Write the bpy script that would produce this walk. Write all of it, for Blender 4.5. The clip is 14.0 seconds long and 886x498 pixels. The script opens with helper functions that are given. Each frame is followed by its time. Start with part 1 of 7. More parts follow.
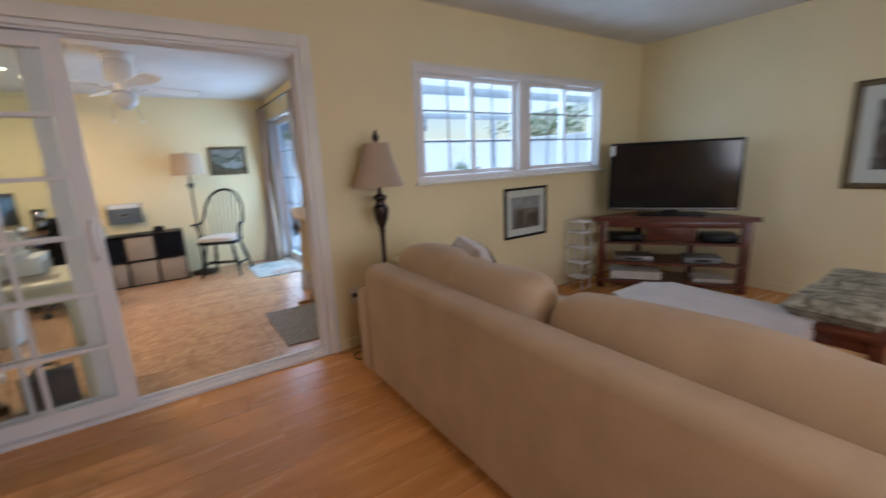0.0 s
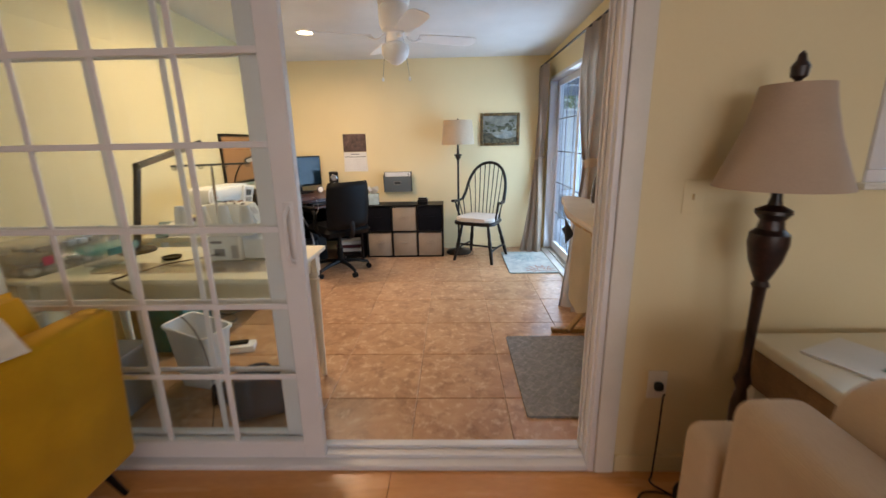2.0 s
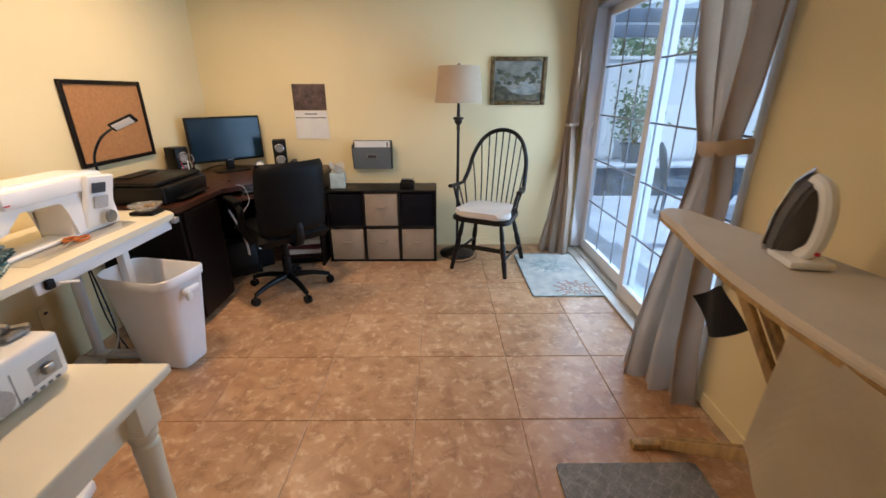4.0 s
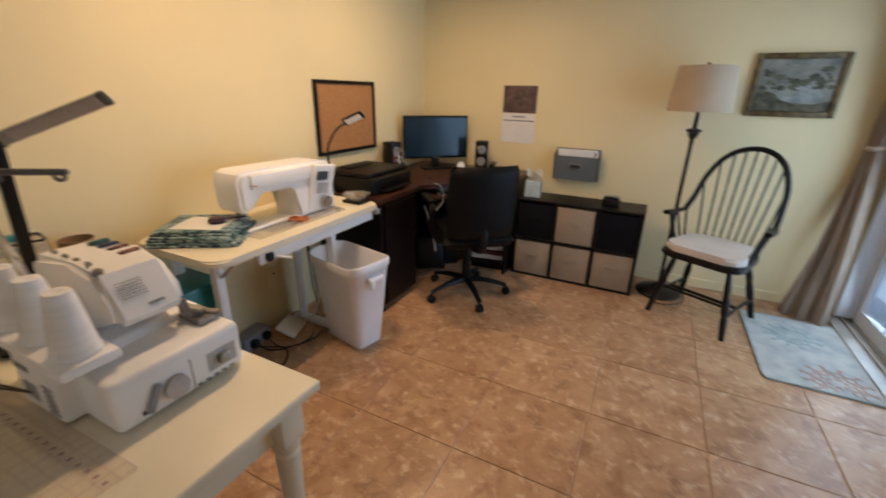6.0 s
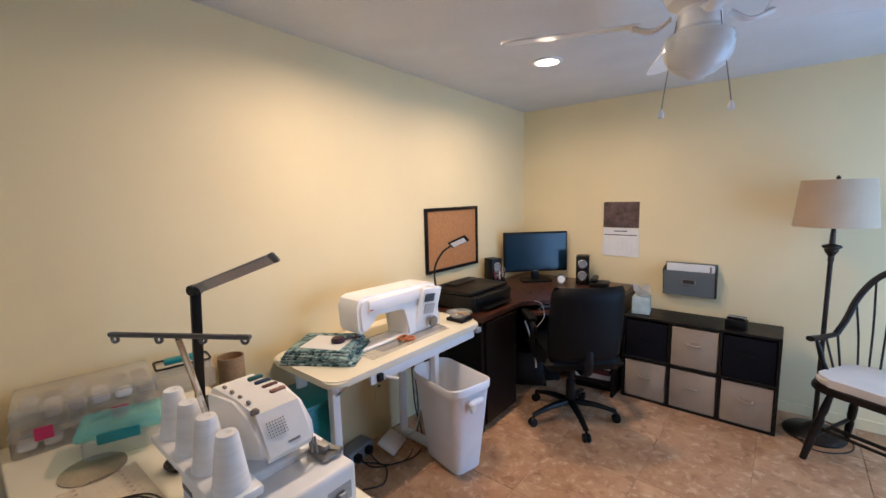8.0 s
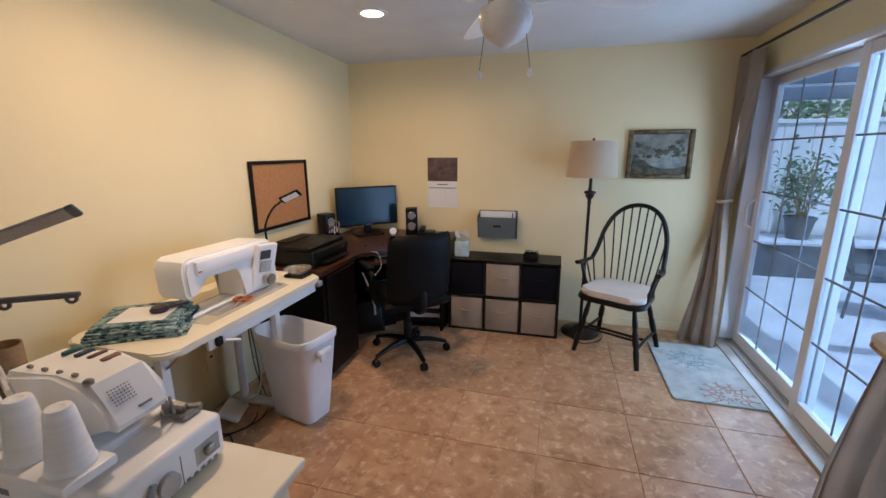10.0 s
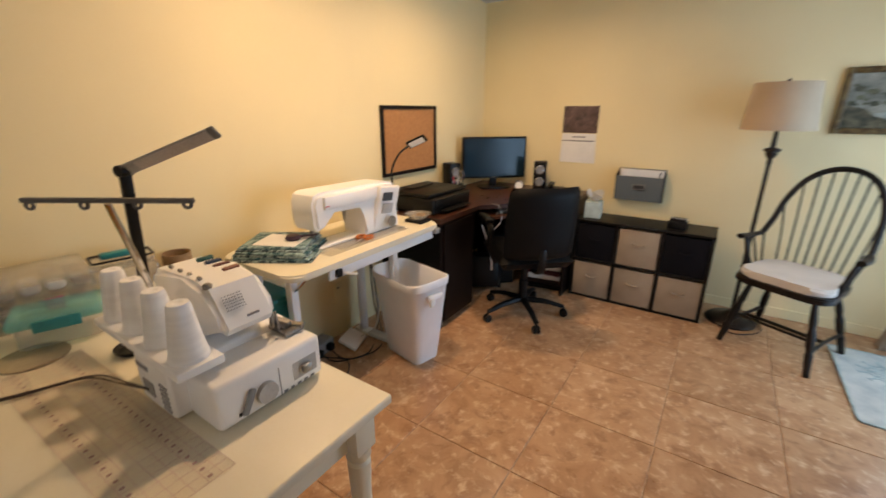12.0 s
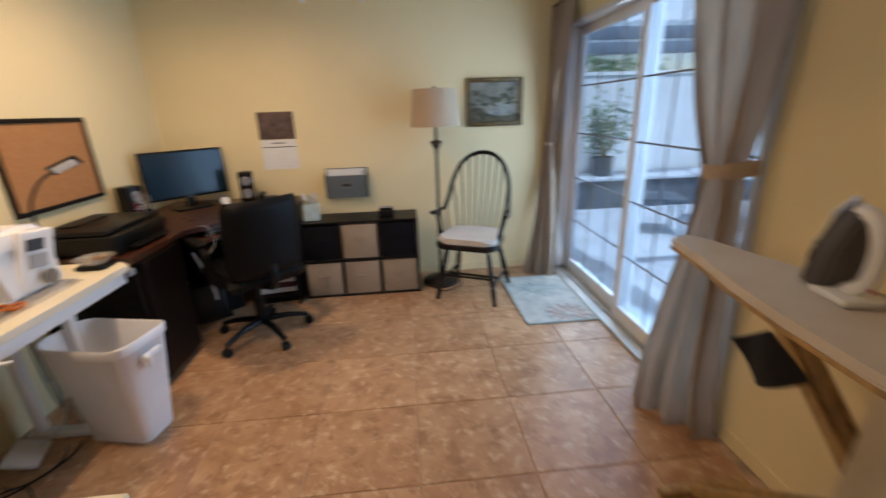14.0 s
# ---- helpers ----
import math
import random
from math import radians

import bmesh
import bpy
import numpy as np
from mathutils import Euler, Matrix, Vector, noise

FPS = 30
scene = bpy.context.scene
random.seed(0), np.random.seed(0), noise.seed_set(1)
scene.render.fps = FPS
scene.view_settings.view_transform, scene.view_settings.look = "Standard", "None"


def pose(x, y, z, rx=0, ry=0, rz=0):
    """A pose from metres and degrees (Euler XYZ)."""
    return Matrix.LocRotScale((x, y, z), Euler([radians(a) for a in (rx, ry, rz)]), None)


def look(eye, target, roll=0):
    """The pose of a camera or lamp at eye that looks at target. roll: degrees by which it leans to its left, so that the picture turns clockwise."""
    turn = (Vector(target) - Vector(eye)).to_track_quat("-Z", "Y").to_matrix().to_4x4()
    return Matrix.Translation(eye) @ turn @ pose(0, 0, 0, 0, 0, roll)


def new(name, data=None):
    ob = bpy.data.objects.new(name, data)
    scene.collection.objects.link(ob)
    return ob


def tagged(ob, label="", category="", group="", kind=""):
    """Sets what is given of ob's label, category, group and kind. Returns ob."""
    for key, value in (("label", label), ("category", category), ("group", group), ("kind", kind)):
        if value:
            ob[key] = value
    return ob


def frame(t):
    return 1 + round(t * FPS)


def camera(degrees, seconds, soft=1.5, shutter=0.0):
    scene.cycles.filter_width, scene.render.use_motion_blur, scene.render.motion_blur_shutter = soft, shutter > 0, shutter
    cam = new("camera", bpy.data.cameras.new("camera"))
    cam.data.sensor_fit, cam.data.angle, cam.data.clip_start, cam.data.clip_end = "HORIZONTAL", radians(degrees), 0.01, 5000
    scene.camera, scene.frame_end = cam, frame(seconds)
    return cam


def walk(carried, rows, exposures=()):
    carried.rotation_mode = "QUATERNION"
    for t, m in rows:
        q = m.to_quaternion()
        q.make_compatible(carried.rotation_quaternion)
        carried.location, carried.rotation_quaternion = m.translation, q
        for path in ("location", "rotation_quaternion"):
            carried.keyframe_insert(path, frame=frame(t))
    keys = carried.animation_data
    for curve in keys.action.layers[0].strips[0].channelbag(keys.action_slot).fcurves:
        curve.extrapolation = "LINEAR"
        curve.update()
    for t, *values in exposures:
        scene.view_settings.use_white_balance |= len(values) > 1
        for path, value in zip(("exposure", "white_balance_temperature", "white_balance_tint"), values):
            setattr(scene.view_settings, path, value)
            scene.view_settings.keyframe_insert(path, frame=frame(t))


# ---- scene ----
cam = camera(94.1, 14.0, shutter=0.5)
PATH = [
    (0, (0.353, 0.022, 1.302), (1.44, 1.647, 0.879), -2.6),
    (0.5, (0.484, 0.202, 1.289), (1.056, 2.051, 0.785), -1.7),
    (1, (0.515, 0.55, 1.285), (0.79, 2.477, 0.827), -0.4),
    (1.5, (0.556, 0.944, 1.276), (0.692, 2.888, 0.822), -0.7),
    (2, (0.618, 1.322, 1.295), (0.564, 3.256, 0.789), -1.1),
    (2.5, (0.645, 1.71, 1.273), (0.667, 3.67, 0.873), -1.1),
    (2.7, (0.618, 1.906, 1.362), (0.674, 3.856, 0.921), -1.1),
    (4.8, (0.519, 2.9, 1.309), (0.47, 4.747, 0.544), 1.4),
    (5, (0.548, 2.933, 1.312), (0.43, 4.775, 0.543), 0.7),
    (5.5, (0.56, 2.993, 1.319), (0.118, 4.784, 0.546), 0.5),
    (6, (0.465, 2.959, 1.338), (-0.361, 4.635, 0.626), 1.2),
    (6.5, (0.449, 2.946, 1.382), (-0.615, 4.535, 0.796), 0.4),
    (7, (0.463, 2.927, 1.419), (-0.751, 4.448, 0.956), -0.5),
    (7.5, (0.468, 2.912, 1.467), (-0.82, 4.407, 1.143), -1.1),
    (8, (0.471, 2.91, 1.482), (-0.803, 4.43, 1.223), -1.4),
    (8.5, (0.495, 2.899, 1.469), (-0.647, 4.518, 1.201), -0.9),
    (9, (0.47, 2.842, 1.451), (-0.247, 4.677, 1.109), -0.2),
    (9.2, (0.465, 2.83, 1.451), (-0.06, 4.721, 1.065), -0.1),
    (11.3, (0.411, 2.754, 1.394), (-0.195, 4.577, 0.84), -0.1),
    (11.5, (0.409, 2.798, 1.382), (-0.335, 4.562, 0.802), -0.1),
    (12, (0.444, 2.911, 1.366), (-0.61, 4.486, 0.727), 0.0),
    (12.5, (0.475, 2.984, 1.337), (-0.778, 4.363, 0.612), -0.4),
    (13, (0.497, 3.026, 1.333), (-0.677, 4.475, 0.61), -2.0),
    (13.5, (0.564, 3.055, 1.392), (-0.071, 4.834, 0.736), -2.5),
    (14, (0.427, 2.896, 1.371), (0.588, 4.784, 0.731), -1.9),
]
EXPOSURES = [(0, 0.28, 6150, 18), (0.5, 0.3, 6550, 19), (1.5, 0.28, 6600, 18), (2.5, 0.25, 7000, 20), (5, -0.13, 6600, 19), (5.6, -0.27, 6600, 18), (6, -0.33, 7100, 20),
             (7, -0.09, 6650, 20), (8, -0.02, 5700, 20), (8.5, -0.08, 5650, 20), (9, -0.32, 5750, 23), (9.2, -0.34, 5750, 23), (11.3, -0.34, 7100, 20), (11.5, -0.33, 7200, 20),
             (12, -0.08, 7500, 20), (12.5, 0.0, 7300, 20), (13, -0.03, 6600, 20), (13.5, -0.3, 6000, 21), (14, -0.2, 6750, 20)]
walk(cam, [(t, look(eye, target, roll)) for t, eye, target, roll in PATH], EXPOSURES)

# ---- light ----
world = bpy.data.worlds.new("sky_world")
scene.world = world
world.use_nodes = True
wn = world.node_tree.nodes
sky = wn.new("ShaderNodeTexSky")
sky.sky_type, sky.sun_disc = "NISHITA", False
sky.sun_elevation, sky.sun_rotation = radians(71), radians(200)
world.node_tree.links.new(sky.outputs[0], wn["Background"].inputs["Color"])
wn["Background"].inputs["Strength"].default_value = 0.15

sun = new("sun", bpy.data.lights.new("sun", "SUN"))
sun.data.energy, sun.data.angle, sun.data.color = 5.0, radians(0.6), (0.80, 0.91, 1.0)
sun.matrix_world = look((0, 0, 10), (-math.sin(radians(200)) * 3.44, -math.cos(radians(200)) * 3.44, 0))


def area_lamp(name, x, y, z, sx, sy, target, watts, color, spread=180):
    """A rectangular lamp that stands for the sky in a window, or for a ceiling fitting."""
    la = bpy.data.lights.new(name, "AREA")
    la.shape, la.size, la.size_y = "RECTANGLE", sx, sy
    la.energy, la.color, la.spread = watts, color, radians(min(spread, 178))
    ob = new(name, la)
    ob.matrix_world = look((x, y, z), target)
    return ob


DAY = (0.50, 0.75, 1.0)
WARM = (1.0, 0.735, 0.46)
area_lamp("patio_door_daylight", 1.93, 5.24, 1.0, 1.9, 1.8, (-0.2, 4.6, 0.7), 41, DAY)
area_lamp("living_window_daylight", 3.06, 2.95, 1.55, 2.0, 0.75, (3.0, 0.5, 0.6), 20, DAY)
area_lamp("back_window_daylight", 0.75, -3.0, 1.45, 1.5, 1.2, (0.3, 2.0, 0.8), 31, (0.92, 0.96, 1.0))
# Added fill from an unseen, made-up second south window.
area_lamp("added_south_daylight", 2.6, -3.0, 1.45, 1.7, 1.2, (1.6, 2.0, 0.8), 16, (0.92, 0.96, 1.0))


def down_lamp(x, y, z, watts, color, size=0.11):
    la = bpy.data.lights.new("downlight_bulb", "AREA")
    la.shape, la.size, la.energy, la.color, la.spread = "DISK", size, watts, color, radians(165)
    ob = new("downlight_bulb", la)
    ob.matrix_world = look((x, y, z), (x, y, 0))


down_lamp(-0.65, 5.22, 2.205, 11.2, WARM)
down_lamp(-0.66, 4.09, 2.234, 12.8, WARM)
# Unseen living room lamp, added to brighten the floor and walls there.
down_lamp(0.62, -0.9, 2.375, 9, WARM)

# ---- materials ----
def mat(name, color, rough=0.5, metal=0.0, vary=0.10, scale=6.0, fine=120.0, bump=0.05, dist=0.002, second=None, mix=0.5,
        stretch=(1, 1, 1), island=0.0, sheen=0.0, coat=0.0, spec=0.5):
    """A principled material with colour drift at two scales, fine relief and uneven gloss, in object metres."""
    m = bpy.data.materials.new(name)
    m.use_nodes = True
    t = m.node_tree
    b = t.nodes["Principled BSDF"]
    b.inputs["Metallic"].default_value = metal
    b.inputs["Specular IOR Level"].default_value = spec
    b.inputs["Sheen Weight"].default_value = sheen
    b.inputs["Coat Weight"].default_value = coat
    co = t.nodes.new("ShaderNodeTexCoord")
    mp = t.nodes.new("ShaderNodeMapping")
    mp.inputs["Scale"].default_value = stretch
    t.links.new(co.outputs["Object"], mp.inputs["Vector"])
    if island:
        shift = t.nodes.new("ShaderNodeObjectInfo")
        sc = t.nodes.new("ShaderNodeVectorMath")
        sc.operation = "SCALE"
        sc.inputs[0].default_value, = ((37.0, 23.0, 11.0), )
        t.links.new(shift.outputs["Random"], sc.inputs["Scale"])
        t.links.new(sc.outputs[0], mp.inputs["Location"])
    big = t.nodes.new("ShaderNodeTexNoise")
    big.inputs["Scale"].default_value, big.inputs["Detail"].default_value = scale, 5
    small = t.nodes.new("ShaderNodeTexNoise")
    small.inputs["Scale"].default_value, small.inputs["Detail"].default_value = fine, 3
    t.links.new(mp.outputs[0], big.inputs["Vector"])
    t.links.new(mp.outputs[0], small.inputs["Vector"])
    ramp = t.nodes.new("ShaderNodeValToRGB")
    a = [c * (1 - vary) for c in color]
    z = list(second) if second else [min(1, c * (1 + vary)) for c in color]
    ramp.color_ramp.elements[0].color, ramp.color_ramp.elements[0].position = (*a, 1), 0.5 - 0.5 * mix * 0.6
    ramp.color_ramp.elements[1].color, ramp.color_ramp.elements[1].position = (*z, 1), 0.5 + 0.5 * mix * 0.6
    t.links.new(big.outputs["Fac"], ramp.inputs["Fac"])
    fine_mix = t.nodes.new("ShaderNodeMix")
    fine_mix.data_type, fine_mix.blend_type = "RGBA", "OVERLAY"
    fine_mix.inputs["Factor"].default_value = min(0.6, vary * 2.0)
    t.links.new(ramp.outputs[0], fine_mix.inputs["A"])
    t.links.new(small.outputs["Fac"], fine_mix.inputs["B"])
    out = fine_mix.outputs["Result"]
    if island:
        info = t.nodes.new("ShaderNodeObjectInfo")
        hsv = t.nodes.new("ShaderNodeHueSaturation")
        rng = t.nodes.new("ShaderNodeMapRange")
        rng.inputs["To Min"].default_value, rng.inputs["To Max"].default_value = 1 - island, 1 + island
        t.links.new(info.outputs["Random"], rng.inputs["Value"])
        t.links.new(rng.outputs[0], hsv.inputs["Value"])
        t.links.new(out, hsv.inputs["Color"])
        out = hsv.outputs[0]
    t.links.new(out, b.inputs["Base Color"])
    rr = t.nodes.new("ShaderNodeMapRange")
    rr.inputs["To Min"].default_value, rr.inputs["To Max"].default_value = max(0.02, rough - 0.08), min(1, rough + 0.08)
    t.links.new(big.outputs["Fac"], rr.inputs["Value"])
    t.links.new(rr.outputs[0], b.inputs["Roughness"])
    if bump:
        bp = t.nodes.new("ShaderNodeBump")
        bp.inputs["Strength"].default_value, bp.inputs["Distance"].default_value = bump, dist
        t.links.new(small.outputs["Fac"], bp.inputs["Height"])
        t.links.new(bp.outputs[0], b.inputs["Normal"])
    return m


def weave(name, color, rough=0.9, pitch=420.0, vary=0.08, bump=0.35, sheen=0.2, second=None, scale=5.0):
    """Woven cloth: crossed waves for the threads over a slow drift of colour."""
    m = mat(name, color, rough, vary=vary, scale=scale, fine=260, bump=0, sheen=sheen, second=second, spec=0.2)
    t = m.node_tree
    b = t.nodes["Principled BSDF"]
    co = t.nodes.new("ShaderNodeTexCoord")
    hs = []
    for ax in ("X", "Z"):
        w = t.nodes.new("ShaderNodeTexWave")
        w.bands_direction = ax
        w.inputs["Scale"].default_value, w.inputs["Distortion"].default_value = pitch / 6.28, 1.5
        t.links.new(co.outputs["Object"], w.inputs["Vector"])
        hs.append(w)
    add = t.nodes.new("ShaderNodeMath")
    t.links.new(hs[0].outputs["Fac"], add.inputs[0])
    t.links.new(hs[1].outputs["Fac"], add.inputs[1])
    bp = t.nodes.new("ShaderNodeBump")
    bp.inputs["Strength"].default_value, bp.inputs["Distance"].default_value = bump, 0.001
    t.links.new(add.outputs[0], bp.inputs["Height"])
    t.links.new(bp.outputs[0], b.inputs["Normal"])
    return m


def glow(name, color, strength):
    m = bpy.data.materials.new(name)
    m.use_nodes = True
    b = m.node_tree.nodes["Principled BSDF"]
    b.inputs["Base Color"].default_value = (*color, 1)
    b.inputs["Emission Color"].default_value = (*color, 1)
    b.inputs["Emission Strength"].default_value = strength
    return m


def clear(name, color=(1, 1, 1), rough=0.0, ior=1.45, mixing=None):
    """Thin clear sheet: mostly see-through, with a real gloss on top."""
    m = bpy.data.materials.new(name)
    m.use_nodes = True
    t = m.node_tree
    t.nodes.remove(t.nodes["Principled BSDF"])
    tr = t.nodes.new("ShaderNodeBsdfTransparent")
    tr.inputs["Color"].default_value = (*color, 1)
    gl = t.nodes.new("ShaderNodeBsdfGlossy")
    gl.inputs["Roughness"].default_value = max(rough, 0.01)
    mx = t.nodes.new("ShaderNodeMixShader")
    lw = t.nodes.new("ShaderNodeLayerWeight")
    lw.inputs["Blend"].default_value = 0.5
    pw = t.nodes.new("ShaderNodeMath")
    pw.operation = "POWER"
    pw.inputs[1].default_value = 5.0
    ma = t.nodes.new("ShaderNodeMath")
    ma.operation = "MULTIPLY_ADD"
    f0 = ((ior - 1) / (ior + 1)) ** 2
    ma.inputs[1].default_value, ma.inputs[2].default_value = 1 - f0, f0
    t.links.new(lw.outputs["Facing"], pw.inputs[0])
    t.links.new(pw.outputs[0], ma.inputs[0])
    t.links.new(ma.outputs[0], mx.inputs["Fac"])
    t.links.new(tr.outputs[0], mx.inputs[1])
    t.links.new(gl.outputs[0], mx.inputs[2])
    out_sh = mx
    if mixing:
        df = t.nodes.new("ShaderNodeBsdfDiffuse")
        df.inputs["Color"].default_value = (*mixing[0], 1)
        m2 = t.nodes.new("ShaderNodeMixShader")
        m2.inputs["Fac"].default_value = mixing[1]
        t.links.new(mx.outputs[0], m2.inputs[1])
        t.links.new(df.outputs[0], m2.inputs[2])
        out_sh = m2
    t.links.new(out_sh.outputs[0], t.nodes["Material Output"].inputs["Surface"])
    return m


def see_through(m, color, share):
    """Lets part of the light pass through thin cloth or leaves."""
    t = m.node_tree
    tl = t.nodes.new("ShaderNodeBsdfTranslucent")
    tl.inputs["Color"].default_value = (*color, 1)
    mx = t.nodes.new("ShaderNodeMixShader")
    mx.inputs["Fac"].default_value = share
    t.links.new(t.nodes["Principled BSDF"].outputs[0], mx.inputs[1])
    t.links.new(tl.outputs[0], mx.inputs[2])
    t.links.new(mx.outputs[0], t.nodes["Material Output"].inputs["Surface"])


def stone_tile(name):
    """Glazed stone-look tile: brown clouds, pale torn flecks and fine grit, different on every tile."""
    m = bpy.data.materials.new(name)
    m.use_nodes = True
    t = m.node_tree
    b = t.nodes["Principled BSDF"]
    co = t.nodes.new("ShaderNodeTexCoord")
    info = t.nodes.new("ShaderNodeObjectInfo")
    sc = t.nodes.new("ShaderNodeVectorMath")
    sc.operation = "SCALE"
    sc.inputs[0].default_value = (37.0, 23.0, 11.0)
    t.links.new(info.outputs["Random"], sc.inputs["Scale"])
    mp = t.nodes.new("ShaderNodeMapping")
    t.links.new(co.outputs["Object"], mp.inputs["Vector"])
    t.links.new(sc.outputs[0], mp.inputs["Location"])

    def cloud(scale, detail, rough, bend):
        n = t.nodes.new("ShaderNodeTexNoise")
        n.inputs["Scale"].default_value, n.inputs["Detail"].default_value = scale, detail
        n.inputs["Roughness"].default_value, n.inputs["Distortion"].default_value = rough, bend
        t.links.new(mp.outputs[0], n.inputs["Vector"])
        return n

    def ramp(src, stops):
        c = t.nodes.new("ShaderNodeValToRGB")
        el = c.color_ramp.elements
        while len(el) < len(stops):
            el.new(0.5)
        for e, (p, col) in zip(el, stops):
            e.position, e.color = p, (*col, 1)
        t.links.new(src.outputs["Fac"], c.inputs["Fac"])
        return c

    def blend(a, c, fac):
        x = t.nodes.new("ShaderNodeMix")
        x.data_type = "RGBA"
        t.links.new(a, x.inputs["A"])
        t.links.new(c, x.inputs["B"])
        t.links.new(fac, x.inputs["Factor"])
        return x.outputs["Result"]

    base = ramp(cloud(6.0, 7, 0.62, 0.8), ((0.34, (0.36, 0.185, 0.090)), (0.50, (0.47, 0.265, 0.140)), (0.68, (0.55, 0.335, 0.190))))
    dark = ramp(cloud(11.0, 5, 0.62, 0.5), ((0.36, (0.75, 0.75, 0.75)), (0.47, (0, 0, 0))))
    deep = ramp(cloud(30.0, 3, 0.5, 0.5), ((0.3, (0.27, 0.130, 0.060)), (0.7, (0.36, 0.185, 0.095))))
    torn = cloud(21.0, 5, 0.64, 0.35)
    pale = ramp(torn, ((0.53, (0, 0, 0)), (0.67, (0.75, 0.75, 0.75))))
    cream = ramp(cloud(60.0, 2, 0.5, 0.0), ((0.3, (0.60, 0.40, 0.245)), (0.7, (0.74, 0.54, 0.36))))
    col = blend(blend(base.outputs[0], deep.outputs[0], dark.outputs[0]), cream.outputs[0], pale.outputs[0])
    hsv = t.nodes.new("ShaderNodeHueSaturation")
    rng = t.nodes.new("ShaderNodeMapRange")
    rng.inputs["To Min"].default_value, rng.inputs["To Max"].default_value = 0.94, 1.06
    t.links.new(info.outputs["Random"], rng.inputs["Value"])
    t.links.new(rng.outputs[0], hsv.inputs["Value"])
    t.links.new(col, hsv.inputs["Color"])
    t.links.new(hsv.outputs[0], b.inputs["Base Color"])
    gloss = t.nodes.new("ShaderNodeMapRange")
    gloss.inputs["To Min"].default_value, gloss.inputs["To Max"].default_value = 0.20, 0.44
    t.links.new(torn.outputs["Fac"], gloss.inputs["Value"])
    t.links.new(gloss.outputs[0], b.inputs["Roughness"])
    bp = t.nodes.new("ShaderNodeBump")
    bp.inputs["Strength"].default_value, bp.inputs["Distance"].default_value = 0.30, 0.004
    t.links.new(torn.outputs["Fac"], bp.inputs["Height"])
    t.links.new(bp.outputs[0], b.inputs["Normal"])
    return m


WALL = mat("yellow_wall_paint", (0.83, 0.70, 0.415), 0.62, vary=0.025, scale=1.6, fine=160, bump=0.12, dist=0.0015)
LWALL = mat("living_wall_paint", (0.80, 0.69, 0.43), 0.62, vary=0.03, scale=1.4, fine=160, bump=0.12, dist=0.0015)
CEIL = mat("ceiling_paint", (0.68, 0.68, 0.67), 0.85, vary=0.04, scale=3.0, fine=70, bump=0.35, dist=0.003)
GROUT = mat("tile_grout", (0.48, 0.33, 0.21), 0.9, vary=0.25, scale=9)
TILE = stone_tile("brown_floor_tile")
PLANK = mat("laminate_plank", (0.58, 0.25, 0.075), 0.26, vary=0.12, scale=3.0, fine=40, bump=0.03, second=(0.70, 0.345, 0.12), mix=1.1, stretch=(0.5, 4.0, 4.0), island=0.09)
SEAM = mat("floor_seam", (0.09, 0.045, 0.02), 0.8)
VINYL = mat("white_vinyl", (0.78, 0.78, 0.80), 0.35, vary=0.03, scale=4, bump=0.02)
TRIM = mat("white_trim_paint", (0.76, 0.74, 0.68), 0.45, vary=0.04, scale=5, bump=0.05)
MUNTIN = mat("grey_grille_metal", (0.22, 0.24, 0.27), 0.5, vary=0.1)
ALU = mat("door_track_metal", (0.55, 0.52, 0.47), 0.4, metal=0.6, vary=0.12)
GLASS = clear("window_glass", (0.95, 0.98, 0.97), 0.0, 1.5)
# Patio door panes: the blue of the daylight is put into their tint.
DAYGLASS = clear("daylight_blue_glass", (0.86, 0.945, 1.0), 0.0, 1.5)
BLACKWOOD = mat("black_brown_laminate", (0.0045, 0.0035, 0.003), 0.40, spec=0.25, vary=0.25, scale=14, fine=90, stretch=(1, 1, 6))
ESPRESSO = mat("espresso_wood", (0.006, 0.0026, 0.002), 0.42, spec=0.22, vary=0.3, scale=8, fine=80, stretch=(1, 6, 6))
DESKTOP = mat("desk_top_wood", (0.055, 0.020, 0.011), 0.30, vary=0.35, scale=7, fine=80, stretch=(5, 1, 5))
CHAIRBLACK = mat("black_painted_wood", (0.0045, 0.0035, 0.003), 0.36, spec=0.3, vary=0.3, scale=20, bump=0.06, second=(0.013, 0.008, 0.006))
LEATHER = mat("black_leather", (0.0035, 0.0035, 0.004), 0.50, vary=0.2, scale=9, fine=260, bump=0.3, dist=0.001, spec=0.16)
BLACKPLASTIC = mat("black_plastic", (0.004, 0.004, 0.0045), 0.40, spec=0.24, vary=0.15, scale=12, bump=0.06)
GREYPLASTIC = mat("grey_plastic", (0.24, 0.25, 0.27), 0.45, vary=0.08)
WHITEPLASTIC = mat("white_plastic", (0.86, 0.86, 0.86), 0.33, vary=0.03, scale=5, bump=0.02)
BINWHITE = mat("waste_bin_plastic", (0.84, 0.85, 0.88), 0.36, vary=0.03, scale=6, bump=0.05)
CREAMPAINT = mat("cream_table_paint", (0.80, 0.74, 0.58), 0.38, vary=0.035, scale=4, bump=0.04)
BLACKCLOTH = weave("navy_black_bin_cloth", (0.005, 0.005, 0.008), 0.95, 520, 0.12, sheen=0.0)
BINCLOTH = weave("beige_bin_cloth", (0.34, 0.27, 0.20), 0.95, 520, 0.12)
SEATCLOTH = weave("seat_cushion_cloth", (0.66, 0.60, 0.53), 0.95, 480, 0.06)
CURTAIN = weave("taupe_curtain_cloth", (0.56, 0.445, 0.345), 0.9, 620, 0.08)
see_through(CURTAIN, (0.60, 0.52, 0.45), 0.14)
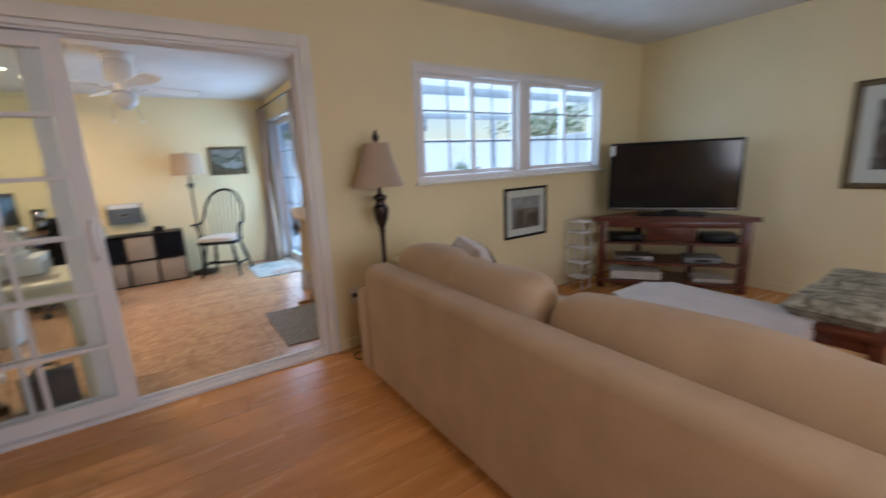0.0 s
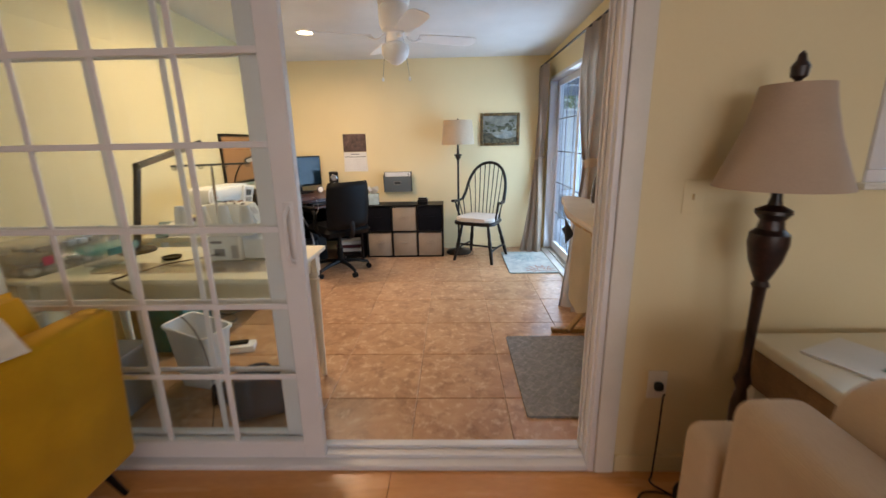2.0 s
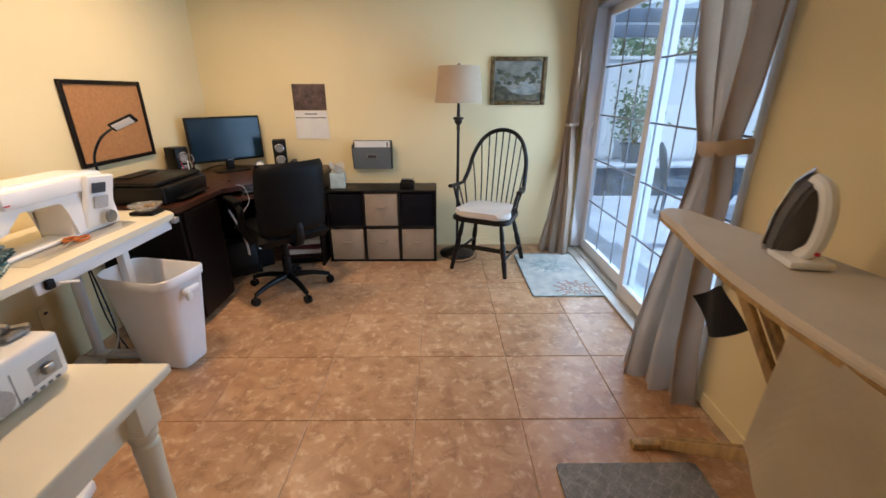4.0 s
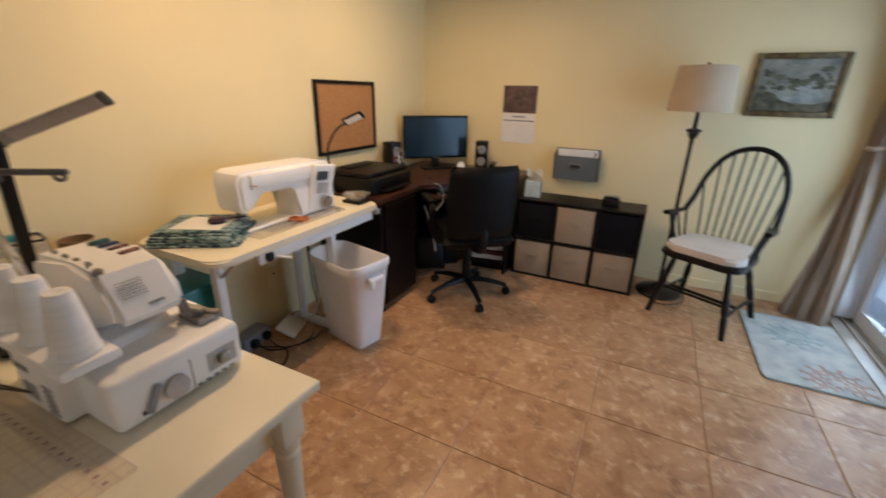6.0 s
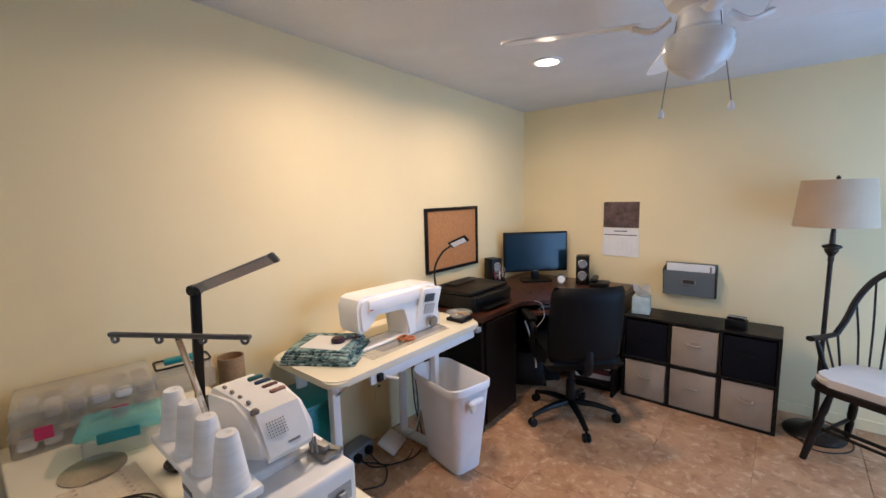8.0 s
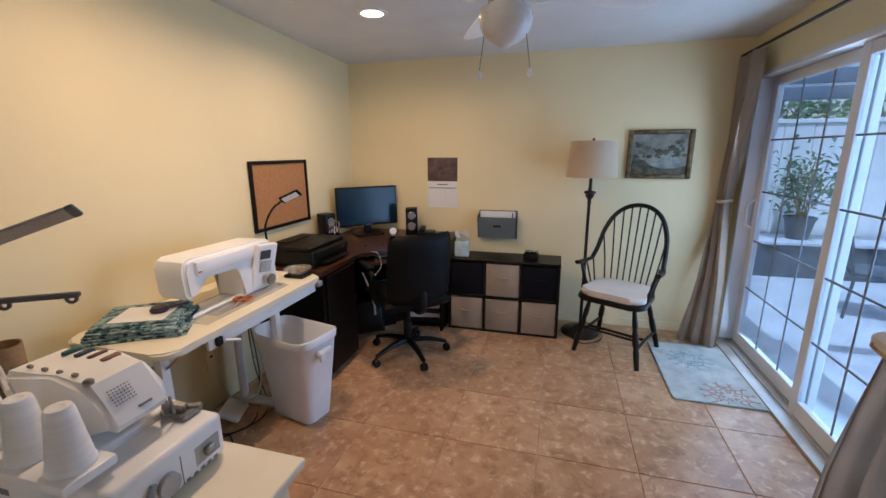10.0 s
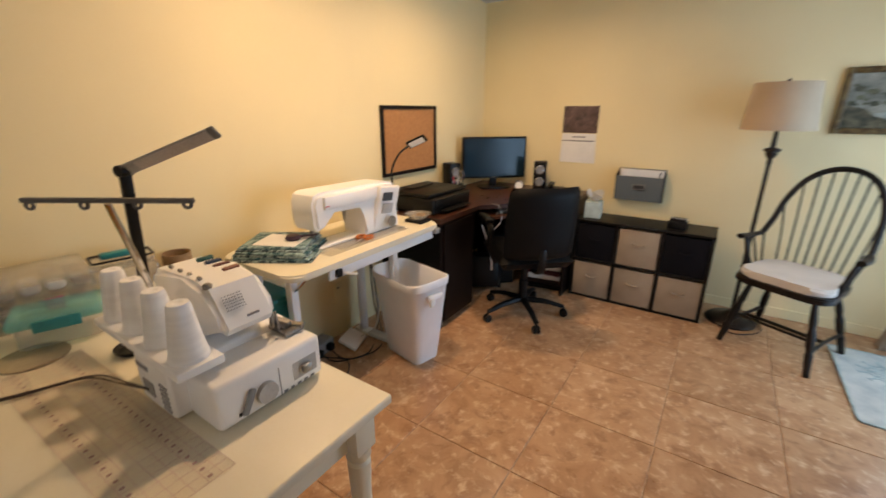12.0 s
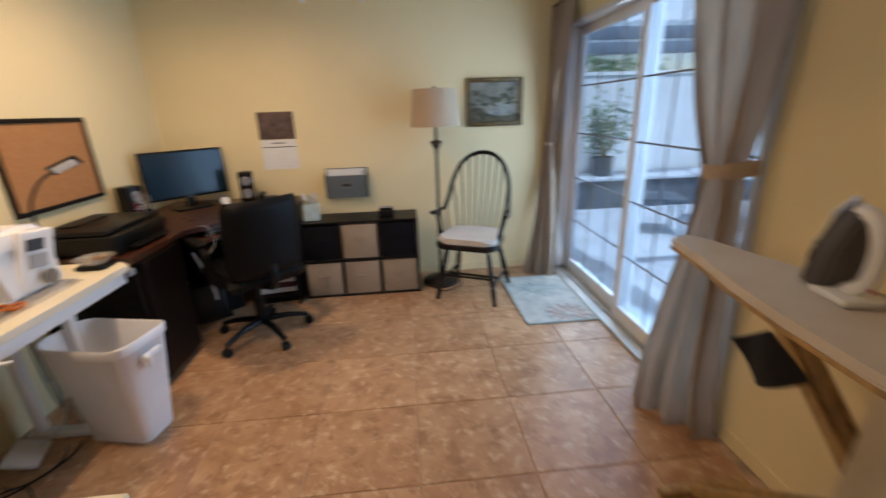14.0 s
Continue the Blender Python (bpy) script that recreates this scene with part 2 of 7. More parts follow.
SOFA = weave("oatmeal_sofa_cloth", (0.50, 0.38, 0.265), 0.95, 520, 0.07, bump=0.14, sheen=0.05)
MUSTARD = weave("mustard_upholstery", (0.62, 0.34, 0.006), 0.85, 480, 0.10, sheen=0.1)
OTTOMAN = weave("pale_grey_upholstery", (0.52, 0.46, 0.42), 0.95, 460, 0.07)
SHADE = weave("linen_lamp_shade", (0.52, 0.40, 0.28), 0.9, 700, 0.05)
SHADE2 = weave("taupe_lamp_shade", (0.47, 0.365, 0.275), 0.9, 700, 0.05)
BRONZE = mat("dark_bronze", (0.030, 0.022, 0.018), 0.42, metal=0.55, vary=0.3, scale=25)
REDBRONZE = mat("red_black_lacquer", (0.015, 0.007, 0.007), 0.35, vary=0.4, scale=30, second=(0.034, 0.013, 0.011))
GREYMETAL = mat("brushed_grey_metal", (0.26, 0.25, 0.24), 0.38, metal=0.8, vary=0.15, scale=20)
CHROME = mat("chrome", (0.75, 0.75, 0.76), 0.12, metal=1.0, vary=0.02, bump=0)
CORK = mat("cork", (0.43, 0.20, 0.080), 0.92, vary=0.07, scale=60, fine=190, bump=0.3, dist=0.002, second=(0.47, 0.225, 0.09))
PAPER = mat("white_paper", (0.80, 0.79, 0.76), 0.85, vary=0.03, scale=8, bump=0.02)
PRINTPIC = mat("dark_photo_print", (0.030, 0.014, 0.014), 0.5, vary=0.5, scale=11, fine=60, second=(0.19, 0.12, 0.11), mix=0.9)
BLACKINK = mat("black_ink", (0.02, 0.02, 0.02), 0.7)
GREYINK = mat("grey_ink", (0.22, 0.22, 0.24), 0.7)
REDINK = mat("red_mark", (0.55, 0.03, 0.05), 0.6)
PINK = mat("magenta_label", (0.45, 0.02, 0.10), 0.6)
SCREEN = mat("monitor_screen", (0.010, 0.030, 0.055), 0.16, vary=0.1, scale=2, bump=0)
TVSCREEN = mat("tv_screen", (0.010, 0.009, 0.009), 0.12, vary=0.1, scale=2, bump=0)
TEAL = mat("teal_plastic", (0.01, 0.22, 0.24), 0.35, vary=0.1)
TEALCLEAR = clear("clear_teal_plastic", (0.70, 0.93, 0.92), 0.15, 1.4, ((0.25, 0.62, 0.62), 0.30))
CLEARPLASTIC = clear("clear_plastic", (0.93, 0.93, 0.92), 0.12, 1.4, ((0.84, 0.83, 0.80), 0.14))
RULER = clear("clear_acrylic_ruler", (0.985, 0.975, 0.965), 0.05, 1.45, ((0.80, 0.74, 0.70), 0.04))
SMOKE = clear("smoked_plastic", (0.55, 0.60, 0.62), 0.1, 1.45, ((0.22, 0.25, 0.26), 0.6))
KRAFT = mat("kraft_paper", (0.30, 0.19, 0.10), 0.9, vary=0.15, scale=14)
FABRICTEAL = mat("teal_print_fabric", (0.015, 0.12, 0.15), 0.95, vary=0.5, scale=34, fine=90, bump=0.2, second=(0.30, 0.42, 0.42), mix=0.35)
FABRICDARK = mat("dark_print_fabric", (0.02, 0.06, 0.08), 0.95, vary=0.5, scale=50, fine=90, bump=0.2, second=(0.35, 0.45, 0.45), mix=0.3)
ORANGE = mat("orange_wood_handle", (0.52, 0.14, 0.02), 0.5, vary=0.15)
WOOD = mat("honey_wood", (0.40, 0.25, 0.10), 0.5, vary=0.25, scale=9, fine=90, stretch=(4, 4, 0.6))
CHERRY = mat("cherry_wood", (0.115, 0.030, 0.014), 0.33, vary=0.35, scale=6, fine=80, stretch=(1, 1, 6))
GILT = mat("aged_gilt_frame", (0.12, 0.066, 0.024), 0.45, metal=0.25, vary=0.4, scale=30, second=(0.19, 0.13, 0.05))
MATBOARD = mat("picture_mount", (0.72, 0.70, 0.66), 0.9, vary=0.03)
MATRUG = mat("pale_door_mat", (0.42, 0.45, 0.43), 0.95, vary=0.14, scale=9, fine=220, bump=0.5, dist=0.003, second=(0.54, 0.54, 0.48))
MATROSE = mat("mat_rose_motif", (0.42, 0.24, 0.18), 0.95, vary=0.2, scale=20, bump=0.4, dist=0.003)
MATSAGE = mat("mat_grey_motif", (0.30, 0.38, 0.37), 0.95, vary=0.2, scale=20, bump=0.4, dist=0.003)
GREYRUG = mat("grey_rug", (0.22, 0.225, 0.24), 0.95, vary=0.2, scale=40, fine=200, bump=0.5, dist=0.003)
RUGLINE = mat("rug_light_line", (0.30, 0.30, 0.31), 0.95, vary=0.2, scale=40, bump=0.4, dist=0.003)
PRESSCLOTH = weave("cream_press_cloth", (0.74, 0.65, 0.49), 0.9, 560, 0.06)
IRONCOVER = weave("ironing_board_cover", (0.64, 0.57, 0.48), 0.9, 560, 0.06)
POCKET = weave("charcoal_pocket_cloth", (0.026, 0.025, 0.029), 0.95, 500, 0.12)
CONE = mat("white_thread", (0.87, 0.87, 0.87), 0.85, vary=0.04, scale=10, fine=90, bump=0.5, dist=0.002, stretch=(1, 1, 9))
CABLE = mat("black_cable", (0.014, 0.013, 0.013), 0.5)
WHITECABLE = mat("white_cable", (0.65, 0.64, 0.62), 0.5)
CONCRETE = mat("patio_concrete", (0.62, 0.66, 0.70), 0.8, vary=0.12, scale=2.5, bump=0.2)
FENCE = mat("white_fence", (0.80, 0.85, 0.88), 0.6, vary=0.05, scale=2)
BEAM = mat("dark_patio_beam", (0.17, 0.21, 0.26), 0.6, vary=0.12)
PALEBEAM = mat("pale_patio_beam", (0.42, 0.48, 0.54), 0.6, vary=0.12)
ROOFSHEET = mat("patio_roof_sheet", (0.60, 0.72, 0.88), 0.6, vary=0.05, scale=2)
trl = ROOFSHEET.node_tree.nodes.new("ShaderNodeBsdfTranslucent")
trl.inputs["Color"].default_value = (0.90, 0.96, 1.0, 1)
mxs = ROOFSHEET.node_tree.nodes.new("ShaderNodeMixShader")
mxs.inputs["Fac"].default_value = 0.95
ROOFSHEET.node_tree.links.new(ROOFSHEET.node_tree.nodes["Principled BSDF"].outputs[0], mxs.inputs[1])
ROOFSHEET.node_tree.links.new(trl.outputs[0], mxs.inputs[2])
thru = ROOFSHEET.node_tree.nodes.new("ShaderNodeBsdfTransparent")
thru.inputs["Color"].default_value = (0.86, 0.93, 1.0, 1)
mx3 = ROOFSHEET.node_tree.nodes.new("ShaderNodeMixShader")
mx3.inputs["Fac"].default_value = 0.6
ROOFSHEET.node_tree.links.new(mxs.outputs[0], mx3.inputs[1])
ROOFSHEET.node_tree.links.new(thru.outputs[0], mx3.inputs[2])
ROOFSHEET.node_tree.links.new(mx3.outputs[0], ROOFSHEET.node_tree.nodes["Material Output"].inputs["Surface"])
PLANTER = mat("dark_planter", (0.10, 0.125, 0.155), 0.6, vary=0.2)
LEAF = mat("leaf", (0.10, 0.16, 0.10), 0.6, vary=0.35, scale=4)
see_through(LEAF, (0.30, 0.45, 0.30), 0.5)
SOIL = mat("lawn", (0.05, 0.085, 0.03), 0.95, vary=0.3, scale=3)
BULB = glow("lamp_diffuser", (1.0, 0.80, 0.50), 14.0)
FROST = mat("frosted_globe", (0.72, 0.74, 0.74), 0.28, vary=0.03)

# ---- building helpers ----
def B():
    return bmesh.new()


def box(bm, c, s, bev=0.0, seg=2, rot=None):
    """A box with centre c and size s; its edges rounded by bev."""
    r = bmesh.ops.create_cube(bm, size=1.0)
    vs = r["verts"]
    m = Matrix.Translation(c) @ (rot or Matrix.Identity(4)) @ Matrix.Diagonal((*s, 1))
    bmesh.ops.transform(bm, matrix=m, verts=vs)
    if bev > 0:
        es = list({e for v in vs for e in v.link_edges})
        bmesh.ops.bevel(bm, geom=es, offset=min(bev, 0.49 * min(s)), segments=seg, affect="EDGES", profile=0.5)
    return bm


def bx(bm, x0, x1, y0, y1, z0, z1, bev=0.0, seg=2):
    return box(bm, ((x0 + x1) / 2, (y0 + y1) / 2, (z0 + z1) / 2), (x1 - x0, y1 - y0, z1 - z0), bev, seg)


def rod(bm, p0, p1, r0, r1=None, n=12):
    p0, p1 = Vector(p0), Vector(p1)
    d = p1 - p0
    m = Matrix.Translation((p0 + p1) / 2) @ d.to_track_quat("Z", "Y").to_matrix().to_4x4()
    bmesh.ops.create_cone(bm, cap_ends=True, segments=n, radius1=r0, radius2=r0 if r1 is None else r1, depth=d.length, matrix=m)
    return bm


def lathe(bm, prof, n=24, at=(0, 0, 0), turn=None):
    """A body of revolution from (radius, height) pairs."""
    rings = []
    m = Matrix.Translation(at) @ (turn or Matrix.Identity(4))
    for r, z in prof:
        if r < 1e-5:
            rings.append([bm.verts.new(m @ Vector((0, 0, z)))])
        else:
            rings.append([bm.verts.new(m @ Vector((r * math.cos(2 * math.pi * i / n), r * math.sin(2 * math.pi * i / n), z))) for i in range(n)])
    for a, b in zip(rings, rings[1:]):
        for i in range(n):
            j = (i + 1) % n
            if len(a) == 1 and len(b) > 1:
                bm.faces.new((a[0], b[j], b[i])[::-1])
            elif len(b) == 1 and len(a) > 1:
                bm.faces.new((a[i], a[j], b[0]))
            elif len(a) > 1:
                bm.faces.new((a[i], a[j], b[j], b[i]))
    return bm


def smooth_path(pts, n=8):
    """Catmull-Rom through pts."""
    p = [Vector(q) for q in pts]
    p = [p[0] * 2 - p[1]] + p + [p[-1] * 2 - p[-2]]
    out = []
    for i in range(1, len(p) - 2):
        for k in range(n):
            t = k / n
            out.append(0.5 * ((2 * p[i]) + (p[i + 1] - p[i - 1]) * t + (2 * p[i - 1] - 5 * p[i] + 4 * p[i + 1] - p[i + 2]) * t * t
                              + (3 * p[i] - p[i - 1] - 3 * p[i + 1] + p[i + 2]) * t ** 3))
    return out + [p[-2]]


def tube(bm, pts, r, n=8, curve=True, sub=6, flat=1.0, closed=False):
    """A round (or flattened) bar swept along pts; r may be a pair of radii at the ends."""
    p = smooth_path(pts, sub) if curve else [Vector(q) for q in pts]
    ra, rb = r if isinstance(r, tuple) else (r, r)
    rings, up = [], None
    for i, q in enumerate(p):
        d = (p[min(i + 1, len(p) - 1)] - p[max(i - 1, 0)]).normalized()
        if up is None:
            up = Vector((0, 0, 1)) if abs(d.z) < 0.9 else Vector((1, 0, 0))
        side = d.cross(up).normalized()
        up = side.cross(d).normalized()
        rr = ra + (rb - ra) * i / max(1, len(p) - 1)
        rings.append([bm.verts.new(q + side * math.cos(2 * math.pi * k / n) * rr + up * math.sin(2 * math.pi * k / n) * rr * flat) for k in range(n)])
    for a, b in zip(rings, rings[1:]):
        for k in range(n):
            bm.faces.new((a[k], a[(k + 1) % n], b[(k + 1) % n], b[k]))
    bm.faces.new(rings[0][::-1])
    bm.faces.new(rings[-1])
    return bm


def plate(bm, poly, z0, z1, m=None):
    """A flat outline (x, y) given thickness from z0 to z1, then put by m."""
    m = m or Matrix.Identity(4)
    lo = [bm.verts.new(m @ Vector((x, y, z0))) for x, y in poly]
    hi = [bm.verts.new(m @ Vector((x, y, z1))) for x, y in poly]
    bm.faces.new(lo[::-1])
    bm.faces.new(hi)
    k = len(poly)
    for i in range(k):
        bm.faces.new((lo[i], lo[(i + 1) % k], hi[(i + 1) % k], hi[i]))
    return bm


def rounded(x0, x1, y0, y1, r, n=5):
    out = []
    for cx, cy, a in ((x1 - r, y1 - r, 0), (x0 + r, y1 - r, 90), (x0 + r, y0 + r, 180), (x1 - r, y0 + r, 270)):
        for k in range(n + 1):
            t = radians(a + 90 * k / n)
            out.append((cx + r * math.cos(t), cy + r * math.sin(t)))
    return out


def pillow(bm, c, s, puff=0.5, n=12, rot=None, seed=0):
    """A stuffed cushion: a rounded block, fuller in the middle, with soft dents."""
    m = Matrix.Translation(c) @ (rot or Matrix.Identity(4))
    rings = []
    for side in (1, -1):
        g = []
        for i in range(n + 1):
            row = []
            for j in range(n + 1):
                u, v = 2 * i / n - 1, 2 * j / n - 1
                e = 1 - max(abs(u), abs(v)) ** 6 * 0.04
                w = (1 - abs(u) ** 3.2) ** 0.5 * (1 - abs(v) ** 3.2) ** 0.5
                h = (1 - puff) * (1 if max(abs(u), abs(v)) < 0.98 else 0.55) + puff * w
                h += 0.05 * noise.noise((u * 1.7 + seed, v * 1.7, side * 2.0 + seed))
                if max(abs(u), abs(v)) > 0.999:
                    h = 0.0
                row.append(bm.verts.new(m @ Vector((u * e * s[0] / 2, v * e * s[1] / 2, side * h * s[2] / 2))))
            g.append(row)
        rings.append(g)
    for side, g in zip((1, -1), rings):
        for i in range(n):
            for j in range(n):
                f = (g[i][j], g[i + 1][j], g[i + 1][j + 1], g[i][j + 1])
                bm.faces.new(f if side > 0 else f[::-1])
    bmesh.ops.remove_doubles(bm, verts=[v for g in rings for r in g for v in r], dist=1e-5)
    return bm


def mesh_of(name, bm, material, soft=35):
    bmesh.ops.recalc_face_normals(bm, faces=bm.faces[:])
    me = bpy.data.meshes.new(name)
    bm.to_mesh(me)
    bm.free()
    me.materials.append(material)
    for p in me.polygons:
        p.use_smooth = True
    me.set_sharp_from_angle(angle=radians(soft))
    return me


def part(name, bm, material, parent=None, label="", soft=35):
    """Links a bmesh as one mesh object under its thing or part."""
    ob = new(name, mesh_of(name, bm, material, soft))
    if parent:
        ob.parent = parent
    if label:
        ob["label"] = label
    return ob


def thing(name, label, category, at=(0, 0, 0), turn=0.0, group="", kind=""):
    ob = new(name)
    ob.empty_display_size = 0.05
    ob.matrix_world = pose(*at, 0, 0, turn)
    return tagged(ob, label, category, group, kind)


def solid(name, bm, material, label, category, at=(0, 0, 0), turn=0.0, group="", kind="", soft=35):
    """A thing that is one plain mesh."""
    ob = part(name, bm, material, None, "", soft)
    ob.matrix_world = pose(*at, 0, 0, turn)
    return tagged(ob, label, category, group, kind)


def structure(name, bm, material, label="", soft=35):
    return tagged(part(name, bm, material, None, label, soft), label, "", "", "structure")


def words(text, size, m, material, parent, name="lettering", depth=0.0006):
    """Raised lettering in the built-in font, as a mesh; m puts it."""
    cu = bpy.data.curves.new(name, "FONT")
    cu.body, cu.size, cu.extrude, cu.align_x, cu.align_y = text, size, depth, "CENTER", "CENTER"
    tmp = bpy.data.objects.new(name, cu)
    scene.collection.objects.link(tmp)
    me = bpy.data.meshes.new_from_object(tmp.evaluated_get(bpy.context.evaluated_depsgraph_get()))
    bpy.data.objects.remove(tmp)
    me.transform(m)
    me.materials.clear()
    me.materials.append(material)
    ob = new(name, me)
    ob.parent = parent
    return ob

# ---- the shell of the two rooms ----
XL, XR, YF = -1.41, 1.71, 6.335        # office: wall with the cork board, patio wall, far wall
YW, YO = 2.722, 2.86                    # wall between the rooms: its two faces
LX0, LX1, LY0, LZ = -3.1, 4.83, -2.85, 2.40  # living room
OP0, OP1, OPZ = -1.27, 1.165, 2.00     # the opening with the sliding doors
WX0, WX1, WZ0, WZ1 = 1.96, 4.16, 1.13, 1.975  # living room window
PY0, PY1, PZ = 4.26, 6.24, 1.95        # patio door opening


def office_ceiling(y):
    return 2.20 + (YF - y) * 0.027


structure("wall_north", bx(B(), XL - 0.15, XR + 0.15, YF, YF + 0.15, -0.1, 2.7), WALL, "pale yellow painted office wall")
structure("wall_west", bx(B(), XL - 0.15, XL, YO, YF, -0.1, 2.7), WALL, "pale yellow painted office wall")
w = B()
bx(w, XR, XR + 0.15, YO, PY0, -0.1, 2.7)
bx(w, XR, XR + 0.15, PY1, YF, -0.1, 2.7)
bx(w, XR, XR + 0.15, PY0, PY1, PZ, 2.7)
structure("wall_east", w, WALL, "pale yellow painted office wall round the patio door")
# the wall between the rooms, in two skins: office paint and living room paint
mid = (YW + YO) / 2
for nm, y0, y1, paint in (("wall_between_office_side", mid, YO, WALL), ("wall_between_living_side", YW, mid, LWALL)):
    w = B()
    a, b = (XL - 0.15, XR + 0.15) if paint is WALL else (LX0, LX1)
    bx(w, a, OP0, y0, y1, -0.1, 2.7)
    bx(w, OP0, OP1, y0, y1, OPZ, 2.7)
    if paint is WALL:
        bx(w, OP1, b, y0, y1, -0.1, 2.7)
    else:
        bx(w, OP1, WX0, y0, y1, -0.1, 2.7)
        bx(w, WX0, WX1, y0, y1, -0.1, WZ0)
        bx(w, WX0, WX1, y0, y1, WZ1, 2.7)
        bx(w, WX1, b, y0, y1, -0.1, 2.7)
    structure(nm, w, paint, "pale yellow painted wall with the wide opening")
w = B()
bx(w, XR + 0.15, WX0, mid, YO, -0.1, 2.7)
bx(w, WX0, WX1, mid, YO, -0.1, WZ0)
bx(w, WX0, WX1, mid, YO, WZ1, 2.7)
bx(w, WX1, LX1 + 0.15, mid, YO, -0.1, 2.7)
structure("wall_patio_side", w, FENCE, "white outside face of the house wall")
structure("wall_living_east", bx(B(), LX1, LX1 + 0.15, LY0 - 0.15, mid, -0.1, 2.7), LWALL, "pale yellow living room wall")
w = B()
bx(w, LX0, -0.05, LY0 - 0.15, LY0, -0.1, 2.7)
bx(w, 1.55, 1.7, LY0 - 0.15, LY0, -0.1, 2.7)
bx(w, 3.5, LX1, LY0 - 0.15, LY0, -0.1, 2.7)
for a, b in ((-0.05, 1.55), (1.7, 3.5)):
    bx(w, a, b, LY0 - 0.15, LY0, -0.1, 0.82)
    bx(w, a, b, LY0 - 0.15, LY0, 2.08, 2.7)
structure("wall_living_south", w, LWALL, "pale yellow living room wall")
w = bx(B(), LX0 - 0.15, LX0, LY0 - 0.15, YO, -0.1, 2.7)
structure("wall_living_west", w, LWALL, "pale yellow living room wall")

# ceilings
bm = B()
z0, z1 = office_ceiling(YO - 0.08), office_ceiling(YF + 0.15)
vs = [bm.verts.new(p) for p in ((XL - 0.15, YO - 0.079, z0), (XR + 0.15, YO - 0.079, z0), (XR + 0.15, YF + 0.15, z1), (XL - 0.15, YF + 0.15, z1),
                                (XL - 0.15, YO - 0.079, z0 + 0.08), (XR + 0.15, YO - 0.079, z0 + 0.08), (XR + 0.15, YF + 0.15, z1 + 0.08), (XL - 0.15, YF + 0.15, z1 + 0.08))]
for f in ((0, 1, 2, 3), (7, 6, 5, 4), (0, 4, 5, 1), (1, 5, 6, 2), (2, 6, 7, 3), (3, 7, 4, 0)):
    bm.faces.new([vs[i] for i in f])
structure("ceiling_office", bm, CEIL, "white painted office ceiling")
structure("ceiling_living", bx(B(), LX0 - 0.15, LX1 + 0.15, LY0 - 0.15, mid, LZ, LZ + 0.08), CEIL, "white painted living room ceiling")
structure("roof_over_rooms", bx(B(), LX0 - 0.3, LX1 + 0.3, LY0 - 0.3, YO, 2.701, 2.78), CEIL, "flat roof deck")
structure("roof_over_office", bx(B(), XL - 0.3, XR + 0.15, YO + 0.001, YF + 0.3, 2.701, 2.78), CEIL, "flat roof deck")

# baseboards
bd = B()
for y, a, b in ((YW - 0.006, OP1 + 0.08, LX1), (YW - 0.006, LX0, OP0 - 0.08)):
    bx(bd, a, b, y - 0.006, y + 0.006, 0, 0.075, 0.003, 1)
structure("baseboard_living", bd, LWALL, "low painted baseboard")
structure("baseboard_east", bx(B(), LX1 - 0.012, LX1, LY0, YW - 0.012, 0, 0.075, 0.003, 1), LWALL, "low painted baseboard")
structure("baseboard_office", bx(B(), XL + 0.001, XR - 0.001, YF - 0.011, YF, 0, 0.07, 0.003, 1), WALL, "low painted baseboard")
structure("baseboard_office_east", bx(B(), XR - 0.011, XR, YO + 0.06, PY0 - 0.06, 0, 0.07, 0.003, 1), WALL, "low painted baseboard")

# casing of the wide opening, and its threshold
cs = B()
for a, b in ((OP1 + 0.001, OP1 + 0.075), (OP0 - 0.075, OP0 - 0.001)):
    bx(cs, a, b, YW - 0.020, YW - 0.0005, 0, OPZ + 0.075, 0.006)
bx(cs, OP0 - 0.0005, OP1 + 0.0005, YW - 0.020, YW - 0.0005, OPZ + 0.001, OPZ + 0.075, 0.006)
structure("trim_opening", cs, TRIM, "white painted door casing")
jb = B()
bx(jb, OP1 - 0.022, OP1 - 0.0005, YW - 0.012, YO + 0.004, 0, OPZ - 0.001, 0.003)
bx(jb, OP0 + 0.0005, OP0 + 0.022, YW - 0.012, YO + 0.004, 0, OPZ - 0.001, 0.003)
bx(jb, OP0 + 0.023, OP1 - 0.023, YW - 0.012, YO + 0.004, OPZ - 0.028, OPZ - 0.001, 0.003)
for y in (2.738, 2.795, 2.84):
    bx(jb, OP1 - 0.029, OP1 - 0.0225, y - 0.004, y + 0.004, 0.04, OPZ - 0.03)
    bx(jb, OP0 + 0.023, OP1 - 0.029, y - 0.005, y + 0.005, OPZ - 0.040, OPZ - 0.0285)
structure("trim_jamb", jb, VINYL, "white vinyl jamb with grooves")
th = B()
bx(th, OP0 + 0.0225, OP1 - 0.0225, YW - 0.006, YO + 0.01, -0.02, 0.022, 0.004)
for y in (2.765, 2.822):
    bx(th, OP0 + 0.03, OP1 - 0.03, y - 0.004, y + 0.004, 0.0225, 0.036)
structure("trim_threshold", th, VINYL, "white vinyl sliding-door track")


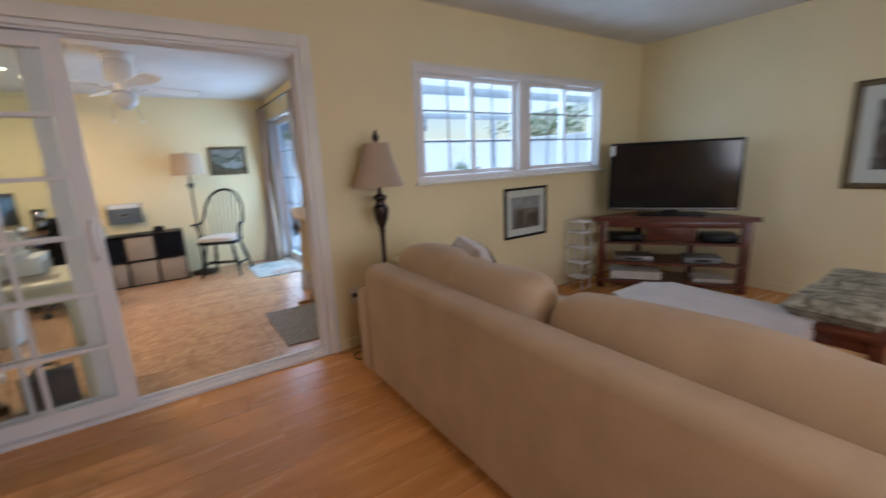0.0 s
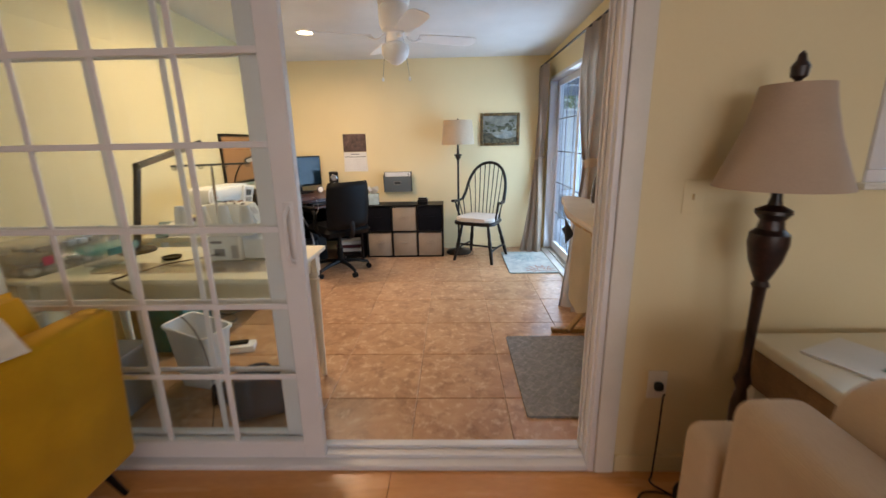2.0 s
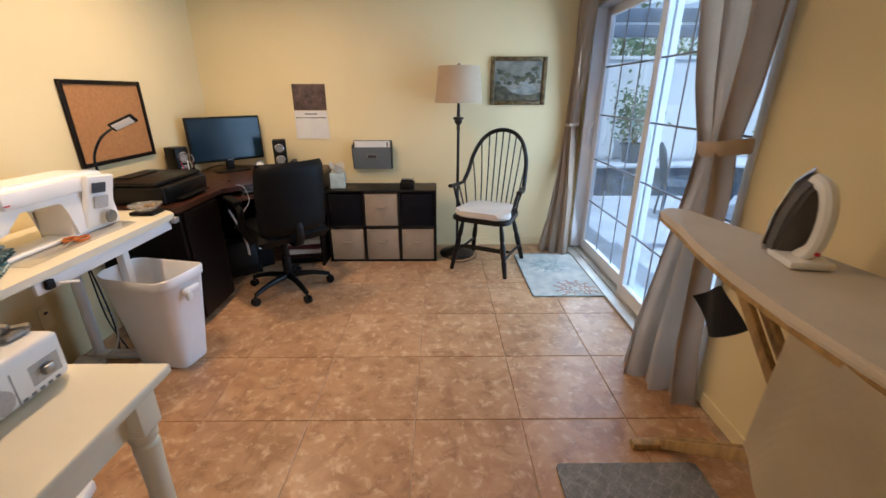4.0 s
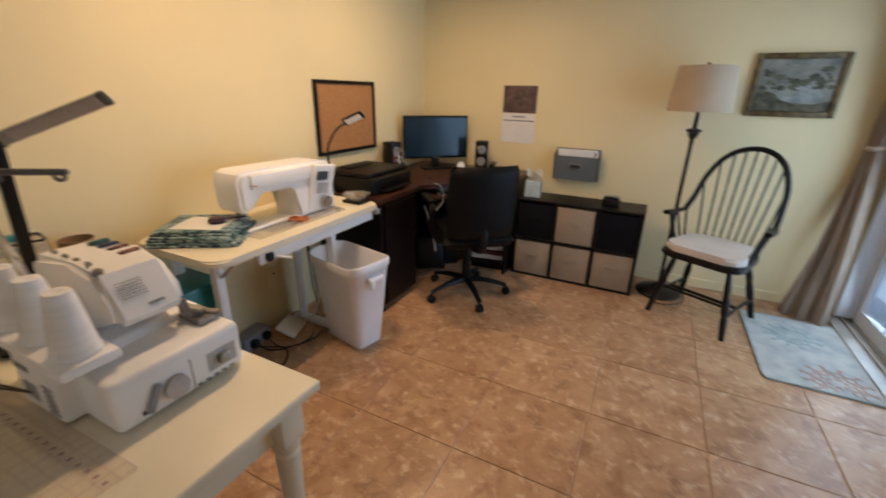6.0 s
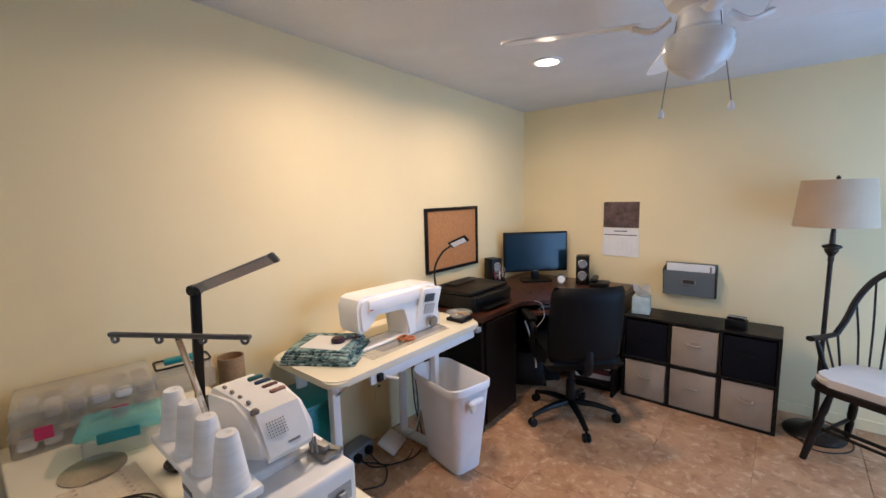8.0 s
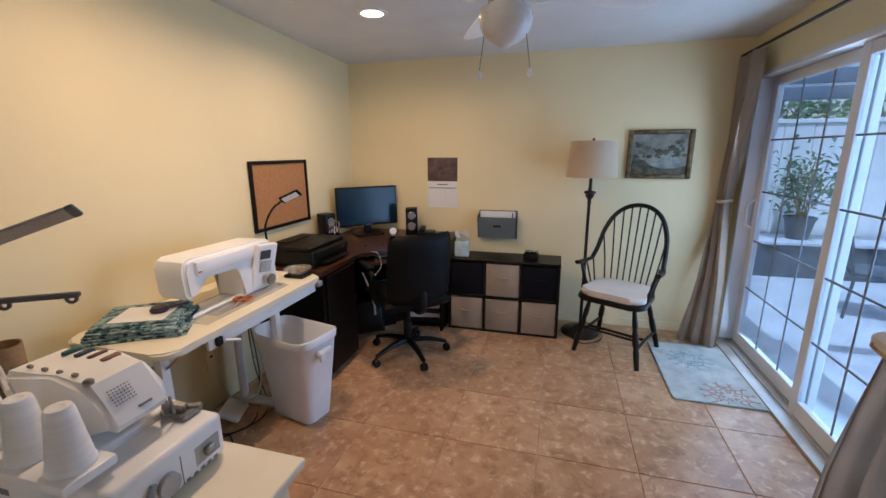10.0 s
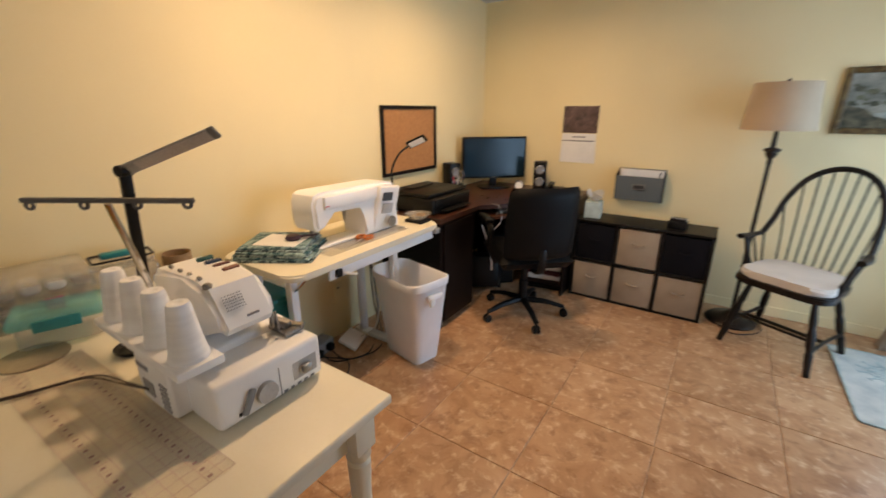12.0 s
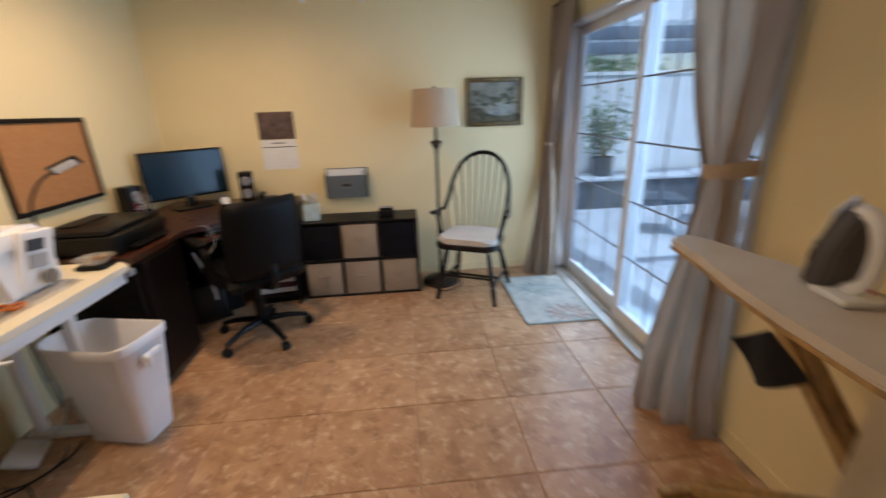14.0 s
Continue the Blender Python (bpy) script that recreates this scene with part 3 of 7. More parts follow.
def grid_panel(name, label, x0, x1, z0, z1, y, cols, rows, stile, rail, mun, material, grille, handle=False, along="x", thick=0.038, bottom=None, kind="structure"):
    """A glazed sliding panel with a grille; along x, or along y when it stands in the patio wall."""
    def put(bm, a0, a1, b0, b1, c0, c1, bev=0.003):
        if along == "x":
            bx(bm, a0, a1, b0, b1, c0, c1, bev, 1)
        else:
            bx(bm, b0, b1, a0, a1, c0, c1, bev, 1)
        return bm
    top = tagged(new(name), label, "", "", kind)
    h = thick / 2
    bt = bottom or rail
    part("stile", put(B(), x0, x0 + stile, y - h, y + h, z0, z1), material, top)
    part("stile", put(B(), x1 - stile, x1, y - h, y + h, z0, z1), material, top)
    part("rail", put(B(), x0 + stile, x1 - stile, y - h, y + h, z1 - rail, z1), material, top)
    part("rail", put(B(), x0 + stile, x1 - stile, y - h, y + h, z0, z0 + bt), material, top)
    g0, g1, k0, k1 = x0 + stile, x1 - stile, z0 + bt, z1 - rail
    pane = part("pane", put(B(), g0, g1, y - 0.003, y + 0.003, k0, k1, 0), GLASS if along == "x" else DAYGLASS, top)
    pane.visible_shadow = False
    for i in range(1, cols):
        x = g0 + (g1 - g0) * i / cols
        part("muntin", put(B(), x - mun / 2, x + mun / 2, y - 0.011, y - 0.004, k0, k1, 0.002), grille, top)
    for i in range(1, rows):
        z = k0 + (k1 - k0) * i / rows
        part("muntin", put(B(), g0, g1, y - 0.012, y - 0.0042, z - mun / 2, z + mun / 2, 0.002), grille, top)
    return top


front = grid_panel("door_1", "white vinyl sliding door panel with a glass grid", -1.207, 0.073, 0.037, 1.955, 2.765, 4, 6, 0.082, 0.065, 0.022, VINYL, VINYL, bottom=0.072)
hd = B()
for s in (-1, 1):
    y = 2.765 + s * 0.021
    tube(hd, [(0.038, y, 0.88), (0.038, y + s * 0.045, 0.91), (0.038, y + s * 0.05, 0.98), (0.038, y + s * 0.045, 1.05), (0.038, y, 1.08)], 0.009, 8)
    bx(hd, 0.020, 0.056, y - 0.004, y + 0.004, 0.86, 1.10, 0.003)
part("handle", hd, VINYL, front, "white D-shaped pull handle")
grid_panel("door_2", "white vinyl fixed door panel with a glass grid", -1.247, -0.022, 0.037, 1.955, 2.822, 4, 6, 0.075, 0.065, 0.022, VINYL, VINYL, bottom=0.072)

# living room window: frame, two units of two sashes
win = tagged(new("window_1"), "white vinyl sliding window in two units with grilles", "", "", "structure")
fr = B()
for z in (WZ0, WZ1 - 0.05):
    bx(fr, WX0, WX1, YW - 0.012, YW + 0.10, z, z + 0.05, 0.004)
for x in (WX0, WX1 - 0.05):
    bx(fr, x, x + 0.05, YW - 0.012, YW + 0.10, WZ0 + 0.05, WZ1 - 0.05, 0.004)
part("window_frame", fr, VINYL, win)
part("mullion", bx(B(), 3.0, 3.13, YW - 0.010, YW + 0.10, WZ0 + 0.05, WZ1 - 0.05, 0.004), VINYL, win)
part("window_sill", bx(B(), WX0 - 0.03, WX1 + 0.03, YW - 0.045, YW - 0.0125, WZ0 - 0.012, WZ0 + 0.010, 0.004), TRIM, win)
part("head_trim", bx(B(), WX0 - 0.02, WX1 + 0.02, YW - 0.020, YW - 0.0125, WZ1 - 0.004, WZ1 + 0.018, 0.003), TRIM, win)
for a, b, y in ((2.012, 2.53, 2.745), (2.49, 2.998, 2.775), (3.132, 3.64, 2.745), (3.60, 4.108, 2.775)):
    sash = grid_panel("sash", "", a, b, WZ0 + 0.052, WZ1 - 0.052, y, 2, 3, 0.034, 0.034, 0.013, VINYL, MUNTIN, thick=0.026, kind="")
    sash.parent = win
# The second of these is unseen, added only to let the south fill in.
for nm, a, b, wl in (("window_2", -0.05, 1.55, LY0 - 0.08), ("window_3_added", 1.7, 3.5, LY0 - 0.08)):
    win2 = tagged(new(nm), "white framed window with a grille", "", "", "structure")
    f2 = B()
    for z in (0.82, 2.03):
        bx(f2, a, b, wl - 0.05, wl + 0.05, z, z + 0.05)
    for x in (a, b - 0.05, (a + b) / 2 - 0.025):
        bx(f2, x, x + 0.05, wl - 0.05, wl + 0.05, 0.87, 2.03)
    part("window_frame", f2, VINYL, win2)

# patio door
grid_panel("door_3", "white vinyl sliding patio door panel with a dark grille", PY0 + 0.035, 5.27, 0.032, PZ - 0.035, XR + 0.055, 3, 5, 0.065, 0.06, 0.011, VINYL, MUNTIN, along="y", bottom=0.09)
pd = grid_panel("door_4", "white vinyl sliding patio door panel with a dark grille", 5.20, PY1 - 0.035, 0.032, PZ - 0.035, XR + 0.10, 3, 5, 0.065, 0.06, 0.011, VINYL, MUNTIN, along="y", bottom=0.09)
hb = B()
tube(hb, [(XR + 0.078, 6.17, 0.90), (XR + 0.035, 6.17, 0.93), (XR + 0.030, 6.17, 1.0), (XR + 0.035, 6.17, 1.07), (XR + 0.078, 6.17, 1.10)], 0.010, 8)
bx(hb, XR + 0.072, XR + 0.079, 6.15, 6.19, 0.87, 1.13, 0.002)
part("handle", hb, VINYL, pd, "white pull handle")
pf = B()
bx(pf, XR - 0.006, XR + 0.145, PY0 + 0.0005, PY0 + 0.034, 0.03, PZ - 0.0345, 0.003)
bx(pf, XR - 0.006, XR + 0.145, PY1 - 0.034, PY1 - 0.0005, 0.03, PZ - 0.0345, 0.003)
bx(pf, XR - 0.006, XR + 0.145, PY0 + 0.0005, PY1 - 0.0005, PZ - 0.034, PZ - 0.0005, 0.003)
structure("trim_patio_door", pf, VINYL, "white vinyl patio door frame")
tk = B()
bx(tk, XR - 0.045, XR + 0.16, PY0, PY1, -0.02, 0.018, 0.003)
for x in (XR + 0.03, XR + 0.075, XR + 0.12):
    bx(tk, x - 0.004, x + 0.004, PY0 + 0.036, PY1 - 0.036, 0.0185, 0.031)
structure("trim_patio_track", tk, ALU, "metal patio door track")

# ---- the patio outside ----
structure("ground", bx(B(), -60, 60, -60, 60, -0.5, -0.16), SOIL, "green lawn round the house")
structure("pavement_patio", bx(B(), XR + 0.17, 9.0, YO + 0.001, 8.75, -0.16, -0.06), CONCRETE, "pale concrete patio slab")
structure("pavement_step", bx(B(), XR + 0.165, 2.42, 4.0, 6.33, -0.059, 0.012, 0.01), CONCRETE, "low concrete door step")


def fence(name, label, x0, y0, x1, y1, h):
    top = thing(name, label, "fence")
    n = round(math.hypot(x1 - x0, y1 - y0) / 0.32)
    ux, uy = (x1 - x0) / n, (y1 - y0) / n
    ang = math.degrees(math.atan2(uy, ux))
    sh = mesh_of("board", box(B(), (0, 0, 0), (0.312, 0.03, h + 0.10), 0.004, 1), FENCE)
    for i in range(n):
        ob = new("board", sh)
        ob.parent = top
        ob.matrix_basis = pose(x0 + ux * (i + 0.5), y0 + uy * (i + 0.5), (h - 0.10) / 2 - 0.06, 0, 0, ang)
    rl = B()
    box(rl, ((x0 + x1) / 2, (y0 + y1) / 2, h - 0.03), (math.hypot(x1 - x0, y1 - y0), 0.06, 0.05), 0.004, 1, pose(0, 0, 0, 0, 0, ang))
    part("cap_rail", rl, FENCE, top)
    return top


fence("fence", "white painted board fence behind the patio", 0.6, 9.15, 9.2, 9.15, 1.82)
fence("fence", "white painted board fence beside the patio", 9.2, 9.15, 9.2, 0.5, 1.82)

# patio roof on posts
rf = thing("patio_roof", "pale corrugated patio roof on dark beams", "roof")
bm = B()
n = 90
rows = []
for k, (y, z) in enumerate(((2.862, 2.56), (8.5, 2.36))):
    rows.append([bm.verts.new((1.2 + 7.4 * i / n, y, z + 0.018 * math.sin(i * 2.1))) for i in range(n + 1)])
for i in range(n):
    bm.faces.new((rows[0][i], rows[0][i + 1], rows[1][i + 1], rows[1][i]))
part("sheet", bm, ROOFSHEET, rf)
# Outer beam and posts are dark up to x 5.6, the rest pale.
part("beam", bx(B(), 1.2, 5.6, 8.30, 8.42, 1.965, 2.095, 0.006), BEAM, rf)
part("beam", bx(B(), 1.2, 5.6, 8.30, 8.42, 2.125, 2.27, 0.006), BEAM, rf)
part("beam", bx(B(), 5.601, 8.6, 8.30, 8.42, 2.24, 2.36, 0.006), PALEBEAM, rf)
part("beam_joint", bx(B(), 1.2, 5.6, 8.32, 8.40, 2.0955, 2.1245), FENCE, rf, "pale strip between the two beams")
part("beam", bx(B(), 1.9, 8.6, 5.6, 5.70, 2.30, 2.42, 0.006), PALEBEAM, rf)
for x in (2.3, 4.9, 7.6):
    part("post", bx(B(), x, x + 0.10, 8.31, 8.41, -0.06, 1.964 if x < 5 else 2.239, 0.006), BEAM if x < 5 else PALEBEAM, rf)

# low planter along the fence, with pots and shrubs
pl = thing("planter_wall", "low dark planter wall along the fence", "planter")
part("planter_front", bx(B(), 1.0, 8.4, 8.50, 8.58, -0.06, 0.34, 0.01), PLANTER, pl)
part("planter_top", bx(B(), 1.0, 8.4, 8.46, 9.05, 0.341, 0.38, 0.01), CONCRETE, pl)


def shrub(name, label, x, y, z, h, r, seed, pot=True):
    top = thing(name, label, "plant", (x, y, z))
    rnd = random.Random(seed)
    base = 0.0
    if pot:
        part("pot", lathe(B(), [(0, 0), (0.11, 0), (0.15, 0.24), (0.165, 0.24), (0.165, 0.27), (0.14, 0.27), (0.13, 0.22), (0, 0.22)], 16), PLANTER, top)
        base = 0.22
    st = B()
    tips = []
    for i in range(7):
        a, lean = rnd.uniform(0, 6.28), rnd.uniform(0.2, 0.9) * r
        tip = Vector((lean * math.cos(a), lean * math.sin(a), base + h * rnd.uniform(0.55, 1.0)))
        tube(st, [(0, 0, base), tip * 0.5 + Vector((0, 0, 0.08)), tip], (0.010, 0.003), 5, sub=3)
        tips.append(tip)
    part("trunk", st, KRAFT, top)
    lf = B()
    for i in range(420):
        c = rnd.choice(tips) * rnd.uniform(0.55, 1.0) + Vector((rnd.gauss(0, 0.3 * r), rnd.gauss(0, 0.3 * r), rnd.gauss(0, 0.14 * h)))
        c.z = max(c.z, base + 0.05)
        m = Matrix.Translation(c) @ Euler((rnd.uniform(-1, 1), rnd.uniform(-1, 1), rnd.uniform(0, 6.28))).to_matrix().to_4x4()
        s = rnd.uniform(0.03, 0.06)
        q = [lf.verts.new(m @ Vector(v)) for v in ((-s, 0, 0), (0, -s * 0.45, 0.006), (s, 0, -0.008), (0, s * 0.45, 0.006))]
        lf.faces.new(q)
    part("crown", lf, LEAF, top)
    return top


shrub("potted_plant", "leafy green plant in a dark pot", 3.3, 8.75, 0.38, 0.85, 0.35, 3)
shrub("potted_plant", "small green plant in a dark pot", 5.2, 8.75, 0.38, 0.42, 0.22, 4)
shrub("potted_plant", "leafy green plant in a dark pot", 6.9, 8.75, 0.38, 0.6, 0.3, 5)


def tree(x, y, h, seed):
    top = thing("tree", "green leafy tree behind the fence", "tree", (x, y, -0.16), group="trees behind the fence")
    rnd = random.Random(seed)
    tr = B()
    tube(tr, [(0, 0, 0), (0.05, 0.03, h * 0.3), (-0.05, 0.05, h * 0.62)], (0.12, 0.05), 8)
    tips = []
    for i in range(9):
        a, l = i * 0.7 + rnd.uniform(0, 0.5), h * rnd.uniform(0.2, 0.36)
        z0 = h * rnd.uniform(0.28, 0.6)
        tip = Vector((l * math.cos(a), l * math.sin(a), z0 + h * rnd.uniform(0.1, 0.32)))
        tube(tr, [(0, 0.04, z0), tip * 0.5 + Vector((0, 0, z0 * 0.5)), tip], (0.04, 0.012), 6, sub=3)
        tips.append(tip)
    part("trunk", tr, KRAFT, top)
    lf = B()
    for i in range(1300):
        c = rnd.choice(tips) + Vector((rnd.gauss(0, 0.13 * h), rnd.gauss(0, 0.13 * h), rnd.gauss(0, 0.09 * h)))
        c.z = max(c.z, 0.9)
        m = Matrix.Translation(c) @ Euler((rnd.uniform(-1, 1), rnd.uniform(-1, 1), rnd.uniform(0, 6.28))).to_matrix().to_4x4()
        s = rnd.uniform(0.06, 0.12)
        lf.faces.new([lf.verts.new(m @ Vector(v)) for v in ((-s, 0, 0), (0, -s * 0.5, 0.01), (s, 0, -0.01), (0, s * 0.5, 0.01))])
    part("crown", lf, LEAF, top)


for i, (x, y, h) in enumerate(((1.5, 13.5, 3.6), (4.6, 13.0, 3.4), (14.5, 13.0, 3.6))):
    tree(x, y, h, 20 + i)


def patio_chair(x, y, turn):
    c = thing("patio_chair", "dark metal patio chair", "chair", (x, y, -0.06), turn, "chairs on the patio")
    part("seat", plate(B(), rounded(-0.24, 0.24, -0.22, 0.22, 0.06), 0.40, 0.43), PLANTER, c)
    bk = B()
    tube(bk, [(-0.22, 0.22, 0.42), (-0.22, 0.28, 0.75), (0, 0.31, 0.86), (0.22, 0.28, 0.75), (0.22, 0.22, 0.42)], 0.014, 6)
    for i in range(5):
        xx = -0.15 + 0.075 * i
        rod(bk, (xx, 0.215, 0.42), (xx, 0.29, 0.80), 0.006, n=6)
    part("backrest", bk, PLANTER, c)
    for sx in (-0.2, 0.2):
        for sy in (-0.18, 0.2):
            part("leg", rod(B(), (sx, sy, 0.40), (sx * 1.15, sy * 1.15, 0), 0.013, n=8), PLANTER, c)


pt = thing("patio_table", "low dark patio table with a pale top", "table", (4.2, 7.35, -0.06))
part("tabletop", lathe(B(), [(0, 0.62), (0.44, 0.62), (0.45, 0.635), (0.44, 0.65), (0, 0.65)], 28), CONCRETE, pt)
for i in range(4):
    a = 0.8 + i * 1.57
    part("leg", tube(B(), [(0.30 * math.cos(a), 0.30 * math.sin(a), 0.618), (0.22 * math.cos(a), 0.22 * math.sin(a), 0.3), (0.36 * math.cos(a), 0.36 * math.sin(a), 0.0)], 0.014, 6), PLANTER, pt)
patio_chair(3.3, 7.3, 70)
patio_chair(5.1, 7.55, -80)
gr = thing("kettle_grill", "dark covered kettle grill on legs", "grill", (4.55, 5.2, -0.06))
part("bowl", lathe(B(), [(0, 0.66), (0.16, 0.70), (0.26, 0.82), (0.27, 0.93), (0.25, 1.02), (0.14, 1.14), (0, 1.17)], 20), PLANTER, gr)
part("lid_handle", tube(B(), [(-0.05, 0, 1.15), (-0.04, 0, 1.21), (0.04, 0, 1.21), (0.05, 0, 1.15)], 0.012, 6), PLANTER, gr)
for i in range(3):
    a = 0.5 + i * 2.094
    part("leg", rod(B(), (0.16 * math.cos(a), 0.16 * math.sin(a), 0.74), (0.3 * math.cos(a), 0.3 * math.sin(a), 0), 0.014, n=8), PLANTER, gr)

# ---- living room things ----
sofa = thing("sofa", "oatmeal fabric sofa with loose back cushions", "sofa", (1.225, 0.75, 0))
part("back_panel", box(B(), (0.085, -0.06, 0.4075), (0.17, 2.92, 0.675), 0.05, 4), SOFA, sofa, "tall padded sofa back")
part("base", box(B(), (0.56, 0.0, 0.22), (0.80, 2.98, 0.30), 0.03, 3), SOFA, sofa)
part("armrest", box(B(), (0.46, 1.465, 0.325), (0.93, 0.15, 0.51), 0.045, 4), SOFA, sofa)
part("armrest", box(B(), (0.50, -1.415, 0.36), (0.90, 0.20, 0.56), 0.06, 4), SOFA, sofa)
for k, y in enumerate((-0.88, 0.0, 0.88)):
    part("seat_cushion", pillow(B(), (0.60, y, 0.44), (0.72, 0.87, 0.20), 0.3, seed=k), SOFA, sofa)
for k, (y, l, lean) in enumerate(((0.83, 1.12, -14), (-0.50, 1.50, -16))):
    bm = B()
    box(bm, (0, 0, 0), (0.23, l, 0.44), 0.10, 6)
    bmesh.ops.subdivide_edges(bm, edges=[e for e in bm.edges if e.calc_length() > 0.3], cuts=10, use_grid_fill=True)
    for v in bm.verts:
        u = v.co.y / (l / 2)
        v.co.x *= 1 - 0.22 * abs(u) ** 3
        v.co.z += 0.030 * noise.noise((v.co.y * 2.6 + k * 5, v.co.x * 4, 0.0)) - 0.035 * abs(u) ** 4
        v.co.x += 0.020 * noise.noise((v.co.y * 3.0, v.co.z * 4, 3.0 + k))
    bmesh.ops.transform(bm, matrix=pose(0.265, y, 0.640 - 0.012 * k, 0, 8 + k * 2, 0), verts=bm.verts[:])
    part("back_cushion", bm, SOFA, sofa, soft=70)
for x in (0.1, 0.88):
    for y in (-1.4, 1.4):
        part("foot", bx(B(), x - 0.03, x + 0.03, y - 0.03, y + 0.03, 0, 0.072, 0.004), ESPRESSO, sofa)


PHOTOBROWN = weave("brown_stripe_cloth", (0.13, 0.075, 0.055), 0.95, 460, 0.15)


def throw_pillow(name, label, at, turn, stripes):
    top = thing(name, label, "cushion", at, turn)
    r = pose(0, 0, 0.20, 74, 0, 0)
    part("cover", pillow(B(), (0, 0, 0), (0.44, 0.40, 0.15), 0.75, 12, r, 9), OTTOMAN, top)
    st = B()
    for x, face in [(x, f) for x in stripes for f in (1, -1)]:
        g = []
        for i in range(9):
            v = -0.17 + 0.34 * i / 8
            h = 0.083 * (1 - (abs(x) / 0.22) ** 3.2) ** 0.5 * (1 - (abs(v) / 0.2) ** 3.2) ** 0.5 + 0.003
            g.append([st.verts.new(r @ Vector((x + d, v, h * face))) for d in (-0.022, 0.022)])
        for a, b in zip(g, g[1:]):
            st.faces.new((a[0], a[1], b[1], b[0]))
    part("stripe", st, PHOTOBROWN, top, "brown woven stripe")


throw_pillow("throw_pillow", "pale cushion with brown stripes on the sofa", (1.66, 1.66, 0.50), 68, (-0.12, 0.0, 0.12))

side = thing("side_table", "beige side table behind the sofa end", "table", (1.95, 2.485, 0))
part("tabletop", box(B(), (0, 0, 0.605), (0.62, 0.37, 0.045), 0.012, 3), CREAMPAINT, side)
part("apron", bx(B(), -0.29, 0.29, -0.165, 0.165, 0.44, 0.5815, 0.004), KRAFT, side, "brown woven drawer front")
for x in (-0.27, 0.27):
    for y in (-0.15, 0.15):
        part("leg", bx(B(), x - 0.02, x + 0.02, y - 0.02, y + 0.02, 0, 0.439, 0.004), CREAMPAINT, side)
mg = thing("magazine", "glossy magazines lying on the side table", "magazine", (1.86, 2.44, 0.6285), 24)
part("magazine_cover", box(B(), (0, 0, 0.004), (0.215, 0.28, 0.008), 0.001, 1), PAPER, mg)
part("cover_picture", box(B(), (0.02, -0.06, 0.0087), (0.12, 0.07, 0.001)), LEAF, mg, "green cover photograph")

lamp = thing("floor_lamp", "dark carved floor lamp with a taupe bell shade", "lamp", (1.545, 2.527, 0))
part("base", lathe(B(), [(0, 0), (0.14, 0), (0.145, 0.015), (0.12, 0.03), (0.05, 0.05), (0.025, 0.08), (0, 0.08)], 28), REDBRONZE, lamp)
part("pole", lathe(B(), [(0.014, 0.08), (0.016, 0.10), (0.021, 0.30), (0.024, 0.45), (0.016, 0.50), (0.026, 0.53), (0.017, 0.56), (0.013, 0.62), (0.016, 0.80),
                         (0.018, 0.845), (0.024, 0.855), (0.018, 0.87), (0.042, 0.93), (0.052, 0.985), (0.050, 1.015), (0.034, 1.03), (0.030, 1.055),
                         (0.046, 1.075), (0.045, 1.085), (0.018, 1.10), (0.014, 1.12), (0.012, 1.42), (0, 1.42)], 20), REDBRONZE, lamp, "turned and carved dark pole")
sh = B()
prof = [(0.164, 1.150), (0.142, 1.21), (0.113, 1.29), (0.092, 1.37), (0.082, 1.425)]
lathe(sh, prof + [(r - 0.004, z) for r, z in prof[::-1]] + [prof[0]], 32)
bell = part("shade", sh, SHADE2, lamp, "taupe fabric bell shade")
part("finial", lathe(B(), [(0, 1.42), (0.010, 1.42), (0.008, 1.435), (0.020, 1.445), (0.022, 1.47), (0.012, 1.485), (0.009, 1.50), (0, 1.51)], 14), REDBRONZE, bell)
part("cord", tube(B(), [(0.1, 0.0, 0.012), (-0.10, 0.06, 0.006), (-0.22, 0.08, 0.006), (-0.27, 0.02, 0.006), (-0.20, -0.06, 0.006), (-0.12, 0.03, 0.012), (-0.18, 0.12, 0.006),
                        (-0.16, 0.160, 0.02), (-0.155, 0.162, 0.2), (-0.157, 0.158, 0.345), (-0.157, 0.150, 0.375)], 0.0035, 6), CABLE, lamp)
ol = thing("wall_outlet", "white wall outlet with a black plug", "outlet", (1.378, YW, 0.39))
part("plate", box(B(), (0, -0.003, 0), (0.072, 0.006, 0.115), 0.002, 1), TRIM, ol)
part("plug", box(B(), (0, -0.018, 0.0), (0.03, 0.024, 0.03), 0.006, 2), CABLE, ol)
lsw = thing("wall_switch", "cream-painted wall switch plate by the opening", "switch", (1.42, YW, 1.10))
part("plate", box(B(), (0, -0.002, 0), (0.070, 0.004, 0.112), 0.0015, 1), LWALL, lsw)
part("toggle", box(B(), (0, -0.010, 0), (0.008, 0.012, 0.020), 0.002, 1), LWALL, lsw)


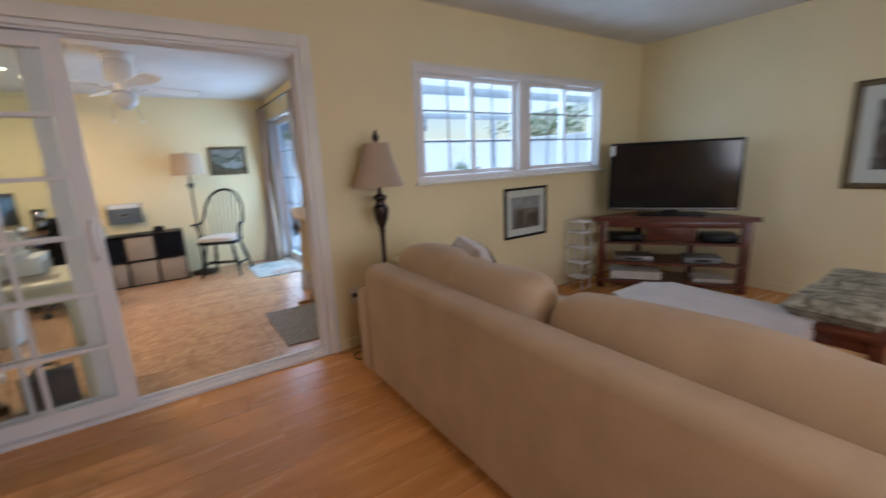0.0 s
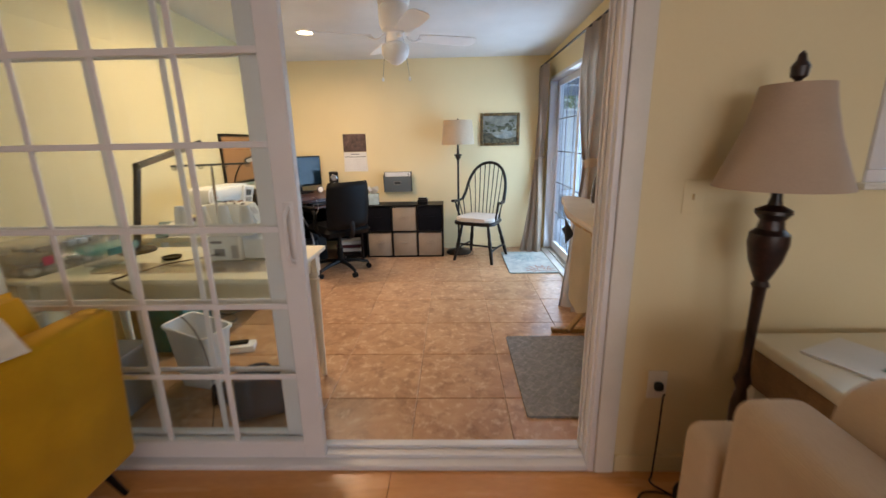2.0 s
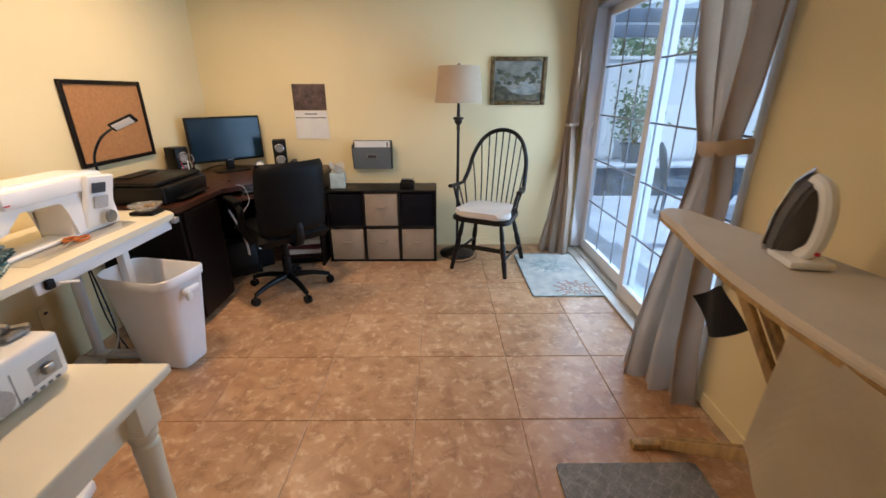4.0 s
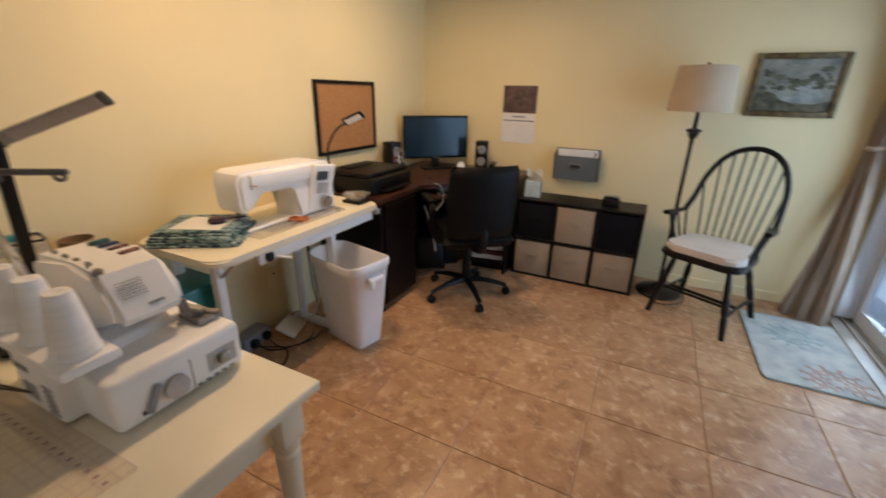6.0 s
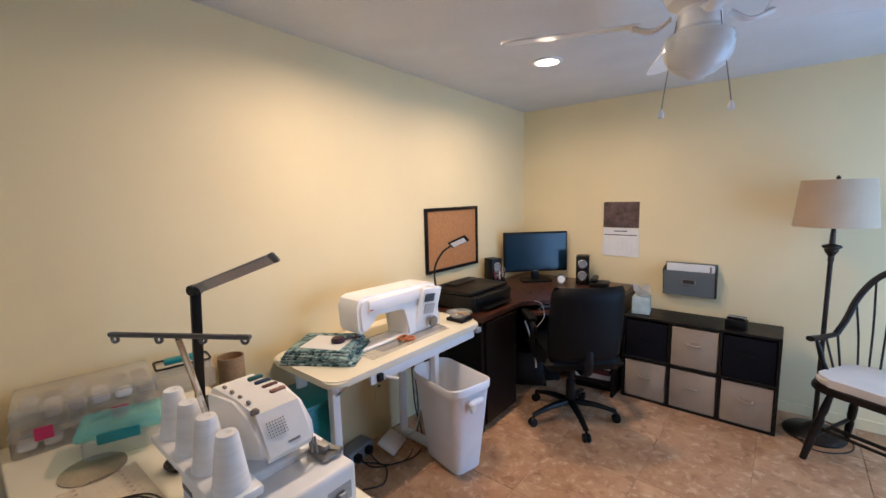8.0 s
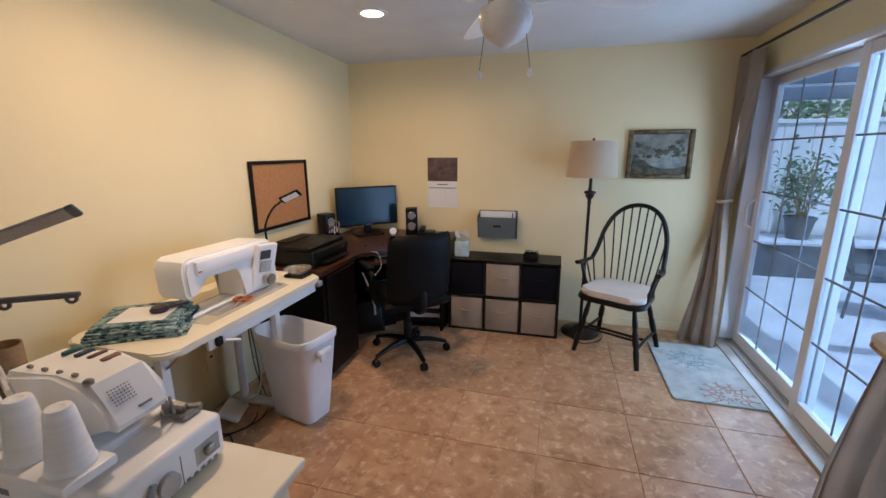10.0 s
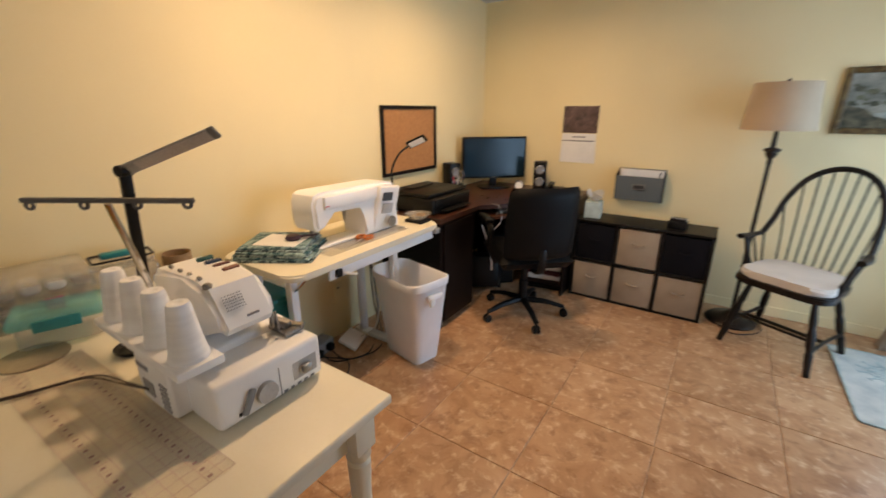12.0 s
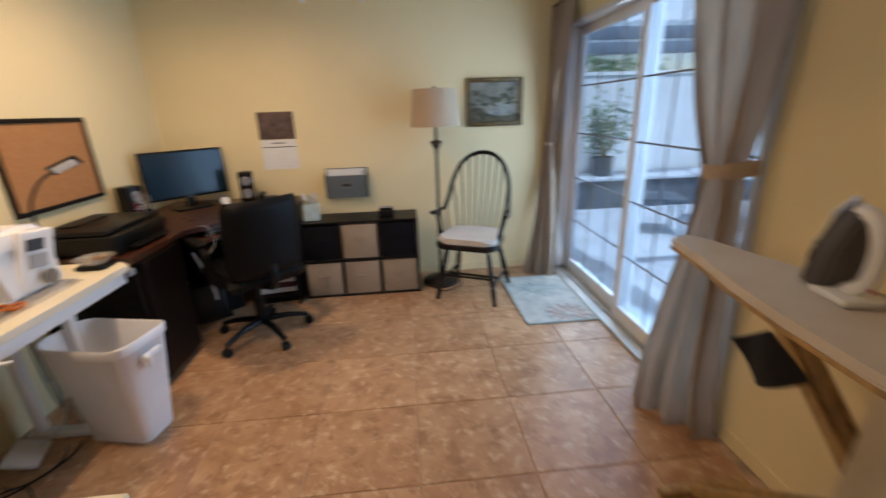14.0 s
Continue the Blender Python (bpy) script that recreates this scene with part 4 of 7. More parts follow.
def framed(name, label, at, turn, w, h, border, mount, frame_mat, shapes, category="picture"):
    """A framed picture on a wall; local x runs along the wall, and -y faces the room."""
    top = thing(name, label, category, at, turn)
    f = B()
    d = 0.022
    for x in (-w / 2, w / 2 - border):
        bx(f, x, x + border, -d, 0, -h / 2, h / 2, 0.005)
    for z in (-h / 2, h / 2 - border):
        bx(f, -w / 2 + border, w / 2 - border, -d + 0.001, 0, z, z + border, 0.005)
    part("frame", f, frame_mat, top)
    iw, ih = w - 2 * border, h - 2 * border
    part("backing", bx(B(), -iw / 2, iw / 2, -0.008, -0.001, -ih / 2, ih / 2), MATBOARD, top)
    pw, ph = iw - 2 * mount, ih - 2 * mount
    for nm, m, x0, x1, z0, z1, k in shapes:
        part(nm, bx(B(), -pw / 2 + pw * x0, -pw / 2 + pw * x1, -0.0085 - 0.0012 * k, -0.0081, -ph / 2 + ph * z0, -ph / 2 + ph * z1), m, top)
    gl = part("glazing", bx(B(), -iw / 2, iw / 2, -0.017, -0.0165, -ih / 2, ih / 2), GLASS, top)
    gl.visible_shadow = False
    return top


PHOTOSKY = mat("photo_pale", (0.30, 0.30, 0.33), 0.6, vary=0.3, scale=12)
PHOTOMID = mat("photo_grey", (0.12, 0.10, 0.10), 0.6, vary=0.5, scale=18, second=(0.26, 0.22, 0.21))
PHOTODARK = mat("photo_dark", (0.05, 0.04, 0.045), 0.6, vary=0.5, scale=22, second=(0.14, 0.09, 0.08))
framed("framed_picture", "arcade photograph in a thin black frame with white mount", (3.085, YW, 0.80), 0, 0.53, 0.455, 0.022, 0.062, BLACKPLASTIC,
       (("print", PHOTOSKY, 0, 1, 0, 1, 0), ("print_arch", PHOTOMID, 0.05, 0.95, 0.0, 0.62, 1), ("print_shadow", PHOTODARK, 0.18, 0.42, 0.05, 0.5, 2), ("print_shadow", PHOTODARK, 0.55, 0.85, 0.05, 0.46, 2)))
framed("framed_picture", "large picture in a wide dark frame with a pale mount", (LX1, 0.62, 1.34), -90, 0.72, 0.80, 0.045, 0.10, GILT,
       (("print", PHOTOMID, 0, 1, 0, 1, 0), ("print_shadow", PHOTODARK, 0.1, 0.9, 0.05, 0.5, 1)))

# corner television stand
tv_at, tv_turn = (4.15, 1.93, 0), -54.0
st = thing("tv_stand", "cherry wood corner television stand with open shelves", "tv stand", tv_at, tv_turn)


def corner(w0, w1, d):
    return [(-w0 / 2, 0), (w0 / 2, 0), (w1 / 2, d), (-w1 / 2, d)]


part("top_board", plate(B(), corner(1.36, 0.50, 0.44), 0.66, 0.70), CHERRY, st)
part("shelf", plate(B(), corner(1.18, 0.48, 0.40), 0.44, 0.46), CHERRY, st)
part("shelf", plate(B(), corner(1.18, 0.48, 0.40), 0.245, 0.265), CHERRY, st)
part("bottom_board", plate(B(), corner(1.22, 0.50, 0.41), 0.05, 0.08), CHERRY, st)
for s in (-1, 1):
    part("post", bx(B(), s * 0.59 - 0.035, s * 0.59 + 0.035, 0.012, 0.08, 0, 0.659, 0.006), CHERRY, st)
    part("rear_post", bx(B(), s * 0.24 - 0.03, s * 0.24 + 0.03, 0.36, 0.40, 0, 0.659, 0.006), CHERRY, st)
part("centre_panel", bx(B(), -0.20, 0.20, 0.03, 0.06, 0.47, 0.655, 0.006), CHERRY, st, "reddish wooden drawer front")
part("rail", bx(B(), -0.55, 0.55, 0.014, 0.03, 0.60, 0.658, 0.004), CHERRY, st)
for nm, lb, x, z, w, h, m in (("media_player", "black set-top box on the stand shelf", -0.38, 0.4605, 0.30, 0.06, BLACKPLASTIC), ("media_player", "black disc player on the stand shelf", 0.40, 0.4605, 0.28, 0.07, BLACKPLASTIC),
                              ("silver_player", "silver disc player on the stand shelf", -0.30, 0.2655, 0.34, 0.05, GREYMETAL), ("silver_player", "grey player on the stand shelf", 0.28, 0.2655, 0.30, 0.05, GREYPLASTIC)):
    p = Matrix(pose(*tv_at, 0, 0, tv_turn)) @ Vector((x, 0.17, z))
    pl = thing(nm, lb, "player", p, tv_turn)
    part("body", bx(B(), -w / 2, w / 2, -0.12, 0.10, 0, h, 0.004), m, pl)
    part("display", bx(B(), -w * 0.2, w * 0.2, -0.1225, -0.1203, h * 0.3, h * 0.7), BLACKINK, pl)
p = pose(*tv_at, 0, 0, tv_turn) @ Vector((-0.28, 0.17, 0.0805))
mags = thing("paper_stack", "stack of pale papers on the bottom shelf", "papers", p, tv_turn)
for i in range(4):
    part("paper_ream", box(B(), (0.01 * (i % 2), 0, 0.012 + 0.02 * i), (0.44, 0.24, 0.019), 0.003, 1), PAPER, mags)
p = pose(*tv_at, 0, 0, tv_turn) @ Vector((0.36, 0.17, 0.0805))
mags = thing("paper_stack", "small stack of papers on the bottom shelf", "papers", p, tv_turn)
for i in range(2):
    part("paper_ream", box(B(), (0.01 * i, 0, 0.010 + 0.018 * i), (0.30, 0.22, 0.017), 0.003, 1), PAPER, mags)
p = pose(*tv_at, 0, 0, tv_turn) @ Vector((0.0, 0.15, 0.7005))
tv = thing("television", "large black flat television, switched off", "television", p, tv_turn - 2)
tvcase = part("case", box(B(), (0, 0.03, 0.36), (1.09, 0.045, 0.635), 0.008, 2), BLACKPLASTIC, tv)
part("screen", bx(B(), -0.52, 0.52, 0.0045, 0.0072, 0.072, 0.655), TVSCREEN, tvcase)
part("bezel_strip", bx(B(), -0.53, 0.53, 0.003, 0.0075, 0.051, 0.066, 0.001, 1), GREYMETAL, tv, "silver lower edge")
part("sticker", bx(B(), -0.535, -0.505, 0.0035, 0.0078, 0.56, 0.655), PAPER, tv, "white paper sticker on the screen corner")
part("stand_foot", plate(B(), rounded(-0.28, 0.28, -0.10, 0.12, 0.04), 0, 0.014), BLACKPLASTIC, tv)
part("stand_neck", bx(B(), -0.07, 0.07, 0.02, 0.05, 0.0145, 0.06), BLACKPLASTIC, tv)
# narrow white rack beside the stand
rk = thing("wire_rack", "narrow white wire media rack in the corner", "rack", (3.665, 2.57, 0))
for x in (-0.06, 0.06):
    for y in (-0.09, 0.09):
        part("post", rod(B(), (x, y, 0), (x, y, 0.66), 0.006, n=8), VINYL, rk)
for z in (0.10, 0.25, 0.40, 0.55, 0.655):
    part("shelf", bx(B(), -0.068, 0.068, -0.10, 0.10, z, z + 0.012, 0.003), VINYL, rk)

ot = thing("ottoman", "pale grey upholstered ottoman with rounded corners", "ottoman", (2.83, 1.06, 0))
bm = B()
plate(bm, rounded(-0.30, 0.30, -0.46, 0.46, 0.12, 6), 0.10, 0.42)
bmesh.ops.bevel(bm, geom=[e for e in bm.edges if all(abs(v.co.z - 0.42) < 1e-5 for v in e.verts)], offset=0.05, segments=4, affect="EDGES")
part("cushion_body", bm, OTTOMAN, ot)
for x in (-0.22, 0.22):
    for y in (-0.36, 0.36):
        part("foot", bx(B(), x - 0.025, x + 0.025, y - 0.025, y + 0.025, 0, 0.099, 0.004), ESPRESSO, ot)

FLORAL = mat("floral_cloth", (0.24, 0.22, 0.14), 0.95, vary=0.5, scale=26, bump=0.2, second=(0.46, 0.42, 0.32), mix=0.5)
ct = thing("bench", "dark cherry wood bench beside the wall", "bench", (3.42, 0.55, 0))
part("seat_board", box(B(), (0, 0, 0.40), (0.95, 0.44, 0.035), 0.008, 2), CHERRY, ct)
part("apron", bx(B(), -0.43, 0.43, -0.19, 0.19, 0.31, 0.382, 0.004), CHERRY, ct)
for x in (-0.42, 0.42):
    for y in (-0.18, 0.18):
        part("leg", bx(B(), x - 0.028, x + 0.028, y - 0.028, y + 0.028, 0, 0.381, 0.006), CHERRY, ct)
for k, (x, y, z, r) in enumerate(((-0.23, 0.0, 0.470, 0), (0.24, 0.0, 0.470, 3))):
    fp = thing("floral_cushion", "green and cream floral cushion on the bench", "cushion", (3.42 + x, 0.55 + y, z), r, "cushions on the bench")
    part("cover", pillow(B(), (0, 0, 0), (0.45, 0.42, 0.12), 0.35, 10, seed=20 + k), FLORAL, fp)

# mustard armchair by the glass doors
ac = thing("armchair", "mustard yellow armchair with tapered legs", "armchair", (-1.02, 2.27, 0))
bm = B()
plate(bm, [(-0.36, 0.17), (0.355, 0.20), (0.355, 0.62), (0.30, 0.60), (0.22, 0.56), (-0.05, 0.53), (-0.33, 0.52), (-0.38, 0.48)], -0.06, 0.06,
      pose(0, 0, 0, 90, 0, 0))
bmesh.ops.bevel(bm, geom=bm.edges[:], offset=0.025, segments=3, affect="EDGES", clamp_overlap=True)
arm = mesh_of("armrest", bm, MUSTARD)
for y in (-0.30, 0.30):
    ob = new("armrest", arm)
    ob.parent, ob.matrix_basis = ac, pose(0, y, 0)
bk = B()
box(bk, (0.415, 0, 0.485), (0.11, 0.66, 0.58), 0.028, 3, pose(0, 0, 0, 0, 4, 0))
part("backrest", bk, MUSTARD, ac)
part("seat", box(B(), (-0.04, 0, 0.24), (0.66, 0.49, 0.17), 0.03, 3), MUSTARD, ac)
part("seat_cushion", pillow(B(), (-0.08, 0, 0.38), (0.60, 0.48, 0.15), 0.35, seed=31), MUSTARD, ac)
part("back_pillow", pillow(B(), (0.235, 0.06, 0.68), (0.36, 0.46, 0.18), 0.6, 12, pose(0, 0, 0, 0, 76, 0), 33), MUSTARD, ac)
for x in (-0.30, 0.30):
    for y in (-0.28, 0.28):
        part("leg", rod(B(), (x, y, 0.20), (x * 1.2, y * 1.16, 0), 0.018, 0.010, 10), ESPRESSO, ac)
pp = thing("paper_sheet", "white sheets of paper lying over the armchair back", "paper", (-0.665, 2.20, 0.795), -30)
part("sheet", box(B(), (0, 0, 0), (0.22, 0.30, 0.006), 0.001, 1, pose(0, 0, 0, 4, 12, 0)), PAPER, pp)


def spindle_chair(name, label, at, turn, wood, group=""):
    """A dining chair with a slatted back; it faces local -y."""
    c = thing(name, label, "chair", at, turn, group)
    part("seat", plate(B(), rounded(-0.21, 0.21, -0.22, 0.20, 0.05), 0.435, 0.465), wood, c)
    for s in (-1, 1):
        part("back_post", tube(B(), [(s * 0.19, 0.21, 0), (s * 0.19, 0.18, 0.44), (s * 0.195, 0.22, 0.72), (s * 0.20, 0.28, 1.0)], 0.018, 10), wood, c)
        part("leg", rod(B(), (s * 0.18, -0.19, 0.436), (s * 0.19, -0.20, 0), 0.019, 0.014), wood, c)
        part("stretcher", rod(B(), (s * 0.185, -0.19, 0.2), (s * 0.19, 0.19, 0.2), 0.010, n=8), wood, c)
    part("top_rail", tube(B(), [(-0.21, 0.275, 0.98), (-0.1, 0.30, 1.0), (0.1, 0.30, 1.0), (0.21, 0.275, 0.98)], 0.028, 8, flat=0.55), wood, c)
    for i in range(5):
        x = -0.12 + 0.06 * i
        part("spindle", tube(B(), [(x, 0.18, 0.465), (x, 0.235, 0.72), (x * 1.05, 0.292, 0.985)], 0.008, 8), wood, c)
    part("stretcher", rod(B(), (-0.185, 0.0, 0.2), (0.185, 0.0, 0.2), 0.010, n=8), wood, c)
    return c


spindle_chair("dining_chair", "dark wooden dining chair with a spindle back", (-0.58, 1.55, 0), -82, CHAIRBLACK)

# ---- office: the far wall ----
co = thing("cube_organizer", "black-brown cube organizer with three by two cubes", "shelf", (0.055, 5.925, 0))
W, H, D, q = 0.885, 0.605, 0.29, 0.016
for z in (0, H / 2 - q / 2, H - q):
    part("board", bx(B(), -W / 2, W / 2, 0, D, z, z + q, 0.001, 1), BLACKWOOD, co)
for i in range(4):
    x = -W / 2 + (W - q) * i / 3
    for z0, z1 in ((q, H / 2 - q / 2), (H / 2 + q / 2, H - q)):
        part("upright", bx(B(), x, x + q, 0.001, D, z0 + 0.0005, z1 - 0.0005), BLACKWOOD, co)
part("back_panel", bx(B(), -W / 2 + q, W / 2 - q, D - 0.006, D - 0.002, q, H - q), BLACKWOOD, co)
pitch = (W - q) / 3
for i, j, cl in ((0, 0, BINCLOTH), (1, 0, BINCLOTH), (2, 0, BINCLOTH), (1, 1, BINCLOTH), (0, 1, BLACKCLOTH), (2, 1, BLACKCLOTH)):
    bn = thing("fabric_bin", ("beige" if cl is BINCLOTH else "navy-black") + " folding fabric bin in the cube organizer", "bin", (0.055 - W / 2 + q / 2 + pitch * (i + 0.5), 5.932, q + 0.0005 + j * (H / 2 - q / 2)), 0, "fabric bins")
    s, hh = pitch - q - 0.012, 0.265
    bm = B()
    for x in (-s / 2, s / 2 - 0.006):
        bx(bm, x, x + 0.006, 0.006, 0.262, 0, hh, 0.002, 1)
    bx(bm, -s / 2 + 0.006, s / 2 - 0.006, 0.256, 0.262, 0, hh, 0.002, 1)
    bx(bm, -s / 2 + 0.006, s / 2 - 0.006, 0.006, 0.256, 0, 0.006)
    part("body", bm, cl, bn)
    front_panel = part("front", box(B(), (0, 0.003, hh / 2), (s, 0.006, hh), 0.0025, 2), cl, bn)
    part("handle_patch", box(B(), (0, -0.0012, 0.162), (0.085, 0.002, 0.045), 0.0008, 1), cl, front_panel)
    part("handle", tube(B(), [(-0.035, -0.001, 0.165), (-0.03, -0.016, 0.160), (0, -0.022, 0.158), (0.03, -0.016, 0.160), (0.035, -0.001, 0.165)], 0.006, 8, flat=0.5), cl, front_panel, "stitched cloth pull")

tb = thing("tissue_box", "pale blue tissue box with a tissue sticking out", "tissue box", (-0.30, 6.05, 0.6055), 8)
part("carton", box(B(), (0, 0, 0.06), (0.115, 0.115, 0.12), 0.003, 1), mat("pale_blue_card", (0.42, 0.52, 0.52), 0.7, vary=0.12, scale=20), tb)
bm = B()
for k in range(3):
    g = []
    for i in range(7):
        u = i / 6
        g.append([bm.verts.new((0.045 * math.cos(2.2 * k + 3 * u) * (0.4 + v), 0.035 * math.sin(2.2 * k + 2.5 * u) * (0.4 + v), 0.118 + 0.085 * v * (0.7 + 0.3 * math.sin(5 * u + k)))) for v in (0, 0.5, 1)])
    for a, b in zip(g, g[1:]):
        for m in range(2):
            bm.faces.new((a[m], a[m + 1], b[m + 1], b[m]))
bmesh.ops.solidify(bm, geom=bm.faces[:], thickness=0.0012)
part("tissue", bm, PAPER, tb)
dk = thing("desk_caddy", "small black mesh card holder with white cards", "desk caddy", (0.265, 6.03, 0.6055), -6)
part("tray", bx(B(), -0.055, 0.055, -0.04, 0.04, 0, 0.052, 0.004), BLACKPLASTIC, dk)
for k in range(3):
    part("card", box(B(), (0, -0.02 + 0.02 * k, 0.0615), (0.095, 0.002, 0.018), 0, 1), PAPER if k == 1 else BLACKPLASTIC, dk)

# calendar
cal = thing("wall_calendar", "wall calendar with a dark photo above a white month page", "calendar", (-0.545, YF, 1.18))
part("photo_page", bx(B(), -0.135, 0.135, -0.0045, -0.001, 0.012, 0.215), PRINTPIC, cal)
bm = B()
plate(bm, [(-0.140, -0.218), (0.142, -0.218), (0.135, 0.008), (-0.135, 0.008)], 0.003, 0.006, pose(0, 0, 0, 90, 0, 0))
part("month_page", bm, PAPER, cal)
part("month_title", bx(B(), -0.05, 0.05, -0.0072, -0.0062, -0.022, -0.012), GREYINK, cal)
part("header_bar", bx(B(), -0.125, 0.125, -0.0072, -0.0062, -0.050, -0.044), BLACKINK, cal)
gd = B()
for i in range(5):
    bx(gd, -0.126, 0.126, -0.0068, -0.0061, -0.078 - 0.029 * i, -0.0772 - 0.029 * i)
for i in range(8):
    x = -0.126 + 0.036 * i
    bx(gd, x - 0.0004, x + 0.0004, -0.0068, -0.0061, -0.205, -0.052)
part("date_grid", gd, mat("faint_grey_ink", (0.62, 0.60, 0.58), 0.8), cal)
part("photo_shape", lathe(B(), [(0, 0), (0.05, 0), (0.045, 0.0008), (0, 0.0009)], 18, (0.01, -0.0046, 0.12), pose(0, 0, 0, 90, 0, 0)), PHOTODARK, cal)

# wall file holder
wf = thing("wall_file", "smoked plastic wall file holder full of papers", "file holder", (-0.045, YF, 0.715))
bm = B()
plate(bm, [(0, 0), (-0.06, 0), (-0.095, 0.185), (-0.09, 0.185), (-0.056, 0.006), (0, 0.006)], -0.16, 0.16, Matrix(((0, 0, 1, 0), (1, 0, 0, 0), (0, 1, 0, 0), (0, 0, 0, 1))))
part("pocket", bm, SMOKE, wf)
part("back_plate", bx(B(), -0.165, 0.165, -0.006, -0.001, 0, 0.235, 0.003, 1), SMOKE, wf)
for s in (-1, 1):
    e = B()
    plate(e, [(0, 0), (-0.062, 0), (-0.097, 0.19), (0, 0.215)], s * 0.163 - 0.003, s * 0.163 + 0.003, Matrix(((0, 0, 1, 0), (1, 0, 0, 0), (0, 1, 0, 0), (0, 0, 0, 1))))
    part("side_panel", e, BLACKPLASTIC, wf)
for k in range(4):
    part("paper", box(B(), (0.006 * (k - 1.5), -0.018 - 0.016 * k, 0.125 + 0.004 * (k % 2)), (0.29, 0.004, 0.21), 0.001, 1, pose(0, 0, 0, 6 + k, 0, 1.5 * (k - 1.5))), PAPER, wf)
part("dark_folder", box(B(), (0.05, -0.072, 0.20), (0.17, 0.004, 0.06), 0.001, 1, pose(0, 0, 0, 9, 3, 0)), BLACKPLASTIC, wf)
part("label_holder", bx(B(), -0.045, 0.045, -0.085, -0.078, 0.085, 0.13, 0.002, 1), GREYMETAL, wf)
part("label_slot", bx(B(), -0.035, 0.035, -0.0875, -0.0855, 0.095, 0.12), BLACKINK, wf)

# landscape painting
PAINTSKY = mat("painting_sky", (0.15, 0.165, 0.14), 0.55, vary=0.3, scale=9, second=(0.30, 0.30, 0.25))
PAINTTREE = mat("painting_trees", (0.045, 0.055, 0.032), 0.55, vary=0.5, scale=20, second=(0.12, 0.125, 0.07))
PAINTWATER = mat("painting_water", (0.22, 0.27, 0.27), 0.5, vary=0.3, scale=12, second=(0.36, 0.38, 0.34))
PAINTBANK = mat("painting_bank", (0.055, 0.055, 0.032), 0.55, vary=0.4, scale=24, second=(0.13, 0.115, 0.065))
pc = thing("landscape_painting", "dark river landscape painting in a gilt frame", "painting", (1.168, YF, 1.415))
w, h, bd = 0.455, 0.365, 0.034
bm = B()
for x in (-w / 2, w / 2 - bd):
    bx(bm, x, x + bd, -0.026, -0.001, -h / 2, h / 2, 0.008)
for z in (-h / 2, h / 2 - bd):
    bx(bm, -w / 2 + bd, w / 2 - bd, -0.025, -0.001, z, z + bd, 0.008)
part("frame", bm, GILT, pc)
a, b = w / 2 - bd, h / 2 - bd
part("canvas", bx(B(), -a, a, -0.010, -0.002, -b, b), PAINTSKY, pc)
XZ = pose(0, 0, 0, 90, 0, 0)


def blotch(pts, k):
    return plate(B(), [(x * a, z * b) for x, z in pts], 0.0102, 0.0104 + 0.0006 * k, XZ)


rnd = random.Random(77)
fol = B()
for i in range(46):
    x = rnd.uniform(-0.9, 0.9)
    z = rnd.uniform(-0.15, 0.25 + 0.5 * abs(x + 0.15))
    r = rnd.uniform(0.05, 0.13)
    z, r = min(z, 0.84), min(r, 0.99 - abs(x))
    plate(fol, [((x + r * math.cos(t)) * a, (z + r * 0.9 * math.sin(t)) * b) for t in [k * 0.698 for k in range(9)]], 0.0102, 0.0104 + 0.00004 * i, XZ)
part("painted_foliage", fol, PAINTTREE, pc)
part("painted_water", blotch([(-0.12, -0.02), (0.30, 0.03), (0.62, -0.14), (0.80, -0.40), (0.62, -0.62), (0.20, -0.66), (-0.25, -0.58), (-0.32, -0.45), (0.10, -0.38), (0.22, -0.24)], 2), PAINTWATER, pc)
part("painted_bank", blotch([(-1, -0.15), (-0.5, -0.30), (-0.30, -0.55), (0.1, -0.72), (0.6, -0.70), (1, -0.55), (1, -1), (-1, -1)], 3), PAINTBANK, pc)

# floor lamp with the drum shade
fl2 = thing("floor_lamp", "slim dark bronze floor lamp with a linen drum shade", "lamp", (0.675, 6.10, 0))
part("base", lathe(B(), [(0, 0), (0.145, 0), (0.15, 0.012), (0.135, 0.028), (0.06, 0.045), (0.022, 0.075), (0, 0.075)], 28), BRONZE, fl2)
part("pole", lathe(B(), [(0.012, 0.07), (0.012, 0.35), (0.018, 0.36), (0.012, 0.375), (0.0115, 1.05), (0.015, 1.06), (0.013, 1.085), (0.020, 1.095), (0.032, 1.115),
                         (0.030, 1.125), (0.044, 1.135), (0.043, 1.145), (0.014, 1.155), (0.011, 1.24), (0.011, 1.5), (0, 1.5)], 18), BRONZE, fl2, "bronze pole with a turned urn")
sh = B()
prof = [(0.183, 1.255), (0.158, 1.515)]
lathe(sh, prof + [(r - 0.003, z) for r, z in prof[::-1]] + [prof[0]], 36)
drum = part("shade", sh, SHADE, fl2, "cream linen drum shade")
part("spider", rod(rod(B(), (-0.156, 0, 1.505), (0.156, 0, 1.505), 0.002, n=6), (0, -0.156, 1.505), (0, 0.156, 1.505), 0.002, n=6), BRONZE, drum)
part("finial", lathe(B(), [(0, 1.5), (0.008, 1.5), (0.007, 1.515), (0.012, 1.525), (0, 1.54)], 12), BRONZE, drum)
part("cord", tube(B(), [(-0.13, -0.02, 0.012), (-0.02, -0.20, 0.005), (0.10, -0.17, 0.005), (0.17, -0.05, 0.005), (0.12, 0.15, 0.006), (0.05, 0.21, 0.01)], 0.0035, 6), CABLE, fl2)


